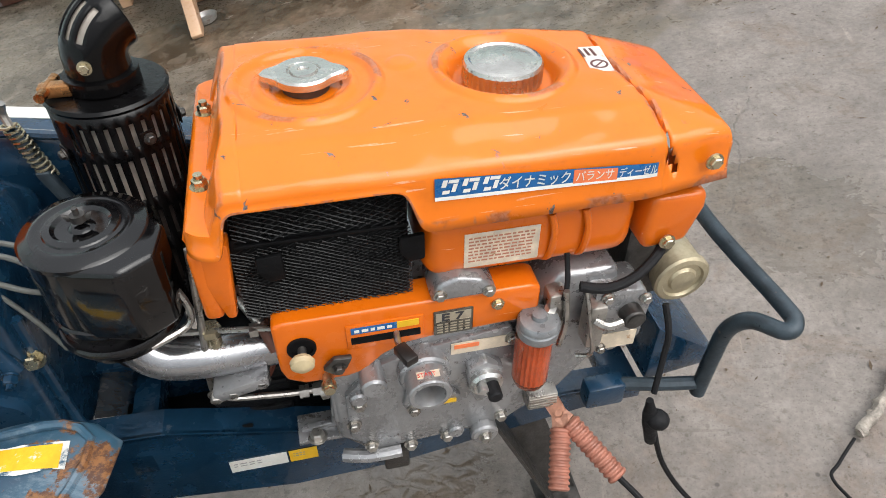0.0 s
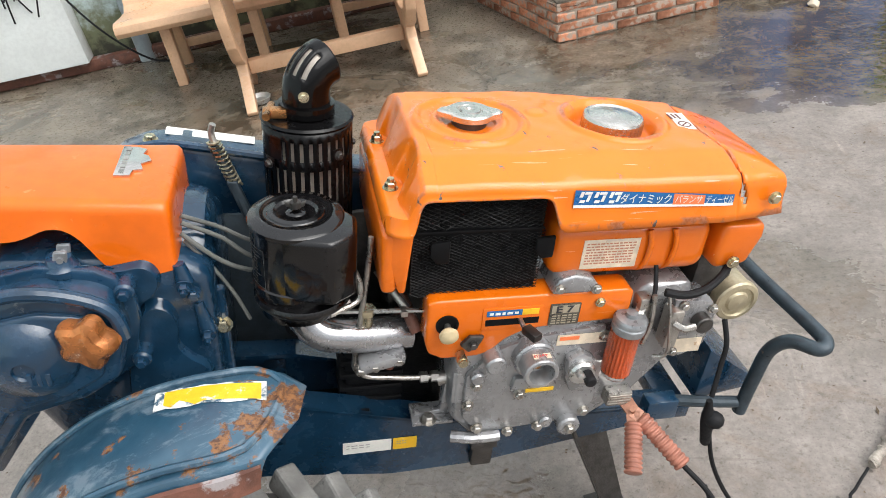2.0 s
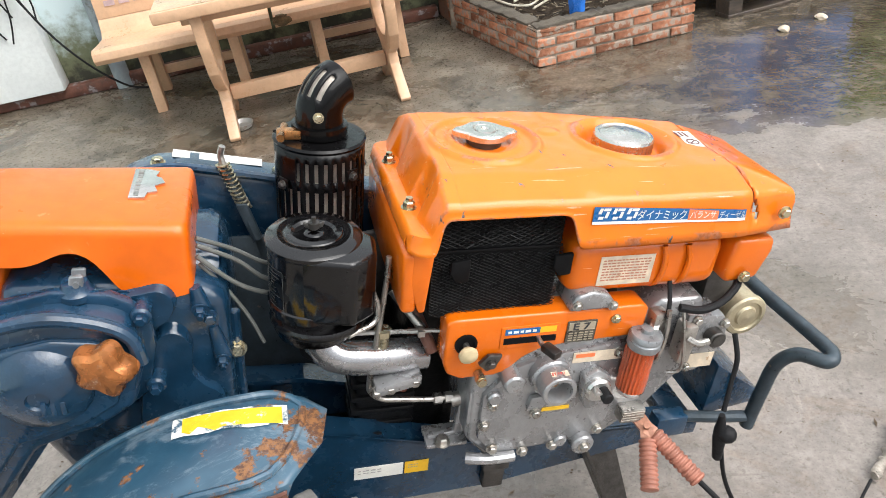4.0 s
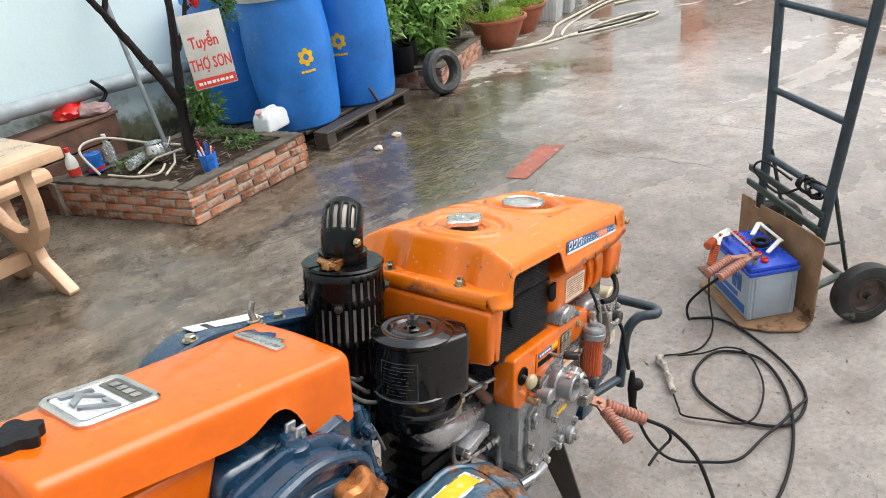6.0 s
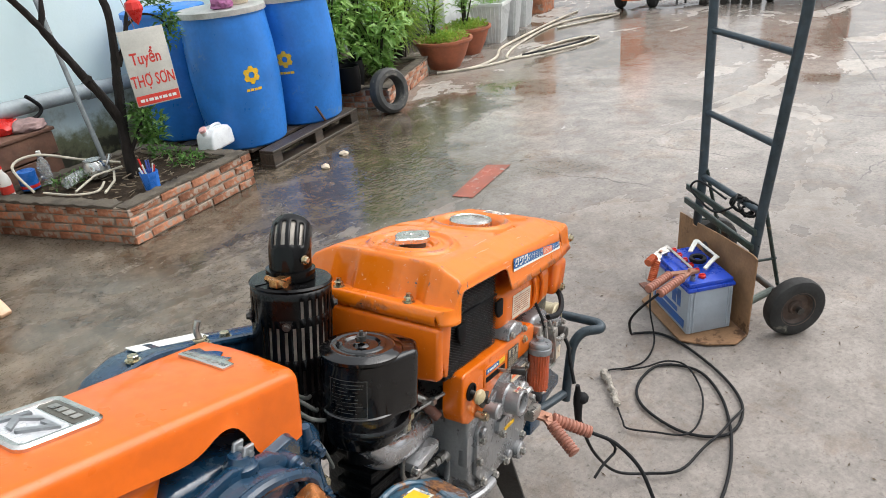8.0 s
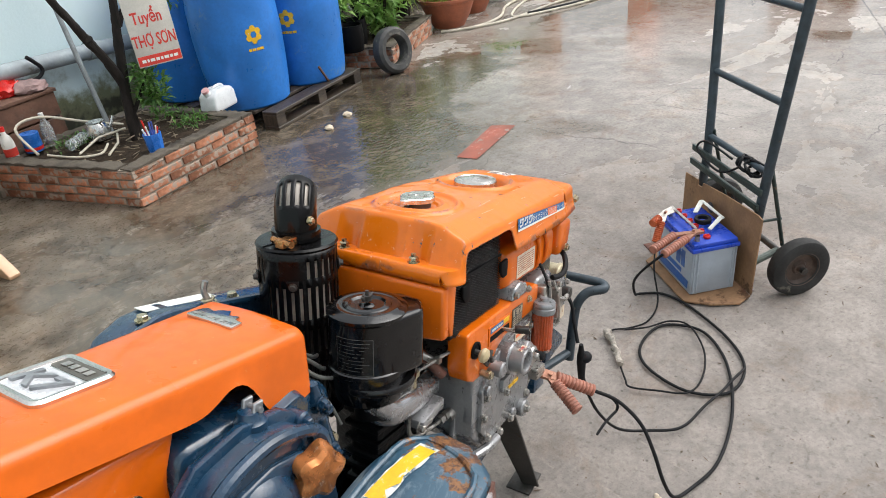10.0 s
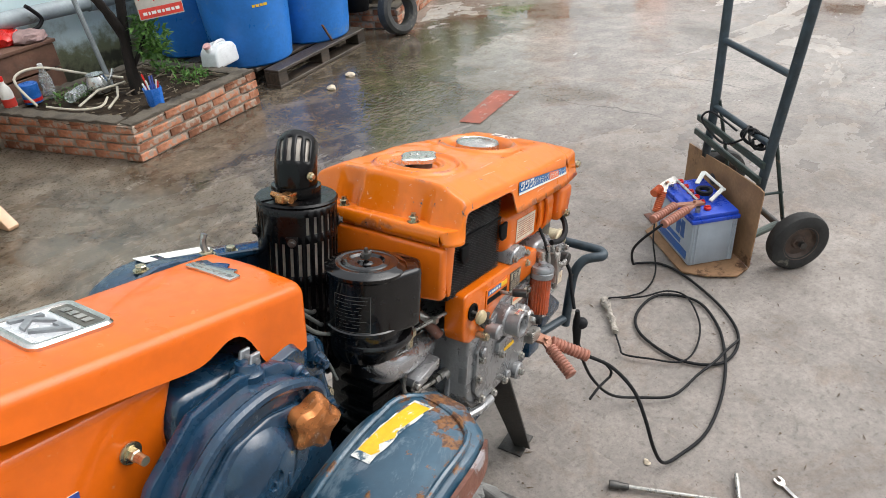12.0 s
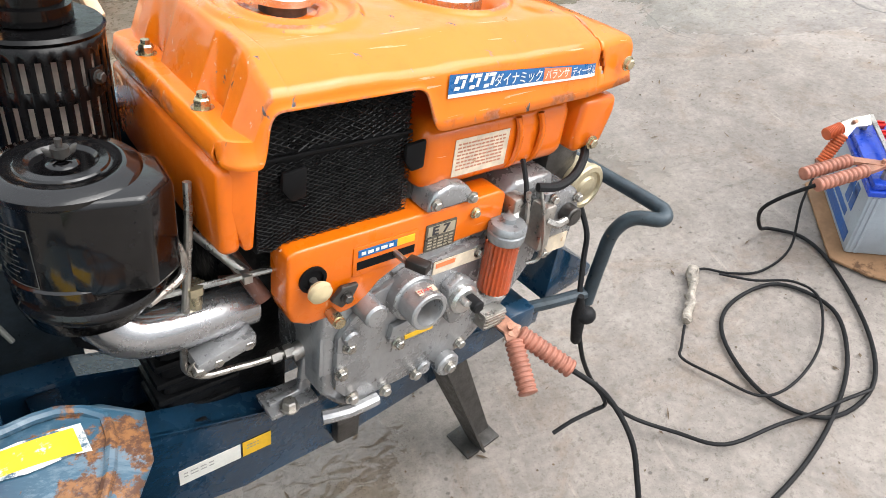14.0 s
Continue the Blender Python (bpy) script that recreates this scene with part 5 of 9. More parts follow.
thing("cloth", bm, surf("purple_rag", (0.30, 0.10, 0.22), 0.9, var=0.4), "crumpled coloured rag on a barrel lid", "rag", yard(2.72, 3.78, 0.989))

# ---------------------------------------------------------------- second planter, shrubs and pots
p2, core2 = planter("brick_planter", "long low brick planter with shrubs", [(4.03, 3.56), (5.12, 3.83), (5.0, 4.5), (3.85, 4.5)], 0.17, 3, yard(0, 0), 8)
brick_run(p2, (4.03, 3.56, 0), (5.12, 3.83, 0), 3, 21)
brick_run(p2, (3.85, 4.5, 0), (4.03, 3.56, 0), 3, 22)
bm = B()
prof = [(0.088, -0.03), (0.095, -0.042), (0.125, -0.045), (0.142, -0.03), (0.146, 0.0), (0.142, 0.03), (0.125, 0.045), (0.095, 0.042), (0.088, 0.03), (0.088, -0.03)]
lathe(bm, prof, seg=40, caps=False)
thing("scooter_tyre", bm, surf("grey_dusty_tyre", (0.055, 0.054, 0.052), 0.65, spec=0.35, var=0.4, scale=14, fine=90, bump=0.6, dirt=(0.15, 0.14, 0.12), dirt_amt=0.14, dirt_scale=9), "worn scooter tyre leaning against the planter", "tyre", yard(3.925, 3.475, 0.172, -12) @ pose(0, 0, 0, 80, 0, 0) @ Matrix.Scale(1.2, 4))


def shrub(u_, n_, z, label, stems, spread, height, count, ln, wd, mat, seed, droop=0.35, base=0.25):
    rnd = random.Random(seed)
    s = root("shrub", label, "shrub", yard(u_, n_, z), group="shrubs by the wall")
    bm, lf = B(), B()
    for k in range(stems):
        a = rnd.uniform(0, 6.28)
        tip = Vector((math.cos(a) * spread * rnd.uniform(0.3, 1), math.sin(a) * spread * rnd.uniform(0.3, 1), height * rnd.uniform(0.65, 1.1)))
        mid_ = tip * 0.5 + Vector((rnd.uniform(-0.05, 0.05), rnd.uniform(-0.05, 0.05), 0.08))
        tube(bm, [(tip.x * 0.1, tip.y * 0.1, 0), mid_, tip], 0.008, 6, 4, radii=(0.009, 0.003))
        for j in range(count):
            t_ = rnd.uniform(base, 1.0)
            q = (1 - t_) * (1 - t_) * Vector((tip.x * 0.1, tip.y * 0.1, 0)) + 2 * t_ * (1 - t_) * mid_ + t_ * t_ * tip
            q += Vector((rnd.gauss(0, 0.035), rnd.gauss(0, 0.035), rnd.gauss(0, 0.03)))
            aa = rnd.uniform(0, 6.28)
            leaf_verts(lf, q, Vector((math.cos(aa), math.sin(aa), rnd.uniform(-0.3, 0.8))), Vector((rnd.gauss(0, 0.3), rnd.gauss(0, 0.3), 1)), ln * rnd.uniform(0.6, 1.2), wd * rnd.uniform(0.6, 1.2), droop)
    part("branching_stem", bm, "bark", s)
    part("foliage", lf, mat, s, smooth=False)
    return s


shrub(3.95, 4.02, 0.15, "bushy green shrub with long pointed leaves", 16, 0.36, 0.95, 60, 0.12, 0.042, "leaf", 31)
shrub(4.45, 3.92, 0.15, "low shrub with broad light-green leaves over the planter edge", 14, 0.34, 0.50, 55, 0.10, 0.05, "leaf", 32, 0.45, 0.1)
shrub(4.60, 4.25, 0.15, "tall leafy green shrub by the wall", 15, 0.38, 1.15, 60, 0.13, 0.045, "leaf", 33)
shrub(3.70, 4.40, 0.0, "dark leafy shrub beside the barrels", 13, 0.35, 1.2, 60, 0.13, 0.045, "leafdark", 34)
shrub(5.05, 4.10, 0.15, "pale green grassy plant with arching leaves", 22, 0.36, 0.72, 26, 0.26, 0.018, "leafyellow", 35, 0.5)
shrub(5.5, 4.35, 0.0, "thin shrub with small leaves by the wall", 12, 0.32, 1.0, 55, 0.07, 0.03, "leaf", 36)
for k, (u_, n_, r_) in enumerate(((3.72, 3.98, 0.11), (3.93, 3.86, 0.10), (3.63, 4.2, 0.11), (4.12, 3.95, 0.09))):
    bm = B()
    lathe(bm, [(0.0, 0.0), (r_ * 0.9, 0.0), (r_ * 1.05, 0.10), (r_, 0.20), (r_ * 0.93, 0.20), (r_ * 0.9, 0.17), (0.0, 0.17)], seg=18)
    thing("nursery_bag", bm, "blackmatt", "black plastic nursery bag with a seedling", "plant bag", yard(u_, n_, 0.0 if k in (0, 2) else 0.155), group="nursery bags")


def bowl_pot(u_, n_, r_, h_, seed, mat="leafyellow"):
    p = root("clay_pot", "wide reddish terracotta bowl pot with green groundcover", "pot", yard(u_, n_, 0.0), group="clay pots")
    bm = B()
    k = r_ / 0.27
    lathe(bm, [(0.0, 0.0), (0.14 * k, 0.0), (0.15 * k, 0.02), (0.20 * k, h_ * 0.4), (0.245 * k, h_ * 0.85), (0.262 * k, h_ * 0.87), (0.272 * k, h_ * 0.92), (0.272 * k, h_), (0.250 * k, h_), (0.240 * k, h_ * 0.9), (0.0, h_ * 0.88)], seg=36)
    part("bowl", bm, "claypot", p)
    rnd = random.Random(seed)
    bm = B()
    foliage(bm, (0, 0, h_ + 0.01), (r_ * 0.88, r_ * 0.88, 0.05), 900, 0.035, 0.02, rnd, 0.2, 0.9)
    part("groundcover", bm, mat, p, smooth=False)
    return p


bowl_pot(5.42, 3.83, 0.285, 0.27, 41)
bowl_pot(6.03, 3.90, 0.26, 0.27, 42)
shrub(6.03, 3.92, 0.25, "slender plant with small leaves in a clay pot", 9, 0.24, 0.55, 45, 0.07, 0.022, "leaf", 43)
shrub(5.40, 3.92, 0.25, "small plant with narrow leaves in a clay pot", 7, 0.20, 0.45, 40, 0.08, 0.02, "leafyellow", 44)


def white_pot(u_, n_, w, h_, turn, seed):
    p = root("white_pot", "tall white square planter pot with ribbed sides", "pot", yard(u_, n_, 0, turn), group="white pots")
    bm = B()
    a, b_ = w * 0.36, w * 0.5
    prof = lambda q, z: [bm.verts.new((x * q, y * q, z)) for x, y in ((-1, -1), (1, -1), (1, 1), (-1, 1))]
    rings = [prof(a, 0), prof(b_, h_ * 0.93), prof(b_ * 1.06, h_ * 0.93), prof(b_ * 1.06, h_), prof(b_ * 0.93, h_), prof(b_ * 0.9, h_ * 0.88)]
    for q, r in zip(rings, rings[1:]):
        for i in range(4):
            bm.faces.new((q[i], q[(i + 1) % 4], r[(i + 1) % 4], r[i]))
    bm.faces.new(rings[0][::-1])
    bm.faces.new(rings[-1])
    part("pot", bm, "whitepot", p, smooth=False)
    for side in range(4):
        rot = Matrix.Rotation(math.pi / 2 * side, 4, "Z")
        for j in range(7):
            x = (j - 3) / 3.6
            bm = B()
            tube(bm, [rot @ Vector((x * a, -a - 0.001, 0.01)), rot @ Vector((x * b_, -b_ - 0.001, h_ * 0.91))], 0.007, 5, 0)
            part("rib", bm, "whitepot", p)
    rnd = random.Random(seed)
    bm = B()
    foliage(bm, (0, 0, h_ + 0.05), (w * 0.45, w * 0.45, 0.09), 420, 0.06, 0.014, rnd, 0.2, 1.0)
    part("plant", bm, "leaf", p, smooth=False)


white_pot(6.62, 3.90, 0.36, 0.42, 10, 51)
white_pot(7.02, 3.92, 0.36, 0.46, 14, 52)
white_pot(7.55, 4.0, 0.36, 0.5, 8, 53)
bm = B()
box(bm, 6.4, 7.4, 4.35, 4.6, 0.0, 0.52, 0.01)
thing("white_trough", bm, "whitepot", "long white planting trough by the wall", "trough", yard(0, 0))
bm = B()
box(bm, 8.35, 8.75, 4.0, 4.45, 0.0, 1.6, 0.006)
thing("brick_pier", bm, "brick", "brick gate pier at the far end of the yard", "pier", yard(0, 0), kind="structure")


def gp(pts, z=0.008):
    return [(x, y, z) for x, y in pts]


def ucoords(pts, z):
    return [tuple((U * a + N * b_) + Vector((0, 0, z))) for a, b_ in pts]


bm = B()
tube(bm, ucoords([(5.12, 3.75), (5.35, 3.50), (5.75, 3.45), (6.2, 3.60), (6.65, 3.62), (7.3, 3.62), (7.9, 3.60), (8.4, 3.55)], 0.012), 0.013, 8, 6)
thing("garden_hose", bm, "hose", "cream garden hose lying along the pots", "hose")
bm = B()
tube(bm, ucoords([(5.14, 3.70), (5.45, 3.40), (5.80, 3.25), (6.3, 3.15), (6.75, 2.95), (6.8, 2.75), (6.5, 2.80), (6.1, 3.0), (5.75, 3.28), (6.0, 3.42), (6.5, 3.5), (7.4, 3.52), (8.0, 3.3), (8.2, 2.95), (7.8, 3.1), (7.3, 3.4)], 0.012), 0.012, 8, 6)
thing("garden_hose", bm, "hose", "cream garden hose in a loose loop on the wet concrete", "hose")
bm = B()
tube(bm, ucoords([(5.85, 3.20), (6.1, 3.02), (6.4, 2.86), (6.7, 2.82)], 0.026), 0.013, 8, 5)
thing("black_hose", bm, "rubber", "short black hose on the wet concrete", "hose")

# machines at the far end
fm = root("orange_machine", "orange farm machine with dark wheels far down the yard", "machine", yard(8.6, 2.86, 0, 0))
bm = B()
box(bm, -0.2, 0.5, -0.13, 0.13, 0.12, 1.0, 0.02)
part("panel", bm, "orangemach", fm)
for y in (-0.2, 0.2):
    bm = B()
    lathe(bm, [(0.05, -0.05), (0.13, -0.05), (0.15, -0.02), (0.15, 0.02), (0.13, 0.05), (0.05, 0.05)], (0.05, y, 0.15), (0.05, y + 1, 0.15), 20)
    part("wheel", bm, "tyre", fm)
fm = root("red_tiller", "rusty red tilling machine far down the yard", "machine", yard(8.75, 2.3, 0, 0))
bm = B()
box(bm, -0.2, 0.5, -0.33, 0.33, 0.25, 0.8, 0.03)
box(bm, -0.1, 0.1, -0.3, 0.3, 0.12, 0.25, 0.01)
part("body", bm, "redmach", fm)
for j in range(9):
    bm = B()
    a = j * 0.7
    box(bm, -0.012, 0.012, -0.012, 0.012, -0.19, 0.19, m=pose(0, -0.32 + j * 0.08, 0.20, 0, math.degrees(a), 0))
    part("tine", bm, "darksteel", fm)
fm = root("red_machine", "rusty red machine on small wheels at the end of the yard", "machine", yard(8.9, 0.95, 0, 0))
bm = B()
box(bm, -0.2, 0.9, -0.45, 0.45, 0.14, 0.9, 0.03)
part("body", bm, "redmach", fm)
for y in (-0.4, 0.4):
    bm = B()
    cyl(bm, (0, y - 0.04, 0.14), (0, y + 0.04, 0.14), 0.14, seg=18, bev=0.01)
    part("wheel", bm, "tyre", fm)
bm = B()
for k in range(6):
    box(bm, 0, 0.25, k * 0.12, k * 0.12 + 0.08, 0, 0.16 + 0.05 * (k % 3), 0.01)
thing("dark_parts", bm, "darksteel", "heap of dark machine parts far down the yard", "scrap", yard(8.75, 1.45, 0, 0), kind="stuff")

# flat red colour in place of a sign's reflection in the wet, and litter
bm = B()
bm.faces.new([bm.verts.new(tuple(p)) for p in ucoords([(2.54, 2.18), (2.55, 2.06), (3.07, 2.07), (3.03, 2.21)], 0.004)])
thing("red_band", bm, surf("red_reflection_tone", (0.30, 0.065, 0.032), 0.16, var=0.2, scale=9, dirt=(0.24, 0.18, 0.14), dirt_amt=0.14, dirt_scale=14), "flat red strip standing in for a sign's reflection on the wet concrete", "marking", kind="structure")
rnd = random.Random(77)
for (x, y) in ((1.40, 3.97), (1.62, 4.10), (0.47, 0.855)):
    bm = B()
    bmesh.ops.create_icosphere(bm, subdivisions=2, radius=1)
    for v in bm.verts:
        k = 1 + 0.45 * noise.noise(v.co * 2 + Vector((x * 9, y, 0)))
        v.co = Vector((v.co.x * 0.026 * k, v.co.y * 0.019 * k, max(0, (v.co.z + 0.5) * 0.013 * k)))
    s = 1.3 if y > 3 else 0.4
    thing("paper_scrap", bm, "offwhite", "crumpled scrap of pale paper on the ground", "litter", pose(x, y, 0, 0, 0, rnd.uniform(0, 360)) @ Matrix.Diagonal((s, s, s, 1)), group="litter")
bm = B()
for _ in range(2600):
    a, b_ = rnd.uniform(-1.5, 4.5), rnd.uniform(0.2, 4.4)
    q = Vector((a, b_, 0.002))
    leaf_verts(bm, q, Vector((rnd.gauss(0, 1), rnd.gauss(0, 1), 0.05)), Vector((0, 0, 1)), rnd.choice((0.004, 0.006, 0.009, 0.022)) * rnd.uniform(0.7, 1.3), rnd.uniform(0.002, 0.007), -0.05)
thing("leaf_litter", bm, surf("dry_leaf", (0.11, 0.075, 0.045), 0.7, var=0.4, scale=40), "small dry leaves and chips strewn on the concrete", "litter", kind="stuff", smooth=False)

# ---------------------------------------------------------------- the tiller
TM = Matrix.Translation((-0.038, 1.133, 0.835)) @ Matrix.Rotation(radians(20), 4, "Z") @ Matrix.Rotation(radians(13), 4, "Y")
TR = pose(-0.038, 1.133, 0.0)
TL = TR.inverted() @ TM
tiller = root("power_tiller", "orange and dark blue walking tractor with a diesel engine", "tractor", TR)


def tp(name, bm, mat, label="", parent=None, smooth=True, angle=35):
    """A part of the tiller, in the engine's own axes: x forward, y to the far side, z up from the rear hood bolts."""
    return part(name, bm, mat, parent or tiller, label, TL if parent is None else None, smooth, angle)


def smin(a, b, k):
    h = max(k - abs(a - b), 0.0) / k
    return min(a, b) - h * h * k * 0.25


def smax(a, b, k):
    return -smin(-a, -b, k)


def hood_half(x, far=False):
    """Half width of the hood's top at x; its far side draws in towards the front."""
    w = 0.162 - max(0.0, x - 0.47) * 0.14
    if far:
        w -= 0.34 * max(0.0, x - 0.20) ** 1.5 + 0.28 * max(0.0, x - 0.475)
    if x < 0.020:
        w -= 0.026 * (1 - math.sqrt(max(0.0, 1 - ((0.020 - x) / 0.0325) ** 2)))
    return w


def hood_top(x, y):
    ay = abs(y)
    w = hood_half(x, y > 0)
    z = 0.0575 - 0.16 * y * y
    z = smin(z, 0.033 + (w - ay) * 0.46, 0.0025)
    z = smin(z, 0.030 + (0.572 - x) * 0.32, 0.010)
    if ay > w - 0.007:
        z -= ((ay - w + 0.007) / 0.007) ** 2 * 0.005
    rear = -0.010 + (x - 0.009) * 2.6
    for s in (-0.077, 0.077):
        d = abs(y - s) / 0.029
        if d < 1:
            rear -= 0.060 * (1 - d * d) ** 1.3 * min(1.0, max(0.0, 1 - (x - 0.012) / 0.026))
    if ay > 0.130:
        rear -= (ay - 0.130) * 0.5
    z = smin(z, rear, 0.009)
    z = smax(z, -0.010, 0.004)
    if x < -0.007:
        z -= ((-0.007 - x) / 0.005) ** 2 * 0.005
    if x > 0.564:
        z -= ((x - 0.564) / 0.008) ** 2 * 0.009
    # pressed rings round the two caps
    r = math.hypot(x - 0.126, y + 0.004)
    z += 0.0065 * math.exp(-((r - 0.080) / 0.0055) ** 2) - (0.004 if r < 0.040 else 0.0) + 0.0045 * math.exp(-((r - 0.052) / 0.0045) ** 2)
    r = math.hypot(x - 0.350, y + 0.008)
    z += 0.0055 * math.exp(-((r - 0.078) / 0.005) ** 2) - 0.022 * (1 / (1 + math.exp((r - 0.064) / 0.0018)))
    r = math.hypot(x - 0.236, y - 0.02)
    z += 0.0025 * (1 / (1 + math.exp((r - 0.015) / 0.001)))
    # slight dents and the seam of the front piece
    z += 0.0030 * noise.noise(Vector((x * 9, y * 9, 0.3))) * (1 if x > 0.05 else 0)
    z += 0.0010 * noise.noise(Vector((x * 34, y * 34, 2.3))) * (1 if x > 0.05 else 0)
    d = (x - 0.480 - 0.10 * (ay - 0.06)) / 0.0024
    z -= 0.016 * math.exp(-d * d) + (0.0018 if d > 0 else 0.0)
    return z


def hood_mesh():
    bm = B()
    nx, ny = 260, 128
    xs = [-0.012 + 0.072 * i / 60 for i in range(60)] + [0.060 + 0.512 * i / (nx - 60) for i in range(nx - 59)]
    ts = [math.sin(math.pi / 2 * (-1 + 2 * j / ny)) * 0.5 + (-1 + 2 * j / ny) * 0.5 for j in range(ny + 1)]
    grid = [[bm.verts.new((x, t * hood_half(x, t > 0), hood_top(x, t * hood_half(x, t > 0)))) for t in ts] for x in xs]
    gap = min(range(nx), key=lambda i: abs(xs[i] - 0.490))
    for i in range(nx):
        for j in range(ny):
            if j < 9 and i == gap:
                continue
            bm.faces.new((grid[i][j], grid[i + 1][j], grid[i + 1][j + 1], grid[i][j + 1]))
    # side skirts, cut out over the radiator
    for j, s in ((0, -1), (ny, 1)):
        prev = None
        for i, x in enumerate(xs):
            cut = 1 / (1 + math.exp(-(x - 0.026) / 0.003)) * 1 / (1 + math.exp((x - 0.214) / 0.004))
            top = grid[i][j]
            low = -0.034 + 0.006 * max(0.0, (x - 0.23) / 0.33)
            low = low + (min(0.017, top.co.z - 0.006) - low) * cut
            col = [top]
            for k in range(1, 6):
                f = k / 5
                flare = 0.010 * f * f * (1 - 0.6 * cut)
                col.append(bm.verts.new((x, s * (hood_half(x, s > 0) + flare), top.co.z + (low - top.co.z) * f)))
            if prev:
                for k in range(5):
                    if s < 0 and k < 3 and gap - 1 + k * 2 < i < gap + 3 + k * 2:
                        continue
                    bm.faces.new((prev[k], col[k], col[k + 1], prev[k + 1]))
            prev = col
    for i, lowz in ((0, -0.034), (nx, -0.03)):
        prev = None
        for j in range(ny + 1):
            top = grid[i][j]
            col = [top, bm.verts.new((top.co.x + (-0.003 if i == 0 else 0.002), top.co.y, (top.co.z + lowz) / 2)), bm.verts.new((top.co.x, top.co.y, lowz))]
            if prev:
                for k in range(2):
                    bm.faces.new((prev[k], col[k], col[k + 1], prev[k + 1]))
            prev = col
    bmesh.ops.remove_doubles(bm, verts=bm.verts, dist=0.0002)
    return bm


hood = tp("hood", hood_mesh(), "orange_worn", "dented orange sheet hood with scratched edges", angle=50)
sol = hood.modifiers.new("thickness", "SOLIDIFY")
sol.thickness, sol.offset = 0.0025, 1.0


def decal_patch(poly_x, zlo, zhi, off, mat, name, parent, nx=24):
    """A thin printed strip that follows the flared side of the hood."""
    bm = B()
    x0, x1 = poly_x
    prev = None
    for i in range(nx + 1):
        f = i / nx
        x = x0 + (x1 - x0) * f
        lo, hi = zlo(f), zhi(f)
        col = []
        for z in (lo, hi):
            tz = hood_top(x, -hood_half(x))
            low = -0.034 + 0.006 * max(0.0, (x - 0.23) / 0.33)
            ff = min(1.0, max(0.0, (tz - z) / (tz - low)))
            col.append(bm.verts.new((x, -(hood_half(x) + 0.010 * ff * ff) - off, z)))
        if prev:
            bm.faces.new((prev[0], col[0], col[1], prev[1]))
        prev = col
    return tp(name, bm, mat, "", parent)


dlo, dhi = (lambda f: 0.003 - 0.006 * f), (lambda f: 0.028 - 0.016 * f)
dec = decal_patch((0.236, 0.479), dlo, dhi, 0.0042, "decal_blue", "decal", hood)
tagged(dec, "faded blue and white printed strip on the hood side")
decal_patch((0.236, 0.479), lambda f: dlo(f) - 0.0012, lambda f: dlo(f) + 0.0030, 0.0046, "white", "decal_edge", hood)
decal_patch((0.383, 0.432), lambda f: 0.0010 - 0.002 * f, lambda f: 0.0175 - 0.0045 * f, 0.0046, "decal_orange", "decal_band", hood)


def wrap(me, off):
    """Lays flat lettering onto the flared side of the hood."""
    for v in me.vertices:
        x, z = v.co.x, v.co.z
        tz, low = hood_top(x, -hood_half(x)), -0.034 + 0.006 * max(0.0, (x - 0.23) / 0.33)
        ff = min(1.0, max(0.0, (tz - z) / (tz - low)))
        v.co.y = -(hood_half(x) + 0.010 * ff * ff) - off
    return me


def on_side(x, z, ang):
    return pose(x, -0.1675, z, 86, 0, 0) @ Matrix.Rotation(radians(ang), 4, "Z")


part("lettering", wrap(text_mesh("ダイナミック", 0.0158, on_side(0.302, 0.0075, -2.4), 0.0003, "LEFT", 0.83, 0.010), 0.0053), "white", hood, "white printed lettering")
part("lettering", wrap(text_mesh("バランサ", 0.0130, on_side(0.385, 0.0045, -2.4), 0.0003, "LEFT", 0.83, 0.010), 0.0053), "white", hood, "white printed lettering")
part("lettering", wrap(text_mesh("ディーゼル", 0.0118, on_side(0.433, 0.0028, -2.4), 0.0003, "LEFT", 0.76, 0.010), 0.0053), "white", hood, "white printed lettering")
bm = B()
for k in range(3):
    x = 0.240 + k * 0.0215
    sl = Matrix.Identity(4)
    sl[0][1] = 0.25
    for x0, x1, z0, z1 in ((0.000, 0.005, 0.008, 0.0165), (0.006, 0.0165, 0.0125, 0.0165), (0.012, 0.0165, 0.002, 0.0115), (0.003, 0.0105, 0.0, 0.0042)):
        box(bm, x0, x1, z0, z1, 0, 0.0006, m=on_side(x, 0.0100 - k * 0.001, -2.4) @ Matrix.Translation((0, -0.0005, 0)) @ sl)
part("small_print", wrap(finish(bm, "small_print", False), 0.0053), "white", hood, "white maker's mark drawn as plain blocks")

for y in (-0.077, 0.077):
    bm = B()
    hexbolt(bm, (0.002, y, -0.009), (0, 0, 1), 0.0085, 0.010)
    cyl(bm, (0.002, y, 0.001), (0.002, y, 0.008), 0.005, seg=10)
    tp("bolt", bm, "brass", "", hood)
for q in ((0.545, -0.166, 0.004), (0.517, -0.163, -0.108)):
    bm = B()
    hexbolt(bm, q, (0, -1, 0), 0.0075, 0.006)
    tp("bolt", bm, "brass", "", hood if q[2] > -0.05 else None)
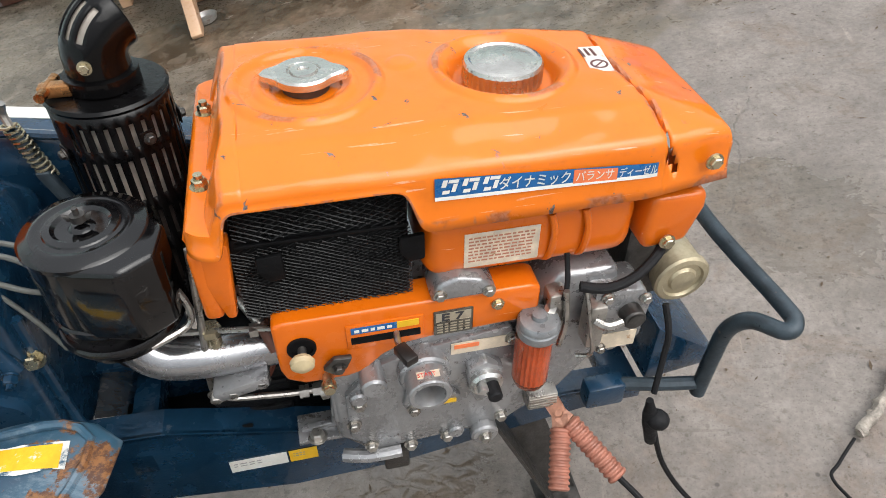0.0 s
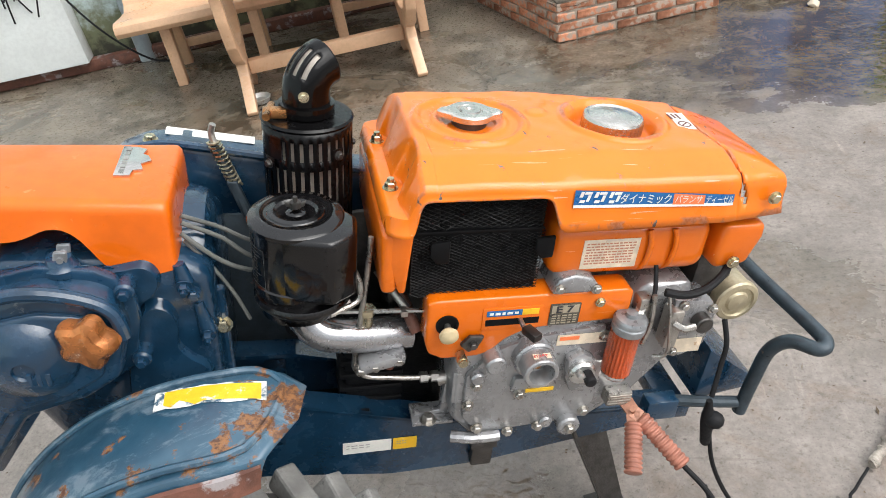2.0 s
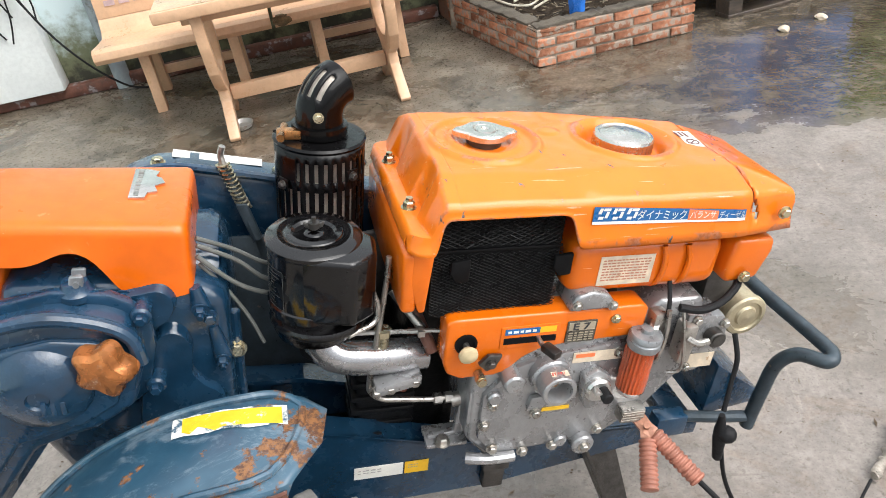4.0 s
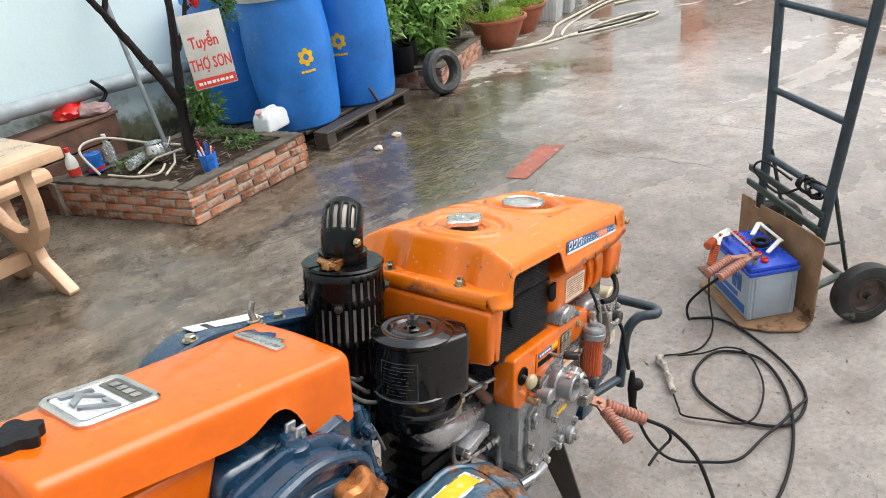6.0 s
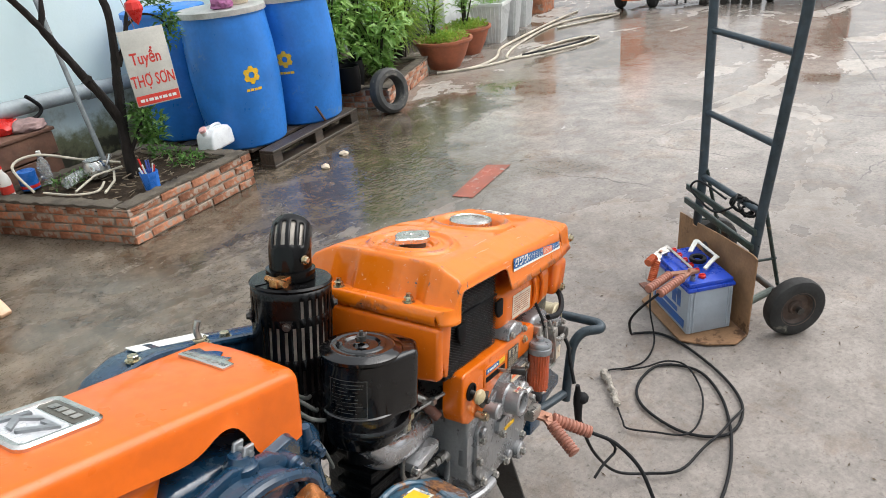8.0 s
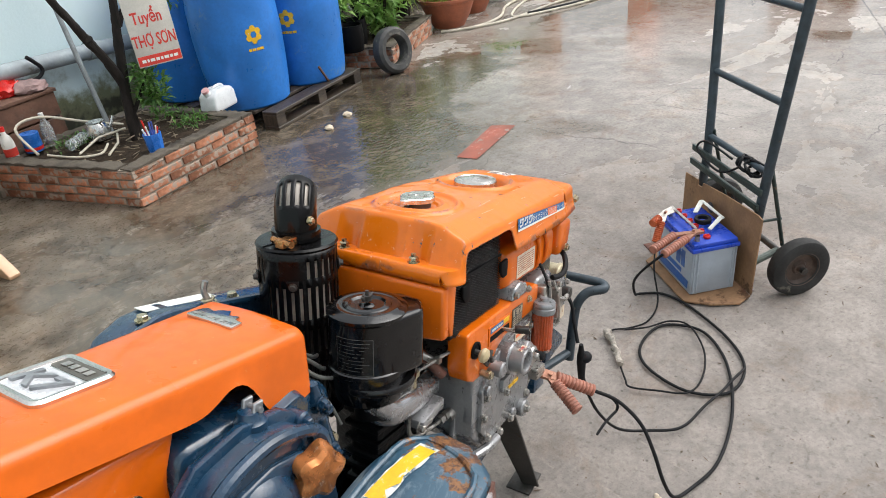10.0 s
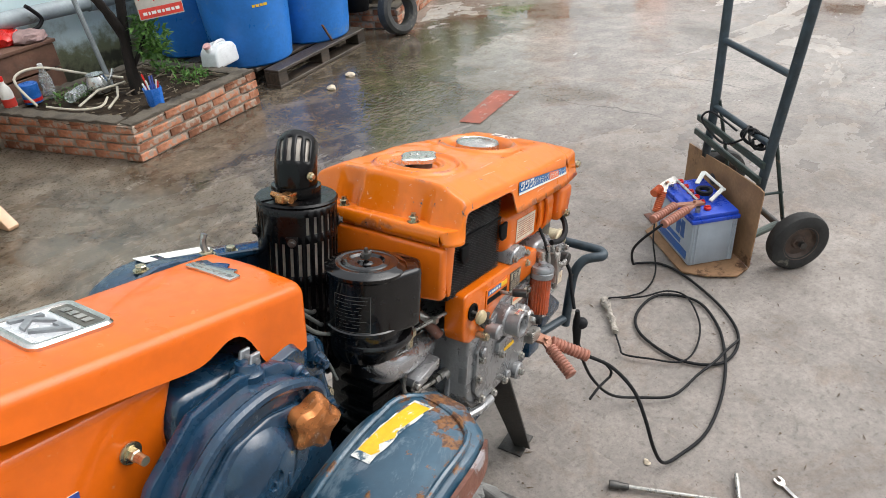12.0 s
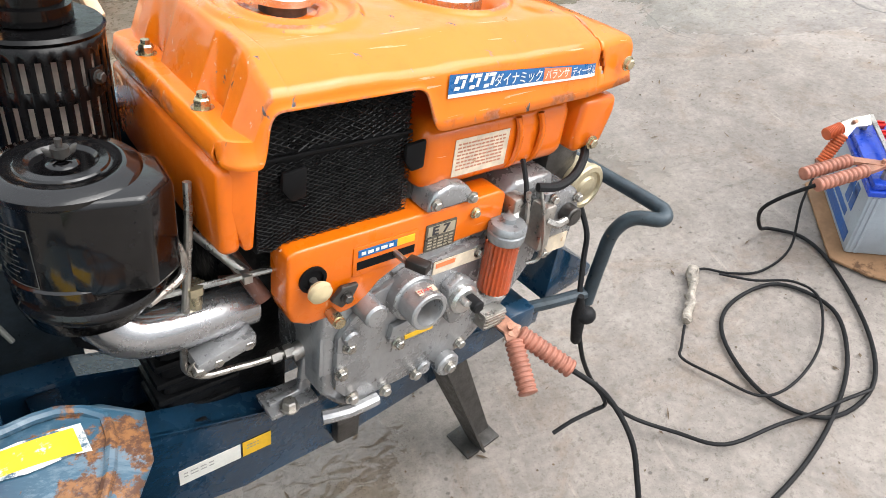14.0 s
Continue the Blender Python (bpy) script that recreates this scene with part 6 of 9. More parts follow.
# warning label on top
bm = B()
box(bm, 0.0, 0.026, 0.0, 0.062, 0.0, 0.0006, m=Matrix.Translation((0.444, -0.046, 0.0592)) @ Matrix.Rotation(radians(-6), 4, "Z"))
lab = tp("warning_label", bm, surf("worn_label", (0.66, 0.62, 0.57), 0.5, var=0.2, scale=40, dirt=(0.60, 0.25, 0.08), dirt_amt=0.06, dirt_scale=60), "small white warning label with a red mark", hood)
bm = B()
lathe(bm, [(0.0078, 0), (0.0105, 0), (0.0105, 0.0004), (0.0078, 0.0004), (0.0078, 0)], (0.459, -0.030, 0.0599), (0.459, -0.030, 1), 24, False)
box(bm, -0.0084, 0.0084, -0.0011, 0.0011, 0, 0.0004, m=Matrix.Translation((0.459, -0.030, 0.0599)) @ Matrix.Rotation(radians(40), 4, "Z"))
for k in range(3):
    box(bm, 0.447 + 0.007 * k, 0.4505 + 0.007 * k, -0.010 + 0.002 * (k % 2), 0.010, 0.0599, 0.0602)
tp("print_mark", bm, surf("dark_print", (0.10, 0.035, 0.03), 0.5), "dark red printed mark", lab)

# radiator cap: round disc with two pressed ears
bm = B()
n = 64
ears = []
for i in range(n):
    a = 2 * math.pi * i / n
    ears.append(0.0335 + 0.015 * abs(math.cos(a + 0.10)) ** 24)
rings = []
for k, (s, h) in enumerate(((0.90, 0.066), (1.0, 0.0665), (1.0, 0.074), (0.93, 0.0765), (0.62, 0.0765), (0.58, 0.0745), (0.52, 0.0745), (0.48, 0.0775), (0.22, 0.0775), (0.18, 0.0755), (0.001, 0.0755))):
    rings.append([bm.verts.new((0.126 + (ears[i] if k < 4 else 0.03) * s * math.cos(2 * math.pi * i / n), -0.004 + (ears[i] if k < 4 else 0.03) * s * math.sin(2 * math.pi * i / n), h)) for i in range(n)])
for p, q in zip(rings, rings[1:]):
    for i in range(n):
        bm.faces.new((p[i], p[(i + 1) % n], q[(i + 1) % n], q[i]))
cap = tp("radiator_cap", bm, "capmetal", "worn chromed radiator cap with two ears")
bm = B()
cyl(bm, (0.126, -0.004, 0.050), (0.126, -0.004, 0.066), 0.026, seg=28)
tp("filler_neck", bm, "darksteel", "", cap)
# fuel cap
bm = B()
n = 72
rings = []
for s, h, kn in ((0.046, 0.042, 1), (0.047, 0.043, 1), (0.047, 0.063, 1), (0.0445, 0.067, 0), (0.040, 0.0685, 0), (0.037, 0.0665, 0), (0.022, 0.070, 0), (0.001, 0.0715, 0)):
    rings.append([bm.verts.new((0.350 + (s - 0.0012 * (i % 2) * kn) * math.cos(2 * math.pi * i / n), -0.008 + (s - 0.0012 * (i % 2) * kn) * math.sin(2 * math.pi * i / n), h)) for i in range(n)])
for p, q in zip(rings, rings[1:]):
    for i in range(n):
        bm.faces.new((p[i], p[(i + 1) % n], q[(i + 1) % n], q[i]))
tp("fuel_cap", bm, "capmetal", "large knurled metal fuel cap", angle=25)
bm = B()
cyl(bm, (0.350, -0.008, 0.020), (0.350, -0.008, 0.045), 0.040, seg=32)
tp("filler_neck", bm, "orange", "")

# rear frame under the hood
bm = B()
prism(bm, [(-0.006, -0.030), (0.026, -0.030), (0.0165, -0.136), (0.006, -0.136), (-0.008, -0.085)], -0.1525, -0.128, "y", 0.004)
tp("side_post", bm, "orange", "orange sheet post beside the radiator")
bm = B()
prism(bm, [(-0.152, -0.038), (0.15, -0.038), (0.15, -0.13), (0.02, -0.14), (-0.10, -0.143), (-0.152, -0.136)], -0.018, 0.004, "x", 0.008, 3)
tp("rear_panel", bm, "orange", "orange sheet panel behind the radiator")

# radiator
bm = B()
box(bm, 0.024, 0.212, -0.140, 0.140, -0.155, -0.036, 0.004)
box(bm, 0.034, 0.062, -0.140, -0.118, -0.040, 0.020, 0.003)
box(bm, 0.062, 0.212, -0.140, 0.140, -0.040, 0.022, 0.004)
rad = tp("radiator", bm, "blackmatt", "black radiator behind a wire screen")


def wire_screen(x0, x1, z0, z1, y, dent, seed, pitch):
    """Crossed flat strands in wide diamonds, slightly dented and uneven."""
    rnd = random.Random(seed)
    slope, n = 0.48, 14

    def at(x, z, dy):
        bulge = dent * (noise.noise(Vector((x * 30, z * 38, seed))) + 0.5 * noise.noise(Vector((x * 90, z * 90, seed))))
        return Vector((x, y + bulge - dy, z))

    bm = B()
    for sg_, lift in ((1, 0.0), (-1, 0.0012)):
        c = z0 - abs(slope) * (x1 - x0)
        while c < z1 + abs(slope) * (x1 - x0):
            prev = None
            for i in range(n + 1):
                x = x0 + (x1 - x0) * i / n
                z = c + sg_ * slope * (x - x0)
                if z0 <= z <= z1:
                    w = 0.13 * pitch * rnd.uniform(0.8, 1.25)
                    col = [bm.verts.new(at(x, z + o, lift + p)) for o, p in ((-w, 0.0), (0.0, 0.0009), (w, 0.0))]
                    if prev:
                        bm.faces.new((prev[0], col[0], col[1], prev[1]))
                        bm.faces.new((prev[1], col[1], col[2], prev[2]))
                    prev = col
                else:
                    prev = None
            c += pitch
    return bm


tp("upper_screen", wire_screen(0.030, 0.210, -0.040, 0.026, -0.1435, 0.0045, 3, 0.0064), "wire", "dented black wire screen", rad)["kind"] = "stuff"
tp("lower_screen", wire_screen(0.024, 0.214, -0.153, -0.046, -0.1425, 0.0012, 5, 0.0050), "wire", "black wire screen", rad)["kind"] = "stuff"
bm = B()
box(bm, 0.030, 0.212, -0.1455, -0.1405, -0.0445, -0.0405, 0.001)
tp("screen_rail", bm, "blackmatt", "", rad)
for x in (0.060, 0.212):
    bm = B()
    prism(bm, [(x - 0.012, -0.055), (x + 0.016, -0.052), (x + 0.016, -0.088), (x - 0.002, -0.090), (x - 0.012, -0.075)], -0.1535, -0.146, "y", 0.003)
    tp("screen_clip", bm, "blackmatt", "", rad)

# fuel tank
bm = B()
box(bm, 0.226, 0.482, -0.152, 0.110, -0.132, -0.040, 0.026, seg=5)
tank = tp("fuel_tank", bm, "orange", "orange fuel tank with a paper label")
for x in (0.372, 0.412):
    bm = B()
    tube(bm, [(x, -0.152, -0.050), (x + 0.004, -0.157, -0.075), (x + 0.002, -0.152, -0.112), (x - 0.004, -0.130, -0.130)], 0.0045, 8, 5)
    tp("seam", bm, "orange", "", tank)
bm = B()
box(bm, 0.272, 0.360, -0.1532, -0.1524, -0.112, -0.062, 0.0003, seg=1)
pl_ = tp("paper_label", bm, "offwhite", "stained paper label with rows of small print", tank)
bm = B()
rnd = random.Random(8)
for k in range(8):
    x = 0.277
    while x < 0.350:
        w = rnd.uniform(0.003, 0.008)
        box(bm, x, x + w, -0.1536, -0.1530, -0.070 - k * 0.0048, -0.068 - k * 0.0048)
        x += w + 0.0018
tp("small_print", bm, surf("faint_red_print", (0.40, 0.16, 0.10), 0.6), "", pl_)
bm = B()
prism(bm, [(0.492, -0.046), (0.560, -0.046), (0.563, -0.070), (0.548, -0.120), (0.492, -0.126), (0.488, -0.10)], -0.157, 0.070, "y", 0.010, 3)
tp("front_cowl", bm, "orange", "orange sheet cowl at the engine's front")

# lower orange panel with the controls
PAN = [(0.048, -0.150), (0.060, -0.146), (0.355, -0.146), (0.366, -0.152), (0.366, -0.186), (0.352, -0.204), (0.236, -0.208), (0.200, -0.212), (0.172, -0.226), (0.148, -0.250),
       (0.128, -0.256), (0.075, -0.256), (0.054, -0.244), (0.048, -0.225)]
bm = B()
prism(bm, PAN, -0.164, -0.120, "y", 0.005, 3)
pan = tp("control_panel", bm, "orange", "orange sheet control panel with a lever slot")
bm = B()
box(bm, 0.130, 0.222, -0.1660, -0.1635, -0.204, -0.164, 0.001)
tp("scale_frame", bm, "orange", "", pan)
bm = B()
box(bm, 0.136, 0.190, -0.1668, -0.1658, -0.178, -0.168)
sc = tp("scale_strip", bm, "decal_blue", "blue and yellow printed speed scale", pan)
bm = B()
box(bm, 0.190, 0.216, -0.1669, -0.1659, -0.178, -0.168)
tp("scale_end", bm, "yellow", "", pan)
bm = B()
bars(bm, 0.140, 0.184, -0.173, 0.004, (0.6, 0.8, 0.5, 0.9, 0.6), pose(0, -0.1669, 0, 90, 0, 0))
tp("small_print", bm, "white", "", sc)
bm = B()
box(bm, 0.135, 0.218, -0.1667, -0.150, -0.196, -0.184, 0.001)
tp("slot", bm, "blackmatt", "", pan)
lev = B()
tube(lev, [(0.190, -0.150, -0.188), (0.188, -0.180, -0.186), (0.190, -0.200, -0.186)], 0.004, 8, 3)
lever = tp("throttle_lever", lev, "steel")
bm = B()
box(bm, -0.008, 0.008, -0.014, 0.014, -0.006, 0.006, 0.002, m=Matrix.Translation((0.193, -0.206, -0.181)) @ Matrix.Rotation(radians(25), 4, "Z"))
tp("lever_tip", bm, surf("dark_brown_plastic", (0.014, 0.011, 0.010), 0.3), "", lever)
# plate with the model number
bm = B()
box(bm, 0.234, 0.282, -0.1658, -0.1642, -0.204, -0.164, 0.0015)
mp_ = tp("model_plate", bm, "plate", "dark metal plate with the model number", pan)
bm = B()
box(bm, 0.2365, 0.2795, -0.1664, -0.1657, -0.181, -0.167, 0.0008)
tp("plate_field", bm, "platelight", "", mp_)
tp("lettering", text_mesh("E 7", 0.0175, pose(0.2425, -0.1668, -0.1797, 90, 0, 0), 0.0003, "LEFT", 1.25, 0.02), "ink", "", mp_)
bm = B()
for k in range(4):
    bars(bm, 0.238, 0.278, -0.186 - k * 0.0045, 0.0018, (0.8, 0.5, 0.9, 0.6, 0.7), pose(0, -0.1659, 0, 90, 0, 0))
tp("small_print", bm, "platelight", "", mp_)
bm = B()
hexbolt(bm, (0.312, -0.1645, -0.166), (0, -1, 0), 0.006, 0.005)
tp("bolt", bm, "brass", "", pan)
# stop knob, bracket and brass stud
bm = B()
lathe(bm, [(0.017, 0), (0.017, 0.003), (0.013, 0.003), (0.013, 0.0005), (0.0, 0.0005)], (0.078, -0.1645, -0.188), (0.078, -1, -0.188), 28)
tp("knob_hole", bm, "blackmatt", "", pan)
bm = B()
cyl(bm, (0.079, -0.150, -0.188), (0.077, -0.185, -0.192), 0.005, seg=12)
kn = tp("stop_rod", bm, "darksteel")
bm = B()
lathe(bm, [(0.0, 0.0), (0.011, 0.001), (0.0145, 0.006), (0.0135, 0.012), (0.008, 0.016), (0.0, 0.017)], (0.077, -0.176, -0.192), (0.075, -1.178, -0.35), 24)
tp("stop_knob", bm, "cream", "small cream plastic pull knob", kn)
bm = B()
prism(bm, [(0.098, -0.222), (0.112, -0.206), (0.134, -0.208), (0.126, -0.226), (0.112, -0.236)], -0.176, -0.168, "y", 0.002)
hexbolt(bm, (0.117, -0.176, -0.220), (0, -1, 0), 0.006, 0.006)
tp("stop_bracket", bm, "darksteel")
bm = B()
cyl(bm, (0.102, -0.165, -0.245), (0.102, -0.190, -0.245), 0.007, seg=12)
lathe(bm, [(0.009, 0), (0.009, 0.010)], (0.102, -0.176, -0.245), (0.102, -1, -0.245), 6)
tp("brass_stud", bm, "brass")

# crankcase
bm = B()
prism(bm, [(0.098, -0.262), (0.150, -0.226), (0.205, -0.205), (0.36, -0.196), (0.395, -0.150), (0.47, -0.150), (0.49, -0.22), (0.472, -0.30), (0.42, -0.375), (0.345, -0.432), (0.14, -0.446), (0.102, -0.40)],
      -0.152, 0.140, "y", 0.010, 3)
cc = tp("crankcase", bm, "silver", "silver-painted cast engine block")
bm = B()
prism(bm, [(0.118, -0.300), (0.160, -0.250), (0.21, -0.232), (0.335, -0.215), (0.345, -0.26), (0.345, -0.38), (0.32, -0.42), (0.15, -0.43), (0.118, -0.39)], -0.162, -0.150, "y", 0.004, 2)
tp("gear_cover", bm, "silver", "", cc)
for a, r_, d in (((0.220, -0.150, -0.262), 0.034, 0.030), ((0.155, -0.150, -0.258), 0.0165, 0.040), ((0.135, -0.150, -0.300), 0.012, 0.022), ((0.305, -0.150, -0.425), 0.020, 0.026), ((0.265, -0.150, -0.418), 0.012, 0.018)):
    bm = B()
    cyl(bm, a, (a[0], a[1] - d, a[2]), r_, seg=24, bev=0.003)
    tp("boss", bm, "silver", "", cc)
bm = B()
lathe(bm, [(0.030, 0.0), (0.0275, 0.030), (0.0275, 0.056), (0.0255, 0.058), (0.0205, 0.058), (0.0195, 0.054), (0.0195, 0.020), (0.0, 0.020)], (0.220, -0.152, -0.262), (0.220, -1, -0.262), 36)
st = tp("starting_shaft", bm, "silver", "round cast socket for the starting handle")
bm = B()
lathe(bm, [(0.0085, 0), (0.0085, 0.016), (0.006, 0.018), (0.0, 0.018)], (0.220, -0.172, -0.262), (0.220, -1, -0.262), 6)
tp("shaft_nut", bm, "bronze", "", st)
bm = B()
box(bm, -0.014, 0.014, -0.005, 0.005, -0.0004, 0.0004, m=Matrix.Translation((0.220, -0.197, -0.2355)) @ Matrix.Rotation(radians(4), 4, "X"))
tp("paper_tag", bm, "offwhite", "", st)
tp("lettering", text_mesh("START", 0.0078, Matrix.Translation((0.2065, -0.2000, -0.2349)) @ Matrix.Rotation(radians(4), 4, "X"), 0.0003), "redink", "", st)
bm = B()
prism(bm, [(0.195, -0.305), (0.245, -0.300), (0.27, -0.325), (0.25, -0.342), (0.21, -0.345), (0.19, -0.33)], -0.172, -0.160, "y", 0.004)
tp("cover_plate", bm, "silver", "", cc)
bm = B()
box(bm, 0.215, 0.262, -0.1735, -0.1722, -0.334, -0.327)
tp("yellow_tag", bm, "yellow", "", cc)
for q in ((0.205, -0.172, -0.335), (0.135, -0.162, -0.318), (0.145, -0.162, -0.415), (0.200, -0.162, -0.430), (0.252, -0.162, -0.425), (0.330, -0.162, -0.40), (0.335, -0.162, -0.235), (0.125, -0.162, -0.36), (0.305, -0.176, -0.425)):
    bm = B()
    hexbolt(bm, q, (0, -1, 0), 0.0075, 0.007)
    tp("bolt", bm, "steel", "", cc)
# oil filler
bm = B()
prism(bm, [(0.275, -0.268), (0.298, -0.255), (0.322, -0.270), (0.324, -0.305), (0.316, -0.335), (0.288, -0.335), (0.276, -0.305)], -0.180, -0.160, "y", 0.004)
oc = tp("oil_filler", bm, "silver", "cast oil filler with a black cap")
bm = B()
lathe(bm, [(0.021, 0), (0.022, 0.008), (0.018, 0.012), (0.0, 0.012)], (0.298, -0.180, -0.288), (0.298, -1, -0.288), 28)
box(bm, -0.018, 0.018, -0.014, 0.0, -0.005, 0.005, 0.002, m=Matrix.Translation((0.298, -0.192, -0.288)) @ Matrix.Rotation(radians(40), 4, "Y"))
tp("oil_cap", bm, "alu", "", oc)
bm = B()
cyl(bm, (0.303, -0.19, -0.286), (0.303, -0.214, -0.286), 0.0095, seg=16, bev=0.002)
tp("black_plug", bm, "rubber", "", oc)
bm = B()
box(bm, 0.256, 0.340, -0.1640, -0.1630, -0.248, -0.228)
lb = tp("case_label", bm, "offwhite", "torn red and cream label", cc)
bm = B()
box(bm, 0.260, 0.292, -0.1646, -0.1640, -0.238, -0.231)
tp("label_mark", bm, "decal_orange", "", lb)
# cylinder head cover above the panel
bm = B()
prism(bm, [(0.230, -0.146), (0.240, -0.120), (0.263, -0.112), (0.292, -0.120), (0.312, -0.146)], -0.168, -0.10, "y", 0.006, 3)
hd = tp("head_cover", bm, "silver", "silver casting on the panel's top edge")
for q in ((0.241, -0.168, -0.134), (0.299, -0.168, -0.138)):
    bm = B()
    hexbolt(bm, q, (0, -1, 0), 0.006, 0.005)
    tp("bolt", bm, "steel", "", hd)

# fuel filter
bm = B()
lathe(bm, [(0.0, -0.010), (0.009, -0.009), (0.010, -0.003), (0.0235, -0.001), (0.0262, 0.003), (0.0262, 0.008), (0.0245, 0.010), (0.0262, 0.012), (0.0262, 0.021), (0.0245, 0.025), (0.0, 0.026)], (0.360, -0.182, -0.186), (0.357, -0.182, -1.186), 30)
ff = tp("fuel_filter", bm, "greycast", "fuel filter with a clear bowl and orange element")
bm = B()
n = 40
rings = [[bm.verts.new((0.357 + (0.0190 - 0.0022 * (i % 2)) * math.cos(2 * math.pi * i / n), -0.182 + (0.0190 - 0.0022 * (i % 2)) * math.sin(2 * math.pi * i / n), z)) for i in range(n)] for z in (-0.213, -0.294)]
for i in range(n):
    bm.faces.new((rings[0][i], rings[0][(i + 1) % n], rings[1][(i + 1) % n], rings[1][i]))
bm.faces.new(rings[1])
tp("filter_element", bm, "filt", "orange pleated filter element", ff, False)
bm = B()
lathe(bm, [(0.0236, 0.0), (0.0236, 0.080), (0.0205, 0.089), (0.0, 0.091)], (0.357, -0.182, -0.212), (0.357, -0.182, -1), 30, False)
bw = tp("filter_bowl", bm, "glass", "clear plastic filter bowl", ff)
bw.visible_shadow = False
bm = B()
tube(bm, [(0.385, -0.165, -0.178), (0.378, -0.172, -0.190), (0.366, -0.180, -0.196)], 0.010, 8, 3)
box(bm, 0.374, 0.398, -0.176, -0.150, -0.215, -0.160, 0.004)
tube(bm, [(0.392, -0.178, -0.15), (0.396, -0.182, -0.20), (0.392, -0.180, -0.245)], 0.004, 6, 3)
tp("filter_bracket", bm, "steel", "", ff)
# pump and governor on the front
bm = B()
prism(bm, [(0.432, -0.165), (0.500, -0.172), (0.512, -0.20), (0.508, -0.262), (0.470, -0.285), (0.438, -0.262)], -0.176, -0.12, "y", 0.006, 2)
pm = tp("governor_cover", bm, "silver", "silver cast cover at the front of the engine")
bm = B()
cyl(bm, (0.482, -0.176, -0.205), (0.482, -0.196, -0.205), 0.015, seg=20, bev=0.002)
cyl(bm, (0.482, -0.1965, -0.205), (0.482, -0.197, -0.205), 0.010, seg=20)
tp("boss", bm, "darksteel", "", pm)
bm = B()
box(bm, 0.452, 0.500, -0.1775, -0.1762, -0.272, -0.244)
tp("worn_label", bm, "offwhite", "", pm)
bm = B()
box(bm, 0.424, 0.446, -0.190, -0.160, -0.250, -0.178, 0.004)
tube(bm, [(0.430, -0.188, -0.20), (0.445, -0.196, -0.206), (0.465, -0.194, -0.205)], 0.006, 8, 3)
tube(bm, [(0.418, -0.175, -0.150), (0.424, -0.19, -0.20), (0.436, -0.188, -0.262), (0.420, -0.178, -0.275)], 0.003, 6, 4)
tp("linkage", bm, "steel", "", pm)
for q in ((0.448, -0.177, -0.175), (0.500, -0.177, -0.185), (0.452, -0.177, -0.268)):
    bm = B()
    hexbolt(bm, q, (0, -1, 0), 0.006, 0.006)
    tp("bolt", bm, "steel", "", pm)
bm = B()
tube(bm, [(0.525, -0.145, -0.118), (0.508, -0.165, -0.126), (0.475, -0.182, -0.140), (0.440, -0.186, -0.148), (0.408, -0.178, -0.146)], 0.0064, 10, 5)
tp("rubber_hose", bm, "rubber", "black rubber fuel hose")
bm = B()
tube(bm, [(0.398, -0.150, -0.115), (0.396, -0.168, -0.145), (0.390, -0.178, -0.165)], 0.0035, 8, 4)
tp("thin_hose", bm, "rubber")
# breather canister on the front
bm = B()
lathe(bm, [(0.034, 0.0), (0.036, 0.004), (0.036, 0.050), (0.039, 0.052), (0.039, 0.060), (0.036, 0.063), (0.029, 0.064), (0.027, 0.060), (0.020, 0.060), (0.017, 0.064), (0.010, 0.065), (0.0, 0.067)],
      (0.578, -0.072, -0.212), (0.590, -1.072, -0.230), 36)
tp("breather_canister", bm, surf("dull_brass_sheet", (0.40, 0.345, 0.235), 0.40, 0.55, var=0.25, scale=12), "round brassy canister with pressed rings")
bm = B()
box(bm, 0.500, 0.572, -0.11, 0.10, -0.26, -0.13, 0.012)
tp("front_housing", bm, "darksteel", "dark housing behind the front canister")

# intake pipe, lines and links at the rear of the engine
bm = B()
tube(bm, [(-0.125, -0.070, -0.190), (-0.123, -0.078, -0.225), (-0.095, -0.088, -0.250), (-0.045, -0.090, -0.258), (0.040, -0.080, -0.266)], 0.028, 20, 6)
mf = tp("intake_pipe", bm, "silver_smooth", "silver cast intake elbow under the air cleaner")
bm = B()
prism(bm, [(-0.045, -0.31), (0.028, -0.292), (0.028, -0.272), (-0.045, -0.290)], -0.130, -0.085, "y", 0.005)
tp("flange", bm, "silver", "", mf)
for q in ((-0.042, -0.118, -0.302), (-0.020, -0.118, -0.297), (0.018, -0.118, -0.287)):
    bm = B()
    hexbolt(bm, q, (0, -1, -0.2), 0.0085, 0.010)
    tp("bolt", bm, "steel", "", mf)
bm = B()
cyl(bm, (-0.030, -0.092, -0.250), (-0.030, -0.096, -0.205), 0.0095, seg=14)
lathe(bm, [(0.0135, 0), (0.0135, 0.010)], (-0.030, -0.095, -0.212), (-0.030, -0.095, 1), 6)
tp("fitting", bm, "brass")
bm = B()
tube(bm, [(-0.026, -0.095, -0.075), (-0.030, -0.100, -0.12), (-0.037, -0.100, -0.19), (-0.049, -0.100, -0.295), (-0.046, -0.100, -0.322), (-0.026, -0.100, -0.339), (0.010, -0.100, -0.345), (0.045, -0.100, -0.350), (0.085, -0.100, -0.352)], 0.0045, 10, 6)
tp("fuel_line", bm, "steel", "bent steel fuel line")
bm = B()
for x in (0.058, 0.076):
    lathe(bm, [(0.010, 0), (0.010, 0.013)], (x, -0.099, -0.352), (x + 1, -0.099, -0.355), 6)
cyl(bm, (0.088, -0.100, -0.358), (0.112, -0.102, -0.352), 0.012, seg=14)
tp("union_nut", bm, "steel")
bm = B()
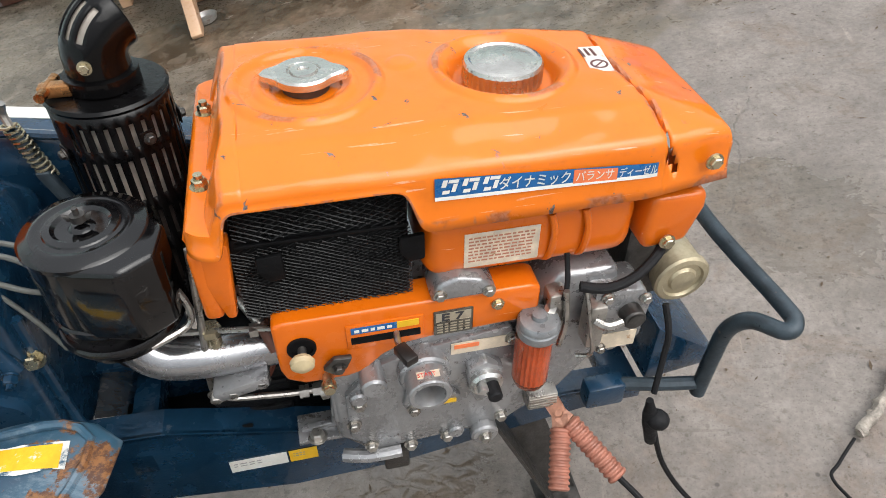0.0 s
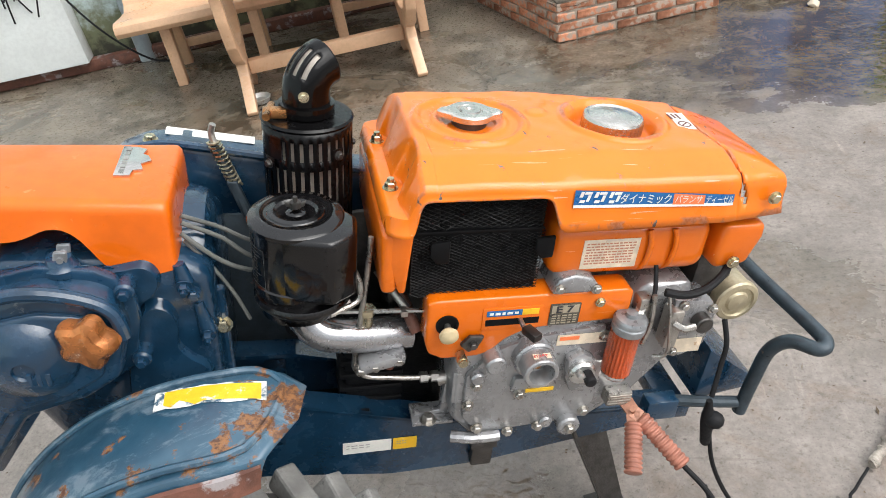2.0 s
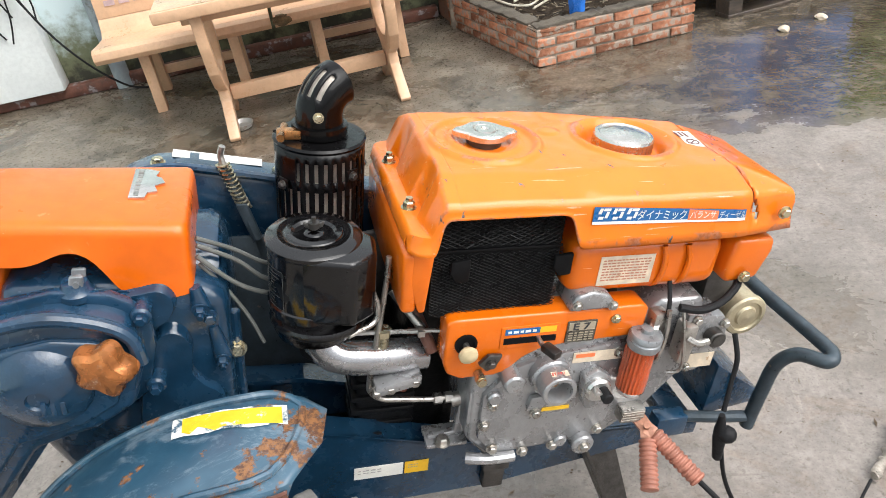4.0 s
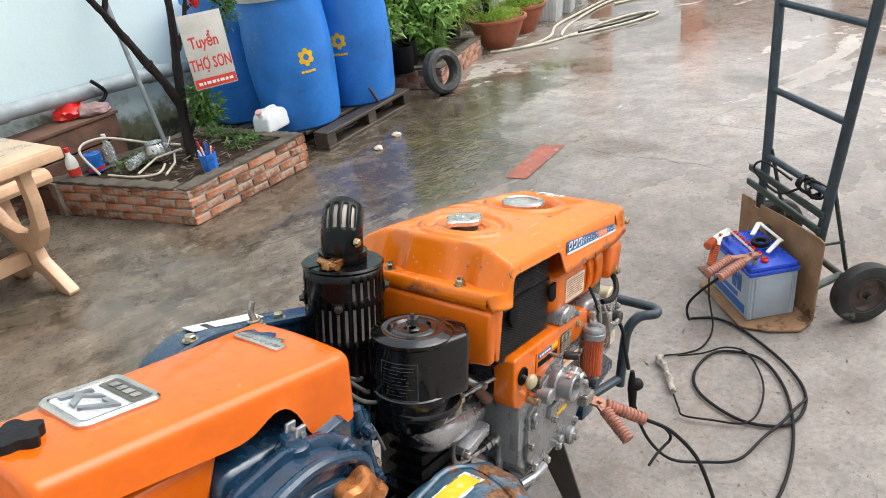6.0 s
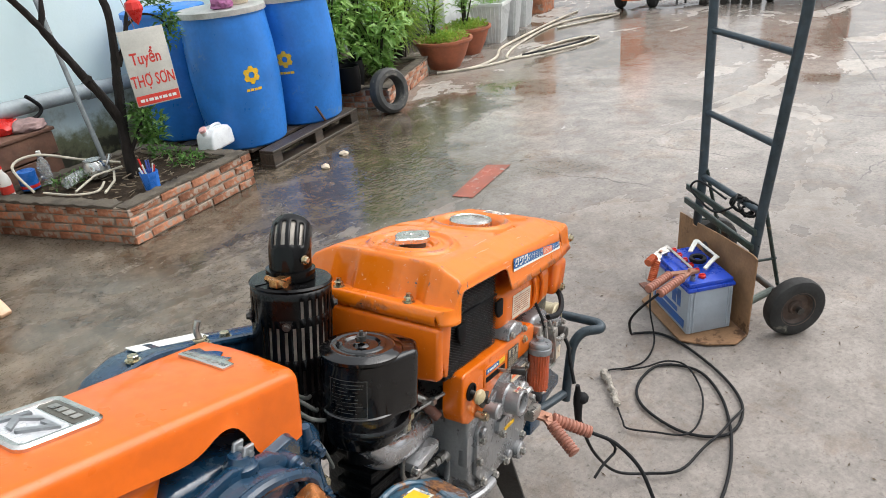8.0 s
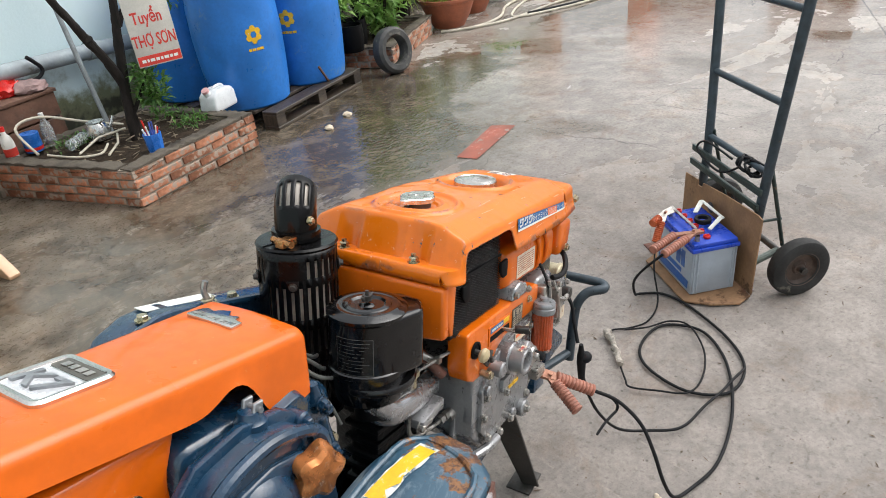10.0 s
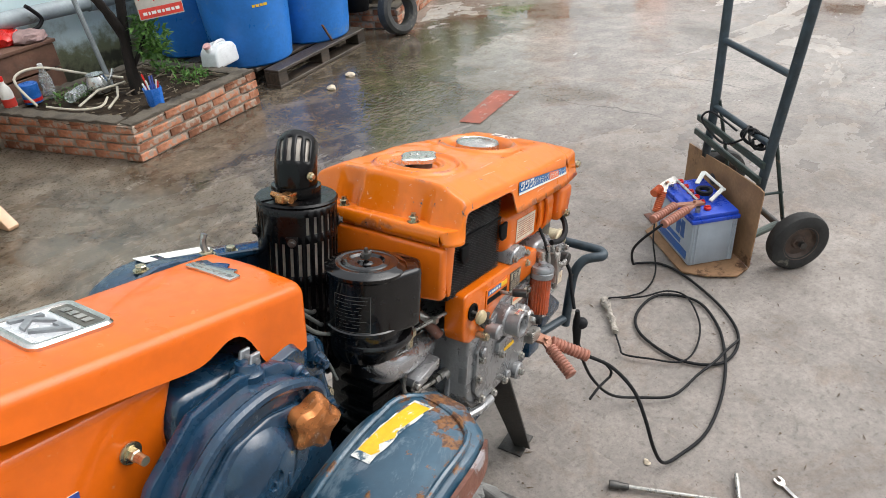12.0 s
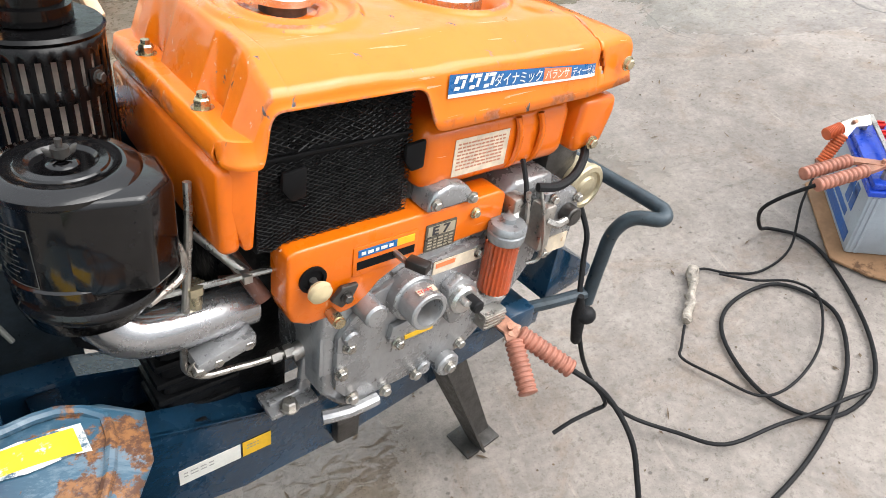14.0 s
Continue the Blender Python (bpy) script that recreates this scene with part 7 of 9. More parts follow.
tube(bm, [(-0.09, -0.085, -0.212), (-0.02, -0.10, -0.205), (0.05, -0.125, -0.190)], 0.0038, 8, 2)
box(bm, 0.018, 0.028, -0.122, -0.108, -0.203, -0.193)
tp("stop_link", bm, "steel")
for k, q in enumerate((((0.012, -0.06, -0.17), (0.045, -0.115, -0.24)), ((-0.01, -0.05, -0.165), (0.03, -0.10, -0.205)))):
    bm = B()
    cyl(bm, q[0], q[1], 0.010 - 0.003 * k, seg=12)
    tp("rear_pipe", bm, "steel" if k else "rust")
bm = B()
tube(bm, [(0.035, -0.04, -0.25), (0.028, -0.06, -0.30), (0.005, -0.07, -0.345)], 0.014, 10, 4)
tp("brown_hose", bm, surf("brown_hose", (0.16, 0.05, 0.03), 0.5), "reddish brown rubber hose")
bm = B()
prism(bm, [(0.050, -0.430), (0.112, -0.430), (0.112, -0.365), (0.106, -0.358), (0.098, -0.365), (0.094, -0.420), (0.050, -0.424)], -0.112, -0.100, "y", 0.003)
box(bm, 0.045, 0.115, -0.128, -0.080, -0.437, -0.429, 0.002)
br = tp("mount_bracket", bm, "silver", "bare metal engine mount bracket")
bm = B()
hexbolt(bm, (0.072, -0.125, -0.428), (0, 0, 1), 0.010, 0.012)
tp("bolt", bm, "steel", "", br)
bm = B()
prism(bm, [(0.100, -0.300), (0.122, -0.296), (0.124, -0.365), (0.100, -0.368)], -0.150, -0.128, "y", 0.004)
tp("side_bracket", bm, "silver")
bm = B()
tube(bm, [(0.105, -0.155, -0.438), (0.14, -0.165, -0.436), (0.185, -0.165, -0.436)], 0.010, 10, 2)
tp("lower_pipe", bm, "silver")

# air cleaner
AX, AY = -0.128, -0.073
ac = B()
lathe(ac, [(0.0, -0.215), (0.040, -0.214), (0.058, -0.200), (0.064, -0.180), (0.064, -0.150), (0.0665, -0.148), (0.0665, -0.142), (0.064, -0.140), (0.064, -0.052), (0.0, -0.052)], (AX, AY, 0), (AX, AY, 1), 44)
air = tp("air_cleaner", ac, "blackgloss", "glossy black oil-bath air cleaner with a wing nut")
bm = B()
lathe(bm, [(0.064, -0.056), (0.067, -0.052), (0.067, -0.047), (0.0635, -0.0438), (0.056, -0.0425), (0.0545, -0.0412), (0.049, -0.0405), (0.047, -0.0413), (0.040, -0.0408), (0.0385, -0.0393), (0.031, -0.0385), (0.027, -0.0420), (0.014, -0.0425), (0.010, -0.0395), (0.0, -0.039)], (AX, AY, 0), (AX, AY, 1), 48)
tp("lid", bm, "blackgloss", "black pressed lid with rings", air)
bm = B()
prism(bm, [(AX - 0.036, AY - 0.052), (AX - 0.010, AY - 0.066), (AX + 0.044, AY - 0.080), (AX + 0.079, AY - 0.055), (AX + 0.084, AY - 0.008), (AX + 0.058, AY + 0.026), (AX, AY)], -0.152, -0.047, "z", 0.008, 3)
tp("intake_box", bm, "blackgloss", "", air)
bm = B()
lathe(bm, [(0.058, -0.178), (0.069, -0.176), (0.0715, -0.172), (0.0715, -0.167), (0.069, -0.163), (0.058, -0.162)], (AX + 0.006, AY - 0.006, 0), (AX + 0.006, AY - 0.006, 1), 44)
tp("clamp_lip", bm, "blackgloss", "", air)
bm = B()
cyl(bm, (AX, AY, -0.038), (AX, AY, -0.018), 0.0032, seg=10)
cyl(bm, (AX, AY, -0.034), (AX, AY, -0.026), 0.008, seg=12)
for s in (-1, 1):
    prism(bm, [(AX + s * 0.003, -0.037), (AX + s * 0.012, -0.033), (AX + s * 0.015, -0.025), (AX + s * 0.011, -0.026), (AX + s * 0.003, -0.031)], AY - 0.002, AY + 0.002, "y", 0.001)
tp("wing_nut", bm, "darksteel", "", air)
bm = B()
rnd = random.Random(15)
for k in range(9):
    a0 = radians(172)
    wid = rnd.uniform(0.55, 0.85)
    z = -0.083 - k * 0.0060
    steps = 16
    for s in range(steps):
        if rnd.random() < 0.2:
            continue
        a, b_ = a0 + wid * s / steps, a0 + wid * (s + 0.8) / steps
        bm.faces.new([bm.verts.new((AX + 0.0645 * math.cos(t_), AY + 0.0645 * math.sin(t_), zz)) for t_, zz in ((a, z), (b_, z), (b_, z + 0.0012), (a, z + 0.0012))])
for z0_, z1_ in ((-0.0755, -0.0765), (-0.1375, -0.1385)):
    for s in range(14):
        a, b_ = radians(168) + 0.98 * s / 14, radians(168) + 0.98 * (s + 1) / 14
        bm.faces.new([bm.verts.new((AX + 0.0645 * math.cos(t_), AY + 0.0645 * math.sin(t_), zz)) for t_, zz in ((a, z0_), (b_, z0_), (b_, z1_), (a, z1_))])
for a in (radians(168), radians(168) + 0.975):
    bm.faces.new([bm.verts.new((AX + 0.0645 * math.cos(t_), AY + 0.0645 * math.sin(t_), zz)) for t_, zz in ((a, -0.1385), (a + 0.014, -0.1385), (a + 0.014, -0.0755), (a, -0.0755))])
tp("small_print", bm, surf("dim_print", (0.085, 0.085, 0.082), 0.5), "small pale print", air)
bm = B()
lathe(bm, [(0.030, -0.245), (0.030, -0.205)], (AX + 0.005, AY, 0), (AX + 0.005, AY, 1), 28)
tp("cleaner_foot", bm, "blackmatt", "", air)
bm = B()
tube(bm, [(AX + 0.075, AY - 0.028, -0.120), (AX + 0.086, AY - 0.035, -0.150), (AX + 0.080, AY - 0.040, -0.175), (AX + 0.04, AY - 0.062, -0.178)], 0.0045, 8, 4)
tp("clip", bm, "steel", "", air)

# muffler with slotted guard
MX, MY, MR = -0.103, 0.096, 0.069
bm = B()
lathe(bm, [(0.0, -0.100), (0.056, -0.100), (0.056, 0.018), (0.0, 0.018)], (MX, MY, 0), (MX, MY, 1), 36)
mu = tp("muffler", bm, surf("pale_muffler_steel", (0.52, 0.46, 0.40), 0.55, 0.15, var=0.35, scale=20), "black muffler in a slotted guard with an elbow outlet")
# pale top, dark lower half: light reaching only the upper slots, painted in
bm = B()
lathe(bm, [(0.0, -0.30), (0.052, -0.30), (0.056, -0.28), (0.056, -0.1015), (0.0, -0.1015)], (MX, MY, 0), (MX, MY, 1), 36)
tp("lower_muffler", bm, surf("shaded_muffler_steel", (0.075, 0.06, 0.052), 0.6, 0.1, var=0.5, scale=20), "darker lower half, shade inside the guard put into its colour", mu)
bm = B()
ns = 155
zs = [0.026, 0.012, -0.019, -0.034, -0.093, -0.112, -0.156, -0.178, -0.236, -0.290]
rr_ = [[bm.verts.new((MX + MR * math.cos(2 * math.pi * i / ns), MY + MR * math.sin(2 * math.pi * i / ns), z)) for i in range(ns)] for z in zs]
for k in range(len(zs) - 1):
    for i in range(ns):
        turn_ = 360 * i / ns
        blank = 166 < turn_ < 234 if k == 1 else 130 < turn_ < 176
        if k % 2 == 1 and i % 5 in (1, 2) and not blank:
            continue
        bm.faces.new((rr_[k][i], rr_[k][(i + 1) % ns], rr_[k + 1][(i + 1) % ns], rr_[k + 1][i]))
gd = tp("guard", bm, "black", "black sheet guard with rows of slots", mu)
s_ = gd.modifiers.new("thickness", "SOLIDIFY")
s_.thickness = 0.002
bm = B()
lathe(bm, [(0.030, 0.027), (MR, 0.026), (MR + 0.002, 0.030), (MR - 0.001, 0.0335), (0.030, 0.0345)], (MX, MY, 0), (MX, MY, 1), 44)
gt = tp("guard_top", bm, "black", "", mu)
bm = B()
box(bm, 0.034, MR + 0.001, -0.0012, 0.0012, 0.0325, 0.0352, m=Matrix.Translation((MX, MY, 0)) @ Matrix.Rotation(2.95, 4, "Z"))
tp("joint", bm, "blackmatt", "dark joint between the two halves of the guard", gt)
for a, z in ((2.55, -0.026), (3.75, -0.030), (5.35, -0.012), (0.3, -0.026)):
    bm = B()
    d = Vector((math.cos(a), math.sin(a), 0))
    box(bm, -0.010, 0.010, -0.0022, 0.0005, -0.010, 0.010, 0.0012, m=Matrix.Translation(Vector((MX, MY, z)) + d * (MR + 0.0005)) @ Matrix.Rotation(a + math.pi / 2, 4, "Z"))
    tp("bolt_plate", bm, "black", "", gd)
    bm = B()
    hexbolt(bm, Vector((MX, MY, z)) + d * (MR + 0.0025), d, 0.0055, 0.005)
    tp("bolt", bm, "darksteel", "", gd)
# outlet elbow, with slits along the outside of its bend
ed = Vector((math.cos(radians(35)), math.sin(radians(35)), 0))
eb = Vector((-ed.y, ed.x, 0))
base_ = Vector((MX, MY, 0))


def elbow_rings(r, n):
    rows = []
    for k in range(21):
        if k < 4:
            c, a = Vector((0, 0, 0.030 + 0.0115 * k)), math.pi
        elif k < 18:
            a = math.pi - (k - 3) / 14 * radians(74)
            c = Vector((0.040 + 0.040 * math.cos(a), 0, 0.066 + 0.040 * math.sin(a)))
        else:
            a = math.pi - radians(74)
            c = Vector((0.0290 + 0.0022 * (k - 17), 0, 0.1045 + 0.0006 * (k - 17)))
        o = Vector((math.cos(a), 0, math.sin(a)))
        row = []
        for i in range(n):
            b = 2 * math.pi * i / n
            q = c + r * (math.cos(b) * o + Vector((0, math.sin(b), 0)))
            row.append(base_ + ed * q.x + eb * q.y + Vector((0, 0, q.z)))
        rows.append(row)
    return rows


def elbow_mesh(r, n, slits):
    bm = B()
    rows = [[bm.verts.new(p) for p in row] for row in elbow_rings(r, n)]
    for k in range(20):
        for i in range(n):
            side = (i + 0.5) / n
            side = min(side, 1 - side) * 360
            if slits and 8 <= k < 15 and side < 58 and i % 4 in (1, 2):
                continue
            bm.faces.new((rows[k][i], rows[k][(i + 1) % n], rows[k + 1][(i + 1) % n], rows[k + 1][i]))
    return bm


el = tp("elbow", elbow_mesh(0.036, 56, True), "black", "black bent outlet pipe with slits along its bend", mu)
s_ = el.modifiers.new("thickness", "SOLIDIFY")
s_.thickness = 0.002
tp("liner", elbow_mesh(0.0325, 40, False), surf("pale_liner", (0.34, 0.30, 0.26), 0.5, 0.2, var=0.3), "", el)
bm = B()
lathe(bm, [(0.037, 0.034), (0.042, 0.036), (0.042, 0.052), (0.037, 0.053)], (MX, MY, 0), (MX, MY, 1), 32)
tp("clamp", bm, "black", "", mu)
bm = B()
box(bm, MX - 0.065, MX - 0.030, MY - 0.030, MY - 0.012, 0.036, 0.050, 0.002)
cyl(bm, (MX - 0.060, MY - 0.045, 0.045), (MX - 0.052, MY + 0.004, 0.045), 0.006, seg=10)
tp("clamp_bolt", bm, "bronze", "", mu)
bm = B()
hexbolt(bm, (MX - 0.005, MY - 0.0365, 0.072), (0, -1, 0.1), 0.006, 0.006)
tp("bolt", bm, "brass", "", el)

# rear cover over the gearbox


def cover_mesh():
    bm = B()
    y0, y1, rc = -0.090, 0.112, 0.018
    prev = None
    xs = [-0.288, -0.289, -0.291, -0.295] + [-0.30 - 0.405 * i / 44 for i in range(45)] + [-0.709, -0.713, -0.7155, -0.7165]
    first = None
    for i, x in enumerate(xs):
        top = -0.016 + (-0.285 - x) * 0.07
        ins = (0.020, 0.010, 0.004, 0.001)[i] if i < 4 else 0.0
        if x < -0.706:
            ins = (0.001, 0.004, 0.010, 0.018)[i - len(xs) + 4]
        y1 = 0.108 + (x + 0.30) * 0.10
        s = 1 / (1 + math.exp((x + 0.388) / 0.008))
        low = -0.112 + 0.046 * s + max(0.0, -0.43 - x) * 0.13
        low += 0.026 * math.exp(-((x + 0.428) / 0.036) ** 2) - 0.010 * math.exp(-((x + 0.335) / 0.028) ** 2)
        sect = [(y0 - 0.006 + ins, low), (y0 - 0.003 + ins, low * 0.5 + top * 0.5 - 0.01)]
        for k in range(7):
            a = math.pi - k / 6 * math.pi / 2
            sect.append((y0 + rc + ins + rc * math.cos(a), top - ins - rc + rc * math.sin(a)))
        for k in range(1, 6):
            f = k / 6
            sect.append((y0 + rc + (y1 - y0 - 2 * rc) * f, top - ins + 0.004 * math.sin(f * math.pi)))
        for k in range(7):
            a = math.pi / 2 - k / 6 * math.pi / 2
            sect.append((y1 - rc - ins + rc * math.cos(a), top - ins - rc + rc * math.sin(a)))
        sect += [(y1 + 0.003 - ins, low * 0.5 + top * 0.5 - 0.01), (y1 + 0.006 - ins, low)]
        col = [bm.verts.new((x, y, z)) for y, z in sect]
        if prev:
            for k in range(len(col) - 1):
                bm.faces.new((prev[k], col[k], col[k + 1], prev[k + 1]))
        else:
            first = col
        prev = col
    bm.faces.new(first)
    bm.faces.new(prev[::-1])
    return bm


cov = tp("rear_cover", cover_mesh(), "orange_smooth", "smooth orange cover over the gearbox", angle=40)
bm = B()
prism(bm, [(-0.505, -0.055), (-0.525, -0.12), (-0.520, -0.20), (-0.535, -0.32), (-0.80, -0.32), (-0.80, -0.055), (-0.62, -0.055)], -0.082, 0.060, "y", 0.014, 3)
lo_ = tp("rear_body", bm, "orange_smooth", "orange body panel under the rear cover")
bm = B()
lathe(bm, [(0.014, 0), (0.014, 0.002), (0.010, 0.003)], (-0.578, -0.083, -0.126), (-0.578, -1.083, -0.126), 20)
hexbolt(bm, (-0.578, -0.086, -0.126), (0, -1, 0), 0.008, 0.008)
cyl(bm, (-0.578, -0.095, -0.126), (-0.578, -0.110, -0.126), 0.006, seg=10)
tp("bolt", bm, "brass", "", lo_)
bm = B()
box(bm, -0.73, -0.642, -0.0835, -0.0825, -0.185, -0.135)
lb = tp("instruction_label", bm, "white", "white label with a blue border and small print", lo_)
bm = B()
for q in ((-0.73, -0.642, -0.141, -0.135), (-0.648, -0.642, -0.185, -0.135)):
    box(bm, q[0], q[1], -0.0841, -0.0835, q[2], q[3])
bars(bm, -0.72, -0.655, -0.152, 0.007, (0.8, 0.5, 0.9, 0.6, 0.8), pose(0, -0.0836, 0, 90, 0, 0))
tp("small_print", bm, "blueink", "", lb)
bm = B()
n = 40
for z0, z1 in ((0.014, 0.027),):
    lo2 = [bm.verts.new((-0.685 + (0.024 + 0.004 * math.cos(5 * a)) * math.cos(a), -0.003 + (0.024 + 0.004 * math.cos(5 * a)) * math.sin(a), z0)) for a in [2 * math.pi * i / n for i in range(n)]]
    hi2 = [bm.verts.new(v.co + Vector((0, 0, z1 - z0))) for v in lo2]
    for i in range(n):
        bm.faces.new((lo2[i], lo2[(i + 1) % n], hi2[(i + 1) % n], hi2[i]))
    bm.faces.new(hi2)
tp("black_knob", bm, "rubber", "black lobed plastic knob", cov)
# badges
BZ = lambda x: -0.0115 + (-0.285 - x) * 0.07
bmx = Matrix.Translation((-0.588, 0.015, BZ(-0.588))) @ Matrix.Rotation(radians(4), 4, "Y")


def rounded(x0, x1, y0, y1, r, k=6):
    """Corners of a rounded rectangle, anticlockwise."""
    out = []
    for cx, cy, a0 in ((x1 - r, y1 - r, 0), (x0 + r, y1 - r, 90), (x0 + r, y0 + r, 180), (x1 - r, y0 + r, 270)):
        out += [(cx + r * math.cos(radians(a0 + 90 * i / k)), cy + r * math.sin(radians(a0 + 90 * i / k))) for i in range(k + 1)]
    return out


def loops(bm, rows, m):
    """Skins loops of corners [(corners, height)] one after the other and closes the last."""
    vs = [[bm.verts.new(m @ Vector((x, y, h))) for x, y in c] for c, h in rows]
    n = len(vs[0])
    for p, q in zip(vs, vs[1:]):
        for i in range(n):
            bm.faces.new((p[i], p[(i + 1) % n], q[(i + 1) % n], q[i]))
    bm.faces.new(vs[-1])


bm = B()
loops(bm, [(rounded(-0.050, 0.050, -0.047, 0.047, 0.013), -0.004), (rounded(-0.050, 0.050, -0.047, 0.047, 0.013), 0.003), (rounded(-0.047, 0.047, -0.044, 0.044, 0.011), 0.0062),
           (rounded(-0.0425, 0.0425, -0.0395, 0.0395, 0.008), 0.0058), (rounded(-0.0415, 0.0415, -0.0385, 0.0385, 0.007), 0.0036)], bmx)
bd = tp("badge", bm, "chrome", "square chromed badge with a white field", cov)
bm = B()
loops(bm, [(rounded(-0.040, 0.014, -0.037, 0.037, 0.006), 0.0036), (rounded(-0.040, 0.014, -0.037, 0.037, 0.006), 0.0041)], bmx)
tp("badge_field", bm, surf("satin_white_field", (0.62, 0.62, 0.64), 0.25, 0.3, var=0.12, coat=0.4), "", bd)
bm = B()
loops(bm, [(rounded(0.017, 0.0405, -0.037, 0.037, 0.005), 0.0036), (rounded(0.017, 0.0405, -0.037, 0.037, 0.005), 0.0041)], bmx)
tp("badge_band", bm, "plate", "", bd)
sl = Matrix.Identity(4)
sl[0][1] = 0.18
k7 = bmx @ Matrix.Translation((-0.030, 0.036, 0.0046)) @ Matrix.Rotation(radians(-90), 4, "Z") @ sl
tp("lettering", text_mesh("K7", 0.048, k7, 0.0030, "LEFT", 1.15, 0.02), "greycast", "raised chrome characters", bd)
bm = B()
bars(bm, -0.026, 0.026, 0.0, 0.011, (0.8, 0.7, 0.8, 0.7), bmx @ Matrix.Translation((0.029, 0, 0.0046)) @ Matrix.Rotation(radians(-90), 4, "Z"))
tp("small_print", bm, "steel", "", bd)
bm = B()
bx2 = Matrix.Translation((-0.350, 0.022, BZ(-0.350))) @ Matrix.Rotation(radians(4), 4, "Y")
prism(bm, [(-0.015, -0.045), (0.006, -0.043), (0.008, -0.028), (0.020, -0.024), (0.015, -0.008), (0.028, 0.002), (0.022, 0.018), (0.014, 0.022), (0.018, 0.038), (0.006, 0.044), (-0.015, 0.045)], -0.002, 0.0035, "z", 0.001)
bmesh.ops.transform(bm, matrix=bx2, verts=bm.verts)
bd2 = tp("badge", bm, "chrome", "silver cut-out badge on the cover's front end", cov)
bm = B()
bars(bm, -0.040, 0.040, 0.0, 0.0065, (0.6, 0.6, 0.7, 0.4, 0.6, 0.7), bx2 @ Matrix.Translation((-0.006, 0, 0.0036)) @ Matrix.Rotation(radians(-90), 4, "Z"))
tp("small_print", bm, "steel", "", bd2)

# gearbox
bm = B()
prism(bm, [(-0.245, -0.125), (-0.30, -0.095), (-0.52, -0.085), (-0.545, -0.30), (-0.46, -0.50), (-0.30, -0.52), (-0.245, -0.44)], -0.095, 0.150, "y", 0.020, 3)
gb = tp("gearbox", bm, "blue", "dark blue cast gearbox with bosses")


def smooth_loop(pts, k=5):
    """A closed smooth line through the corners."""
    out, n_ = [], len(pts)
    for i in range(n_):
        p0, p1, p2, p3 = (Vector(pts[(i + j - 1) % n_]) for j in range(4))
        for q in range(k):
            t_ = q / k
            out.append(tuple(0.5 * ((2 * p1) + (p2 - p0) * t_ + (2 * p0 - 5 * p1 + 4 * p2 - p3) * t_ * t_ + (3 * p1 - p0 - 3 * p2 + p3) * t_ ** 3)))
    return out


def pad(corners, y0, y1, edge):
    """A cast pad that stands proud of the face, with a soft shoulder."""
    loop = smooth_loop(corners)
    cx, cz = sum(p[0] for p in loop) / len(loop), sum(p[1] for p in loop) / len(loop)
    bm, rings = B(), []
    for f, y in ((1.0 + edge, y0), (1.0 + edge * 0.35, y0 + (y1 - y0) * 0.30), (1.0, y0 + (y1 - y0) * 0.8), (1.0 - edge * 0.5, y1)):
        rings.append([bm.verts.new((cx + (x - cx) * f, y, cz + (z - cz) * f)) for x, z in loop])
    for p, q in zip(rings, rings[1:]):
        for i in range(len(loop)):
            bm.faces.new((p[i], p[(i + 1) % len(loop)], q[(i + 1) % len(loop)], q[i]))
    bm.faces.new(rings[-1])
    return bm


tp("cast_pad", pad([(-0.384, -0.108), (-0.354, -0.100), (-0.329, -0.098), (-0.315, -0.114), (-0.317, -0.134), (-0.331, -0.152), (-0.352, -0.156), (-0.374, -0.140)], -0.094, -0.108, 0.10), "blue", "", gb)
tp("cast_pad", pad([(-0.380, -0.40), (-0.378, -0.30), (-0.366, -0.242), (-0.355, -0.200), (-0.341, -0.172), (-0.323, -0.163), (-0.306, -0.174), (-0.299, -0.200), (-0.303, -0.236), (-0.288, -0.262), (-0.266, -0.285), (-0.258, -0.34), (-0.262, -0.42), (-0.32, -0.44)], -0.094, -0.110, 0.06), "blue", "", gb)
for (x, z), (x1, z1) in (((-0.283, -0.135), (-0.288, -0.105)), ((-0.261, -0.224), (-0.270, -0.170)), ((-0.428, -0.297), (-0.440, -0.26))):
    bm = B()
    tube(bm, [(x1, -0.092, z1), (x, -0.092, z)], 0.013, 12, 0, radii=(0.008, 0.014))
    tp("cast_lug", bm, "blue", "", gb)
    bm = B()
    hexbolt(bm, (x, -0.103, z), (0, -1, -0.25), 0.0085, 0.009)
    cyl(bm, (x, -0.110, z - 0.002), (x, -0.120, z - 0.004), 0.0045, seg=10)
    tp("stud", bm, "blue", "", gb)
for (x, z) in ((-0.272, -0.150), (-0.375, -0.108), (-0.245, -0.38), (-0.47, -0.105)):
    bm = B()
    hexbolt(bm, (x, -0.100, z), (0, -1, 0), 0.0085, 0.010)
    tp("bolt", bm, "blue", "", gb)
bm = B()
lathe(bm, [(0.026, -0.130), (0.024, -0.112), (0.019, -0.108), (0.019, -0.096), (0.0215, -0.093), (0.0215, -0.084), (0.018, -0.081), (0.015, -0.070), (0.0, -0.068)], (-0.425, -0.112, 0), (-0.425, -0.112, 1), 24)
cap_ = tp("shift_cap", bm, "blue", "", gb)
bm = B()
for y in (-0.124, -0.106):
    prism(bm, [(-0.433, -0.086), (-0.415, -0.086), (-0.411, -0.058), (-0.427, -0.058)], y, y + 0.006, "y", 0.0015, 1)
cyl(bm, (-0.420, -0.128, -0.068), (-0.420, -0.096, -0.068), 0.004, seg=10)
tp("fork", bm, "greycast", "bare worn steel fork", cap_)
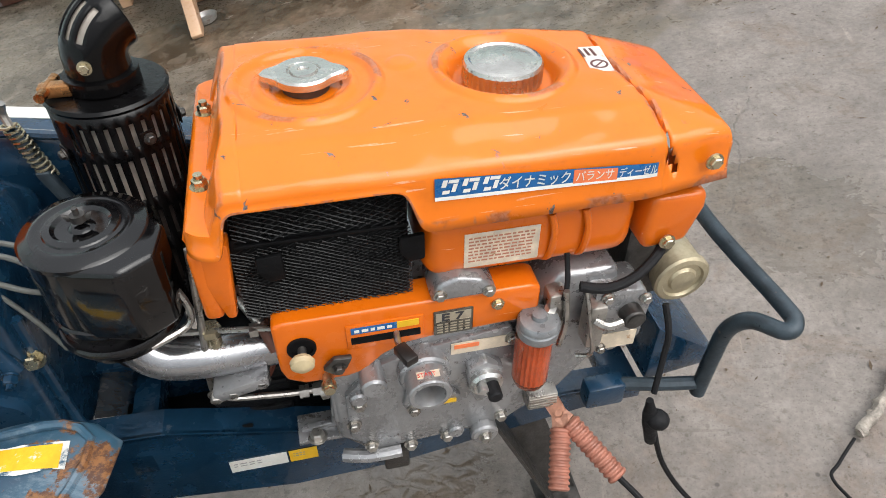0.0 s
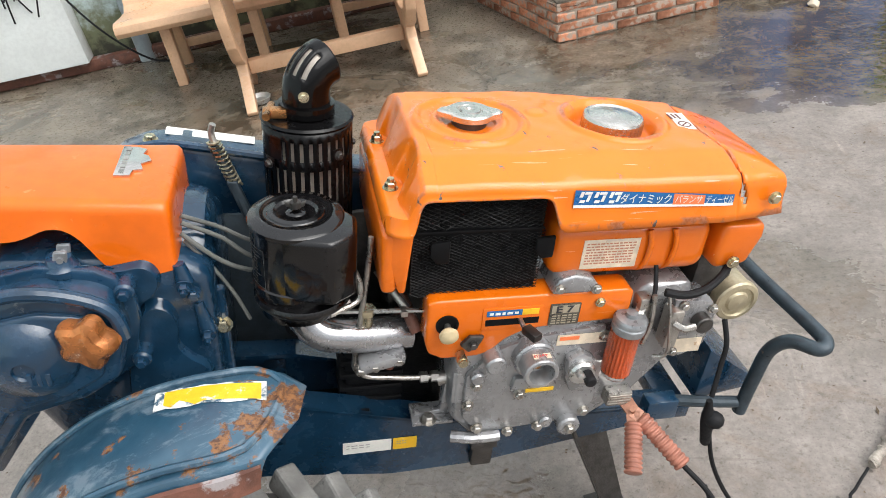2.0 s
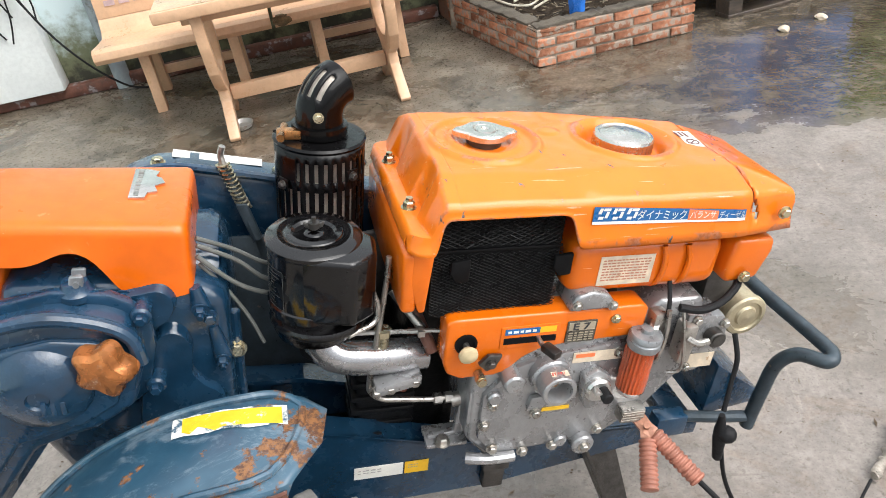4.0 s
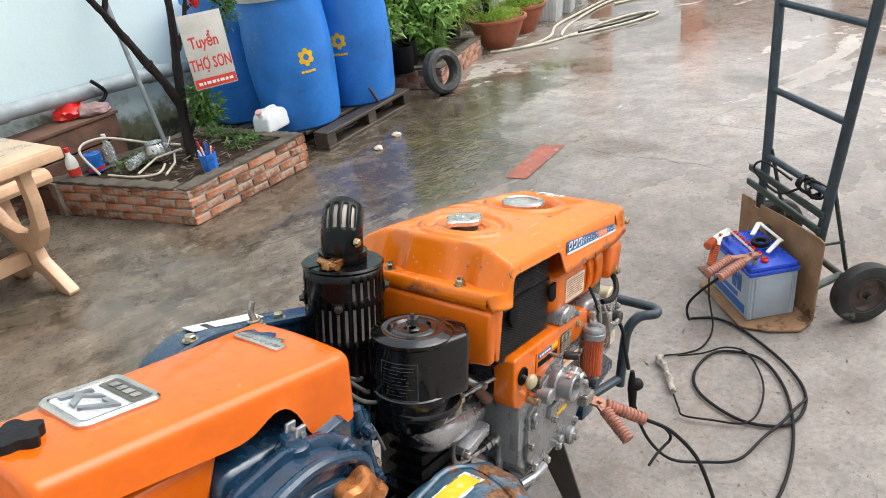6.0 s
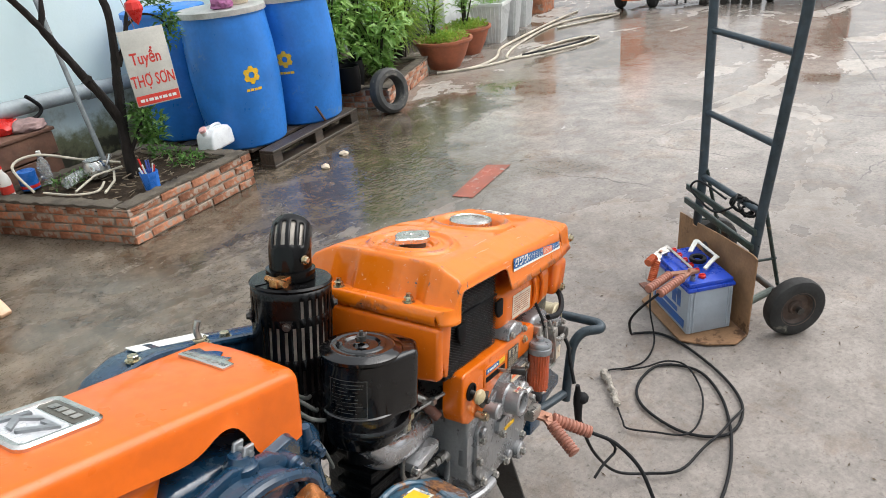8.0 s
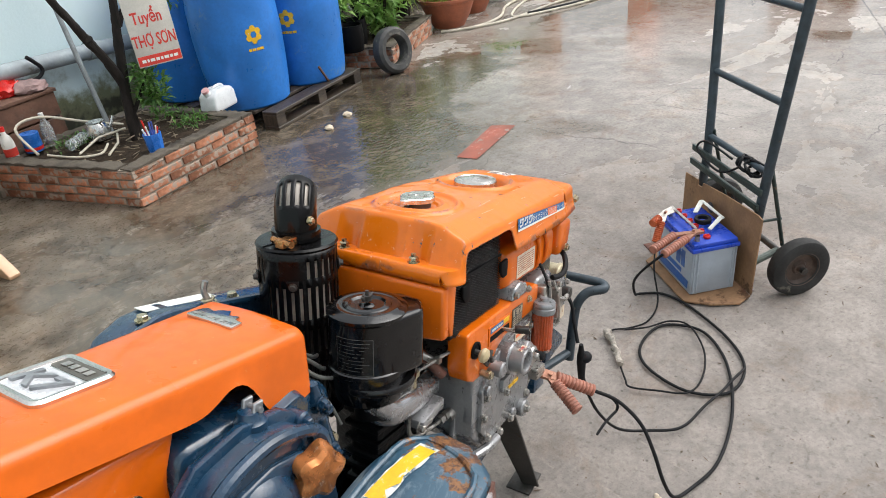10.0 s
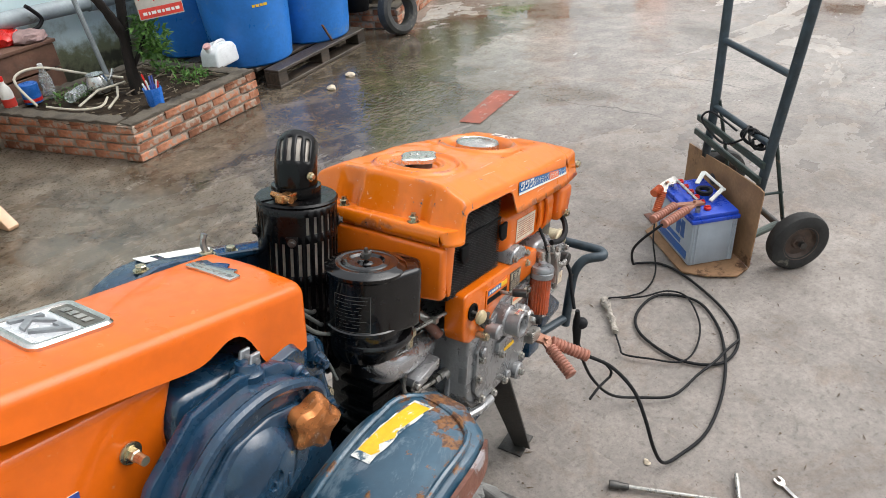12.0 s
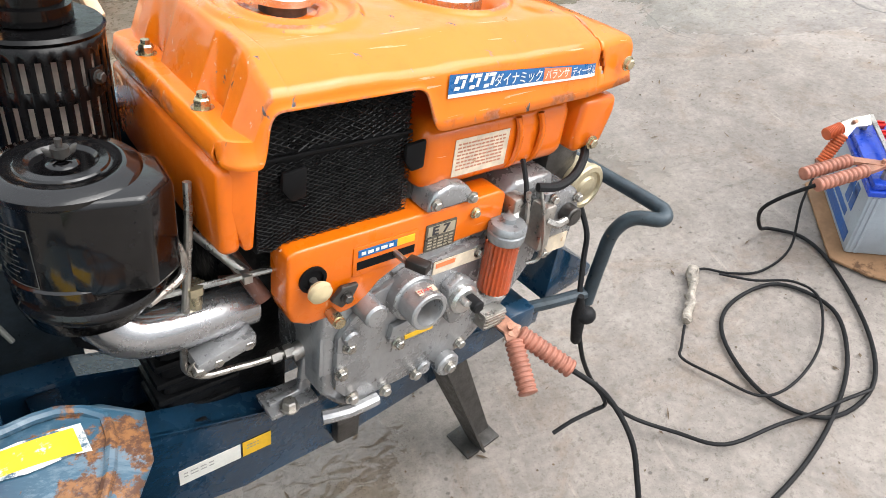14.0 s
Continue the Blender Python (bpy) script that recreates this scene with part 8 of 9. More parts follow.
# side drive case
bm = B()
prism(bm, [(-0.360, -0.120), (-0.385, -0.100), (-0.45, -0.090), (-0.52, -0.105), (-0.575, -0.16), (-0.62, -0.26), (-0.66, -0.40), (-0.585, -0.43), (-0.50, -0.30), (-0.42, -0.275), (-0.370, -0.24), (-0.352, -0.17)], -0.165, -0.095, "y", 0.014, 3)
dc = tp("drive_case", bm, "blue", "dark blue side drive case with a domed cover")
bm = B()
prism(bm, [(-0.342, -0.135), (-0.362, -0.100), (-0.385, -0.086), (-0.45, -0.076), (-0.525, -0.092), (-0.588, -0.152), (-0.634, -0.255), (-0.672, -0.40), (-0.575, -0.44), (-0.49, -0.312), (-0.41, -0.288), (-0.358, -0.25), (-0.340, -0.17)], -0.128, -0.112, "y", 0.004, 2)
tp("flange", bm, "blue", "", dc)
bm = B()
prism(bm, [(-0.378, -0.140), (-0.40, -0.122), (-0.45, -0.114), (-0.51, -0.126), (-0.555, -0.172), (-0.598, -0.268), (-0.632, -0.385), (-0.592, -0.40), (-0.515, -0.278), (-0.43, -0.252), (-0.388, -0.225), (-0.372, -0.175)], -0.176, -0.160, "y", 0.007, 3)
tp("raised_face", bm, "blue", "", dc)
for x, z in ((-0.352, -0.118), (-0.348, -0.235)):
    bm = B()
    cyl(bm, (x, -0.10, z), (x, -0.136, z), 0.013, seg=16, bev=0.003)
    hexbolt(bm, (x, -0.136, z), (0, -1, 0), 0.0075, 0.008)
    tp("bolt", bm, "blue", "", dc)
bm = B()
lathe(bm, [(0.066, 0), (0.064, 0.008), (0.052, 0.024), (0.030, 0.034), (0.014, 0.036), (0.012, 0.032), (0.0, 0.032)], (-0.470, -0.163, -0.185), (-0.470, -1, -0.185), 40)
tp("dome", bm, "blue", "", dc)
bm = B()
tube(bm, [(-0.352, -0.172, -0.16), (-0.362, -0.172, -0.118), (-0.40, -0.172, -0.094), (-0.46, -0.172, -0.084), (-0.53, -0.172, -0.105), (-0.585, -0.172, -0.165), (-0.63, -0.172, -0.27)], 0.009, 10, 6)
tp("rim", bm, "blue", "", dc)
for s in (-0.011, 0.0, 0.011):
    bm = B()
    box(bm, -0.455 + s - 0.003, -0.455 + s + 0.003, -0.199, -0.193, -0.21, -0.19, 0.001)
    tp("cast_mark", bm, "blue", "", dc)
# star knob
bm = B()
n = 60
kx = Matrix.Translation((-0.388, -0.176, -0.150)) @ Matrix.Rotation(radians(-28), 4, "Z") @ Matrix.Rotation(radians(90), 4, "X") @ Matrix.Rotation(radians(15), 4, "Y")
rings = []
for s, h in ((0.80, -0.004), (1.0, 0.003), (1.03, 0.014), (0.97, 0.024), (0.75, 0.030), (0.02, 0.031)):
    rings.append([bm.verts.new(kx @ Vector((s * (0.034 + 0.0048 * math.cos(5 * a)) * math.cos(a), s * (0.034 + 0.0048 * math.cos(5 * a)) * math.sin(a), h))) for a in [2 * math.pi * i / n for i in range(n)]])
for p, q in zip(rings, rings[1:]):
    for i in range(n):
        bm.faces.new((p[i], p[(i + 1) % n], q[(i + 1) % n], q[i]))
sk = tp("star_knob", bm, surf("red_bronze", (0.42, 0.150, 0.045), 0.28, 0.55, var=0.5, scale=20, fine=110, bump=0.4, dirt=(0.60, 0.52, 0.42), dirt_amt=0.08, dirt_scale=16), "worn bronze five-lobed knob")
bm = B()
cyl(bm, (-0.380, -0.11, -0.150), (-0.387, -0.180, -0.150), 0.012, seg=14)
tp("knob_shaft", bm, "steel", "", sk)

# belt cover on the far side
bm = B()
top_ = [(-0.445, -0.15), (-0.435, -0.105), (-0.405, -0.070), (-0.36, -0.052), (-0.31, -0.050), (-0.19, -0.072), (0.0, -0.108), (0.12, -0.135), (0.20, -0.18), (0.20, -0.22), (0.10, -0.235), (-0.08, -0.225), (-0.25, -0.235), (-0.40, -0.22)]
prism(bm, top_, 0.165, 0.245, "y", 0.012, 3)
bc = tp("belt_cover", bm, "blue", "dark blue sheet belt cover on the engine's far side")
bm = B()
tube(bm, [(-0.450, 0.168, -0.14), (-0.438, 0.166, -0.100), (-0.405, 0.165, -0.066), (-0.36, 0.165, -0.049), (-0.31, 0.165, -0.047), (-0.19, 0.165, -0.069), (0.0, 0.165, -0.105)], 0.007, 8, 5)
tp("rolled_edge", bm, "blue", "", bc)
bm = B()
prism(bm, [(-0.332, -0.0485), (-0.190, -0.0705), (-0.190, -0.0695), (-0.332, -0.0470)], 0.210, 0.238, "y")
tp("white_strip", bm, "white", "white plastic strip on the cover's top", bc)
for q in ((-0.352, 0.190, -0.050), (-0.165, 0.200, -0.078)):
    bm = B()
    hexbolt(bm, q, (0, 0, 1), 0.009, 0.008)
    tp("bolt", bm, "brass", "", bc)
bm = B()
box(bm, 0.01, 0.05, 0.1640, 0.1650, -0.135, -0.118)
tp("yellow_tag", bm, "yellow", "", bc)
# added sheet: hides bright ground, its dark tone standing in for the shaded gap
bm = B()
prism(bm, [(-0.330, -0.160), (-0.175, -0.160), (-0.118, -0.300), (-0.112, -0.470), (-0.330, -0.470)], 0.128, 0.136, "y", 0.003)
tp("lower_guard", bm, "bluesteel", "dark sheet added below the belt cover, standing in for shade")
# added plate: closes the gap to bright ground, dark in place of shade
bm = B()
prism(bm, [(-0.044, -0.150), (0.030, -0.140), (0.034, -0.365), (-0.030, -0.365), (-0.048, -0.300)], 0.098, 0.110, "y", 0.004)
tp("rear_casting", bm, "darksteel", "dark plate added to fill the gap at the engine's rear")
# round blue bulkhead behind the cover
bm = B()
lathe(bm, [(0.118, -0.06), (0.118, 0.0), (0.112, 0.012), (0.095, 0.020), (0.060, 0.026), (0.0, 0.027)], (-0.270, 0.040, -0.190), (0.73, 0.040, -0.190), 40)
tp("bell_housing", bm, "blue", "dark blue rounded bell housing")
# tension lever with spring
bm = B()
tube(bm, [(-0.205, 0.128, -0.165), (-0.232, 0.145, -0.090), (-0.247, 0.155, -0.055)], 0.008, 10, 2)
prism(bm, [(-0.236, -0.100), (-0.218, -0.100), (-0.190, -0.185), (-0.186, -0.240), (-0.202, -0.240), (-0.208, -0.185)], 0.128, 0.142, "y", 0.003)
tl_ = tp("tension_lever", bm, "bluesteel", "dark steel belt tension lever with a coil spring")
bm = B()
pts = []
for i in range(90):
    f = i / 89
    a = f * 2 * math.pi * 11
    c_ = Vector((-0.222, 0.140, -0.110)).lerp(Vector((-0.252, 0.160, -0.040)), f)
    pts.append(c_ + Vector((math.cos(a) * 0.0105, math.sin(a) * 0.0105, 0)))
tube(bm, pts, 0.0021, 6, 1)
tp("spring", bm, "brass", "", tl_)
bm = B()
tube(bm, [(-0.250, 0.160, -0.045), (-0.254, 0.164, -0.028), (-0.250, 0.163, -0.012)], 0.0055, 8, 3)
tp("lever_tip", bm, "steel", "", tl_)
# control cables
for k, pts in enumerate(([(-0.285, -0.040, -0.072), (-0.235, -0.030, -0.105), (-0.195, -0.030, -0.140), (-0.150, 0.005, -0.170)], [(-0.285, -0.055, -0.080), (-0.240, -0.055, -0.125), (-0.200, -0.050, -0.150), (-0.160, -0.020, -0.175)],
                         [(-0.286, -0.030, -0.066), (-0.238, -0.015, -0.096), (-0.195, -0.010, -0.125), (-0.150, 0.020, -0.150)], [(-0.283, -0.050, -0.095), (-0.250, -0.058, -0.135), (-0.222, -0.066, -0.180), (-0.203, -0.072, -0.225)])):
    bm = B()
    tube(bm, pts, 0.0035 if k < 3 else 0.003, 8, 6)
    tp("control_cable", bm, surf("grey_cable", (0.12, 0.125, 0.115), 0.45), "grey sheathed control cable")
bm = B()
tube(bm, [(-0.234, -0.072, -0.42), (-0.238, -0.070, -0.336), (-0.240, -0.070, -0.276), (-0.241, -0.070, -0.165)], 0.0075, 10, 3)
lr_ = tp("link_rod", bm, "blue", "dark blue link rod with a brass bolt")
bm = B()
hexbolt(bm, (-0.241, -0.078, -0.227), (0, -1, 0.3), 0.010, 0.012)
tp("bolt", bm, "brass", "", lr_)

# frame rails
RAIL = [(-0.42, -0.40), (-0.14, -0.412), (0.02, -0.455), (0.104, -0.478), (0.30, -0.492), (0.58, -0.500), (0.60, -0.515), (0.56, -0.535), (0.38, -0.566), (0.19, -0.600), (0.02, -0.605), (-0.18, -0.575), (-0.42, -0.555)]
for s in (-1, 1):
    bm = B()
    a, b_ = (-0.085, -0.077) if s < 0 else (0.085, 0.093)
    prism(bm, RAIL, a, b_, "y", 0.002, 1)
    topl = RAIL[:6]
    for p, q in zip(topl, topl[1:]):
        prism(bm, [p, q, (q[0], q[1] - 0.007), (p[0], p[1] - 0.007)], -0.085 if s < 0 else 0.050, -0.040 if s < 0 else 0.093, "y")
    rl = tp("frame_rail", bm, "blue", "dark blue pressed steel frame rail")
    if s < 0:
        for nm, x0, x1, mt in (("white_label", -0.068, 0.018, "white"), ("yellow_label", 0.021, 0.064, "yellow")):
            bm = B()
            z0 = lambda x: -0.509 + (x - 0.02) * 0.0
            box(bm, x0, x1, -0.0866, -0.0858, -0.536, -0.507, 0.0003, seg=1)
            l_ = tp(nm, bm, mt, "", rl)
            bm = B()
            for k in range(2):
                bars(bm, x0 + 0.006, x0 + (x1 - x0) * 0.55, -0.515 - k * 0.006, 0.0014, (0.5, 0.9, 0.7, 0.6), pose(0, -0.0868, 0, 90, 0, 0))
            tp("small_print", bm, "greyink", "", l_)
        bm = B()
        box(bm, 0.165, 0.205, -0.105, -0.085, -0.585, -0.520, 0.004)
        box(bm, 0.160, 0.210, -0.110, -0.080, -0.535, -0.520, 0.003)
        tp("clip", bm, "darksteel", "", rl)
        for x in (-0.09, 0.045):
            bm = B()
            cyl(bm, (x, -0.060, -0.43 - 0.23 * max(0, x + 0.14) - 0.002), (x, -0.060, -0.424 - 0.23 * max(0, x + 0.14)), 0.006, seg=12)
            tp("hole_plug", bm, "blackmatt", "", rl)
bm = B()
box(bm, 0.545, 0.60, -0.093, 0.085, -0.53, -0.50, 0.004)
tp("cross_member", bm, "blue")
bm = B()
box(bm, -0.20, -0.16, -0.085, 0.085, -0.50, -0.45, 0.004)
tp("cross_member", bm, "blue")
# black ribbed block; its near-black tone also holds the shade around it
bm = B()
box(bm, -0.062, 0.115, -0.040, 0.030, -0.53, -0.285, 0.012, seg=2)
blk = tp("cylinder_block", bm, "shadeblack", "black casting under the air cleaner, shade put into its tone")
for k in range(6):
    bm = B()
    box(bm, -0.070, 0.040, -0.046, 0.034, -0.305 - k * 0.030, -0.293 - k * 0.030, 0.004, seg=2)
    tp("cooling_fin", bm, "shadeblack", "", blk)
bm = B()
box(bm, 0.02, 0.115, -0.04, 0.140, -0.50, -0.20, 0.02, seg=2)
tp("cylinder_barrel", bm, "shadeblack", "black engine casting behind the panel, shade put into its tone")
# dark strip added behind the rail in place of shade
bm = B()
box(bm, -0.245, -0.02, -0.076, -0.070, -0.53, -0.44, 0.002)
tp("rail_liner", bm, "shadeblack")
# dark plate added between the rails where only shade shows
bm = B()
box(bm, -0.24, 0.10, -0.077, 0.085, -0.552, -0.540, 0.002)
tp("floor_plate", bm, "blackmatt", "dark plate added between the rails, standing in for shade")
bm = B()
box(bm, 0.49, 0.555, -0.118, -0.085, -0.502, -0.455, 0.006)
tp("rail_end", bm, "blue")
bm = B()
prism(bm, [(0.590, -0.345), (0.705, -0.425), (0.705, -0.450), (0.590, -0.470)], -0.105, 0.10, "y", 0.006)
tp("front_bracket", bm, "blue", "dark blue steel bracket at the front")
# front guard bar
bm = B()
left = [(0.664, -0.142, -0.470), (0.664, -0.145, -0.380), (0.666, -0.150, -0.315), (0.680, -0.170, -0.278), (0.705, -0.205, -0.268), (0.722, -0.198, -0.262), (0.722, -0.165, -0.258)]
tube(bm, left + [(0.705, 0.0, -0.250)] + [(x, -y, z) for x, y, z in reversed(left)], 0.0125, 14, 7)
tp("guard_bar", bm, "bluesteel", "bent blue-grey steel guard bar")
for s in (-1, 1):
    bm = B()
    tube(bm, [(0.54, s * 0.10, -0.468), (0.60, s * 0.125, -0.455), (0.668, s * 0.142, -0.448)], 0.011, 10, 3)
    tp("bar_stay", bm, "bluesteel")

# front stand, upright in the yard
SM = TR.inverted()
bm = B()
a, b_ = SM @ Vector((0.185, 1.150, 0.300)), SM @ Vector((0.262, 1.120, 0.004))
d = (b_ - a).normalized()
sx = Vector((0.94, 0.34, 0)).normalized()
sy = d.cross(sx).normalized()
for off, w, t_ in ((sy * 0.0, sx, sy), (sx * 0.0, sy, sx)):
    q = [a - w * 0.0, a + w * 0.078, b_ + w * 0.046, b_ - w * 0.0]
    lo3, hi3 = [bm.verts.new(p) for p in q], [bm.verts.new(p + t_ * 0.005) for p in q]
    bm.faces.new(lo3[::-1])
    bm.faces.new(hi3)
    for i in range(4):
        bm.faces.new((lo3[i], lo3[(i + 1) % 4], hi3[(i + 1) % 4], hi3[i]))
stnd = part("front_stand", bm, "darksteel", tiller, "dark angle-iron stand leg with a foot plate")
bm = B()
box(bm, -0.032, 0.045, -0.03, 0.035, 0.0, 0.006, 0.001, m=Matrix.Translation(b_ + Vector((0.005, 0, -0.004))) @ Matrix.Rotation(radians(20), 4, "Z"))
part("foot_plate", bm, "darksteel", stnd)

# near wheel and fender, level in the yard
WM = TR.inverted() @ pose(-0.262, 0.765, 0.29, 0, 0, 20)


def wheel_mesh():
    bm = B()
    lathe(bm, [(0.150, -0.055), (0.175, -0.068), (0.225, -0.072), (0.255, -0.060), (0.262, -0.030), (0.263, 0.0), (0.262, 0.030), (0.255, 0.060), (0.225, 0.072), (0.175, 0.068), (0.150, 0.055)], (0, 0, 0), (0, 1, 0), 56, False)
    return bm


wh = part("wheel", wheel_mesh(), "tyre", tiller, "dusty lugged tractor tyre", TR.inverted() @ pose(-0.278, 0.724, 0.264, 0, 0, 20) @ Matrix.Scale(0.915, 4))
bm = B()
box(bm, -0.026, 0.018, -0.056, 0.056, -0.019, 0.019, 0.006, seg=2)
lug = finish(bm, "lug", False)
lug.materials.append(M["lug"])
for k in range(22):
    for s in (-1, 1):
        a = 2 * math.pi * (k + (0.5 if s > 0 else 0)) / 22
        part("lug", lug, "tyre", wh, "", Matrix.Rotation(-a, 4, "Y") @ Matrix.Translation((0.272, s * 0.040, 0)) @ Matrix.Rotation(radians(s * 32), 4, "X"))
bm = B()
lathe(bm, [(0.152, -0.056), (0.146, -0.050), (0.138, -0.03), (0.06, -0.012), (0.035, -0.03), (0.0, -0.03)], (0, 0, 0), (0, 1, 0), 40)
part("rim", bm, "rust", wh)
bm = B()
cyl(bm, (0, -0.02, 0), (0, 0.20, 0), 0.022, seg=18)
part("axle", bm, "darksteel", wh)


def fender_angle(i, y):
    """Angle of a cross-section: the front edge is cut back towards both sides."""
    a0 = 65 + (9 * -y / 0.098 if y < 0 else 7 * max(0.0, (y - 0.055) / 0.048))
    return radians(a0 + (187 - a0) * i / 48)


def fender_mesh():
    bm = B()
    prev = None
    for i in range(49):
        r_ = 0.377
        ends = 0.0
        if i < 7:
            ends = (7 - i) / 7
        sect = [(-0.098, r_ - 0.040), (-0.094, r_ - 0.016), (-0.086, r_ - 0.005), (-0.070, r_ - 0.001), (-0.02, r_ + 0.004), (0.05, r_ + 0.004), (0.085, r_ - 0.002), (0.100, r_ - 0.014), (0.103, r_ - 0.06)]
        wsc = 1 - 0.16 * ends ** 3
        col = [bm.verts.new((rr * math.cos(fender_angle(i, y)), y * wsc + 0.012, rr * math.sin(fender_angle(i, y)))) for y, rr in sect]
        if prev:
            for k in range(len(col) - 1):
                bm.faces.new((prev[k], col[k], col[k + 1], prev[k + 1]))
        prev = col
    return bm


fd = part("fender", fender_mesh(), "fender", tiller, "scratched blue sheet fender with rust patches", WM)
s_ = fd.modifiers.new("thickness", "SOLIDIFY")
s_.thickness = 0.003
bm = B()
prev = None
for i in range(49):
    a = fender_angle(i, -0.098)
    wsc = 1 - 0.16 * max(0.0, (7 - i) / 7) ** 3
    col = [bm.verts.new((rr * math.cos(a), y * wsc + 0.012, rr * math.sin(a))) for y, rr in ((-0.0995, 0.336), (-0.0945, 0.3685), (-0.1015, 0.369), (-0.106, 0.335))]
    if prev:
        for k in range(3):
            bm.faces.new((prev[k], col[k], col[k + 1], prev[k + 1]))
    prev = col
part("rusty_rim", bm, "rust", fd, "rusty worn fender rim")
bm = B()
for (f0, f1, y0, y1, mt) in ((74, 93, 0.016, 0.046, "yellow"),):
    prev = None
    for i in range(13):
        a = radians(f0 + (f1 - f0) * i / 12)
        wob = 0.006 * math.sin(i * 2.1) * (i > 7)
        col = [bm.verts.new((0.3828 * math.cos(a), y, 0.3828 * math.sin(a))) for y in (y0 + 0.012 + wob + 0.0015 * i, y1 + 0.012 + 0.0010 * i)]
        if prev:
            bm.faces.new((prev[0], col[0], col[1], prev[1]))
        prev = col
part("yellow_label", bm, "yellowworn", fd, "torn yellow and white caution label")
bm = B()
prev = None
for i in range(10):
    a = radians(73 + 22 * i / 9)
    col = [bm.verts.new((0.3824 * math.cos(a), y, 0.3824 * math.sin(a))) for y in (0.0250 + 0.0016 * i + 0.002 * math.sin(i * 1.7), 0.0605 + 0.0014 * i + 0.001 * math.sin(i * 2.9))]
    if prev:
        bm.faces.new((prev[0], col[0], col[1], prev[1]))
    prev = col
part("label_backing", bm, "labelworn", fd)

bm = B()
tube(bm, [(0.381 * math.cos(radians(a)), -0.062, 0.381 * math.sin(radians(a))) for a in range(186, 82, -6)] + [(0.381 * math.cos(radians(77)), -0.050, 0.380 * math.sin(radians(77))), (0.381 * math.cos(radians(72)), 0.0, 0.381 * math.sin(radians(72))),
          (0.381 * math.cos(radians(70)), 0.060, 0.380 * math.sin(radians(70)))] + [(0.381 * math.cos(radians(a)), 0.086, 0.380 * math.sin(radians(a))) for a in range(75, 189, 6)], 0.0055, 8, 2)
part("pressed_bead", bm, "fender", fd)

# ---------------------------------------------------------------- hand truck with battery
HT = pose(1.267, 1.284, 0, 0, 0, -29)
truck = root("hand_truck", "dark steel two-wheeled hand truck standing upright", "hand truck", HT)
LEAN_T = math.tan(radians(5))


def rail_x(z):
    return 0.217 + z * LEAN_T


def rail_y(y, z):
    """The two rails spread a little above the slats."""
    return y + max(0.0, z - 0.36) * (0.165 if y > 0.2 else -0.03)


for y in (0.04, 0.41):
    bm = B()
    s = 1 if y < 0.2 else -1
    pts = [(rail_x(z), rail_y(y, z), z) for z in (0.03, 0.3, 0.45, 0.65, 0.85, 1.05, 1.14)] + [(rail_x(1.2) + 0.05, rail_y(y, 1.2), 1.22), (rail_x(1.2) + 0.14, y + s * 0.03, 1.30), (rail_x(1.2) + 0.17, 0.225, 1.32)]
    tube(bm, pts, 0.0165, 14, 5)
    part("rail", bm, "bluesteel", truck)
for k, z in enumerate((0.415, 0.650, 0.935)):
    bm = B()
    cyl(bm, (rail_x(z), rail_y(0.045, z), z), (rail_x(z), rail_y(0.405, z), z), 0.0115, seg=12)
    part("rung", bm, "bluesteel", truck)
for z in (0.355, 0.300):
    bm = B()
    box(bm, rail_x(z) - 0.030, rail_x(z) - 0.018, 0.02, 0.475, z - 0.0115, z + 0.0115, 0.002)
    part("slat", bm, "wood_rail", truck)
bm = B()
box(bm, 0.0, 0.215, -0.03, 0.40, 0.0, 0.005, 0.001)
part("toe_plate", bm, "rust", truck)
for y in (0.04, 0.41):
    bm = B()
    tube(bm, [(rail_x(0.42) + 0.01, y, 0.44), (0.345, y - 0.004, 0.125)], 0.007, 8, 0)
    tube(bm, [(rail_x(0.2) + 0.01, y, 0.235), (0.325, y - 0.004, 0.235)], 0.005, 8, 0)
    part("brace", bm, "wood_rail", truck)
    bm = B()
    tube(bm, [(rail_x(0.05), y, 0.065), (0.332, y, 0.105)], 0.013, 10, 0)
    part("strut", bm, surf("grey_green_tube", (0.16, 0.19, 0.17), 0.5, 0.2, var=0.3), truck)
bm = B()
cyl(bm, (0.332, -0.115, 0.105), (0.332, 0.51, 0.105), 0.012, seg=14)
part("axle", bm, "darksteel", truck)
for y in (-0.078, 0.45):
    bm = B()
    lathe(bm, [(0.056, -0.020), (0.064, -0.024), (0.089, -0.026), (0.101, -0.020), (0.105, -0.008), (0.105, 0.008), (0.101, 0.020), (0.089, 0.026), (0.064, 0.024), (0.056, 0.020)], (0.332, y, 0.105), (0.332, y + 1, 0.105), 44, False)
    w = part("wheel", bm, "tyre", truck, "small solid black rubber wheel")
    bm = B()
    lathe(bm, [(0.064, -0.0235), (0.061, -0.0235), (0.057, -0.012), (0.050, -0.004), (0.026, -0.004), (0.021, -0.012), (0.015, -0.013), (0.012, -0.022), (0.0, -0.022)], (0.332, y, 0.105), (0.332, y + 1, 0.105), 32, False)
    part("hub", bm, surf("rusty_hub", (0.085, 0.055, 0.042), 0.6, 0.2, var=0.4, scale=30, dirt=(0.14, 0.10, 0.075), dirt_amt=0.05, dirt_scale=30), w)
bm = B()
rnd = random.Random(9)
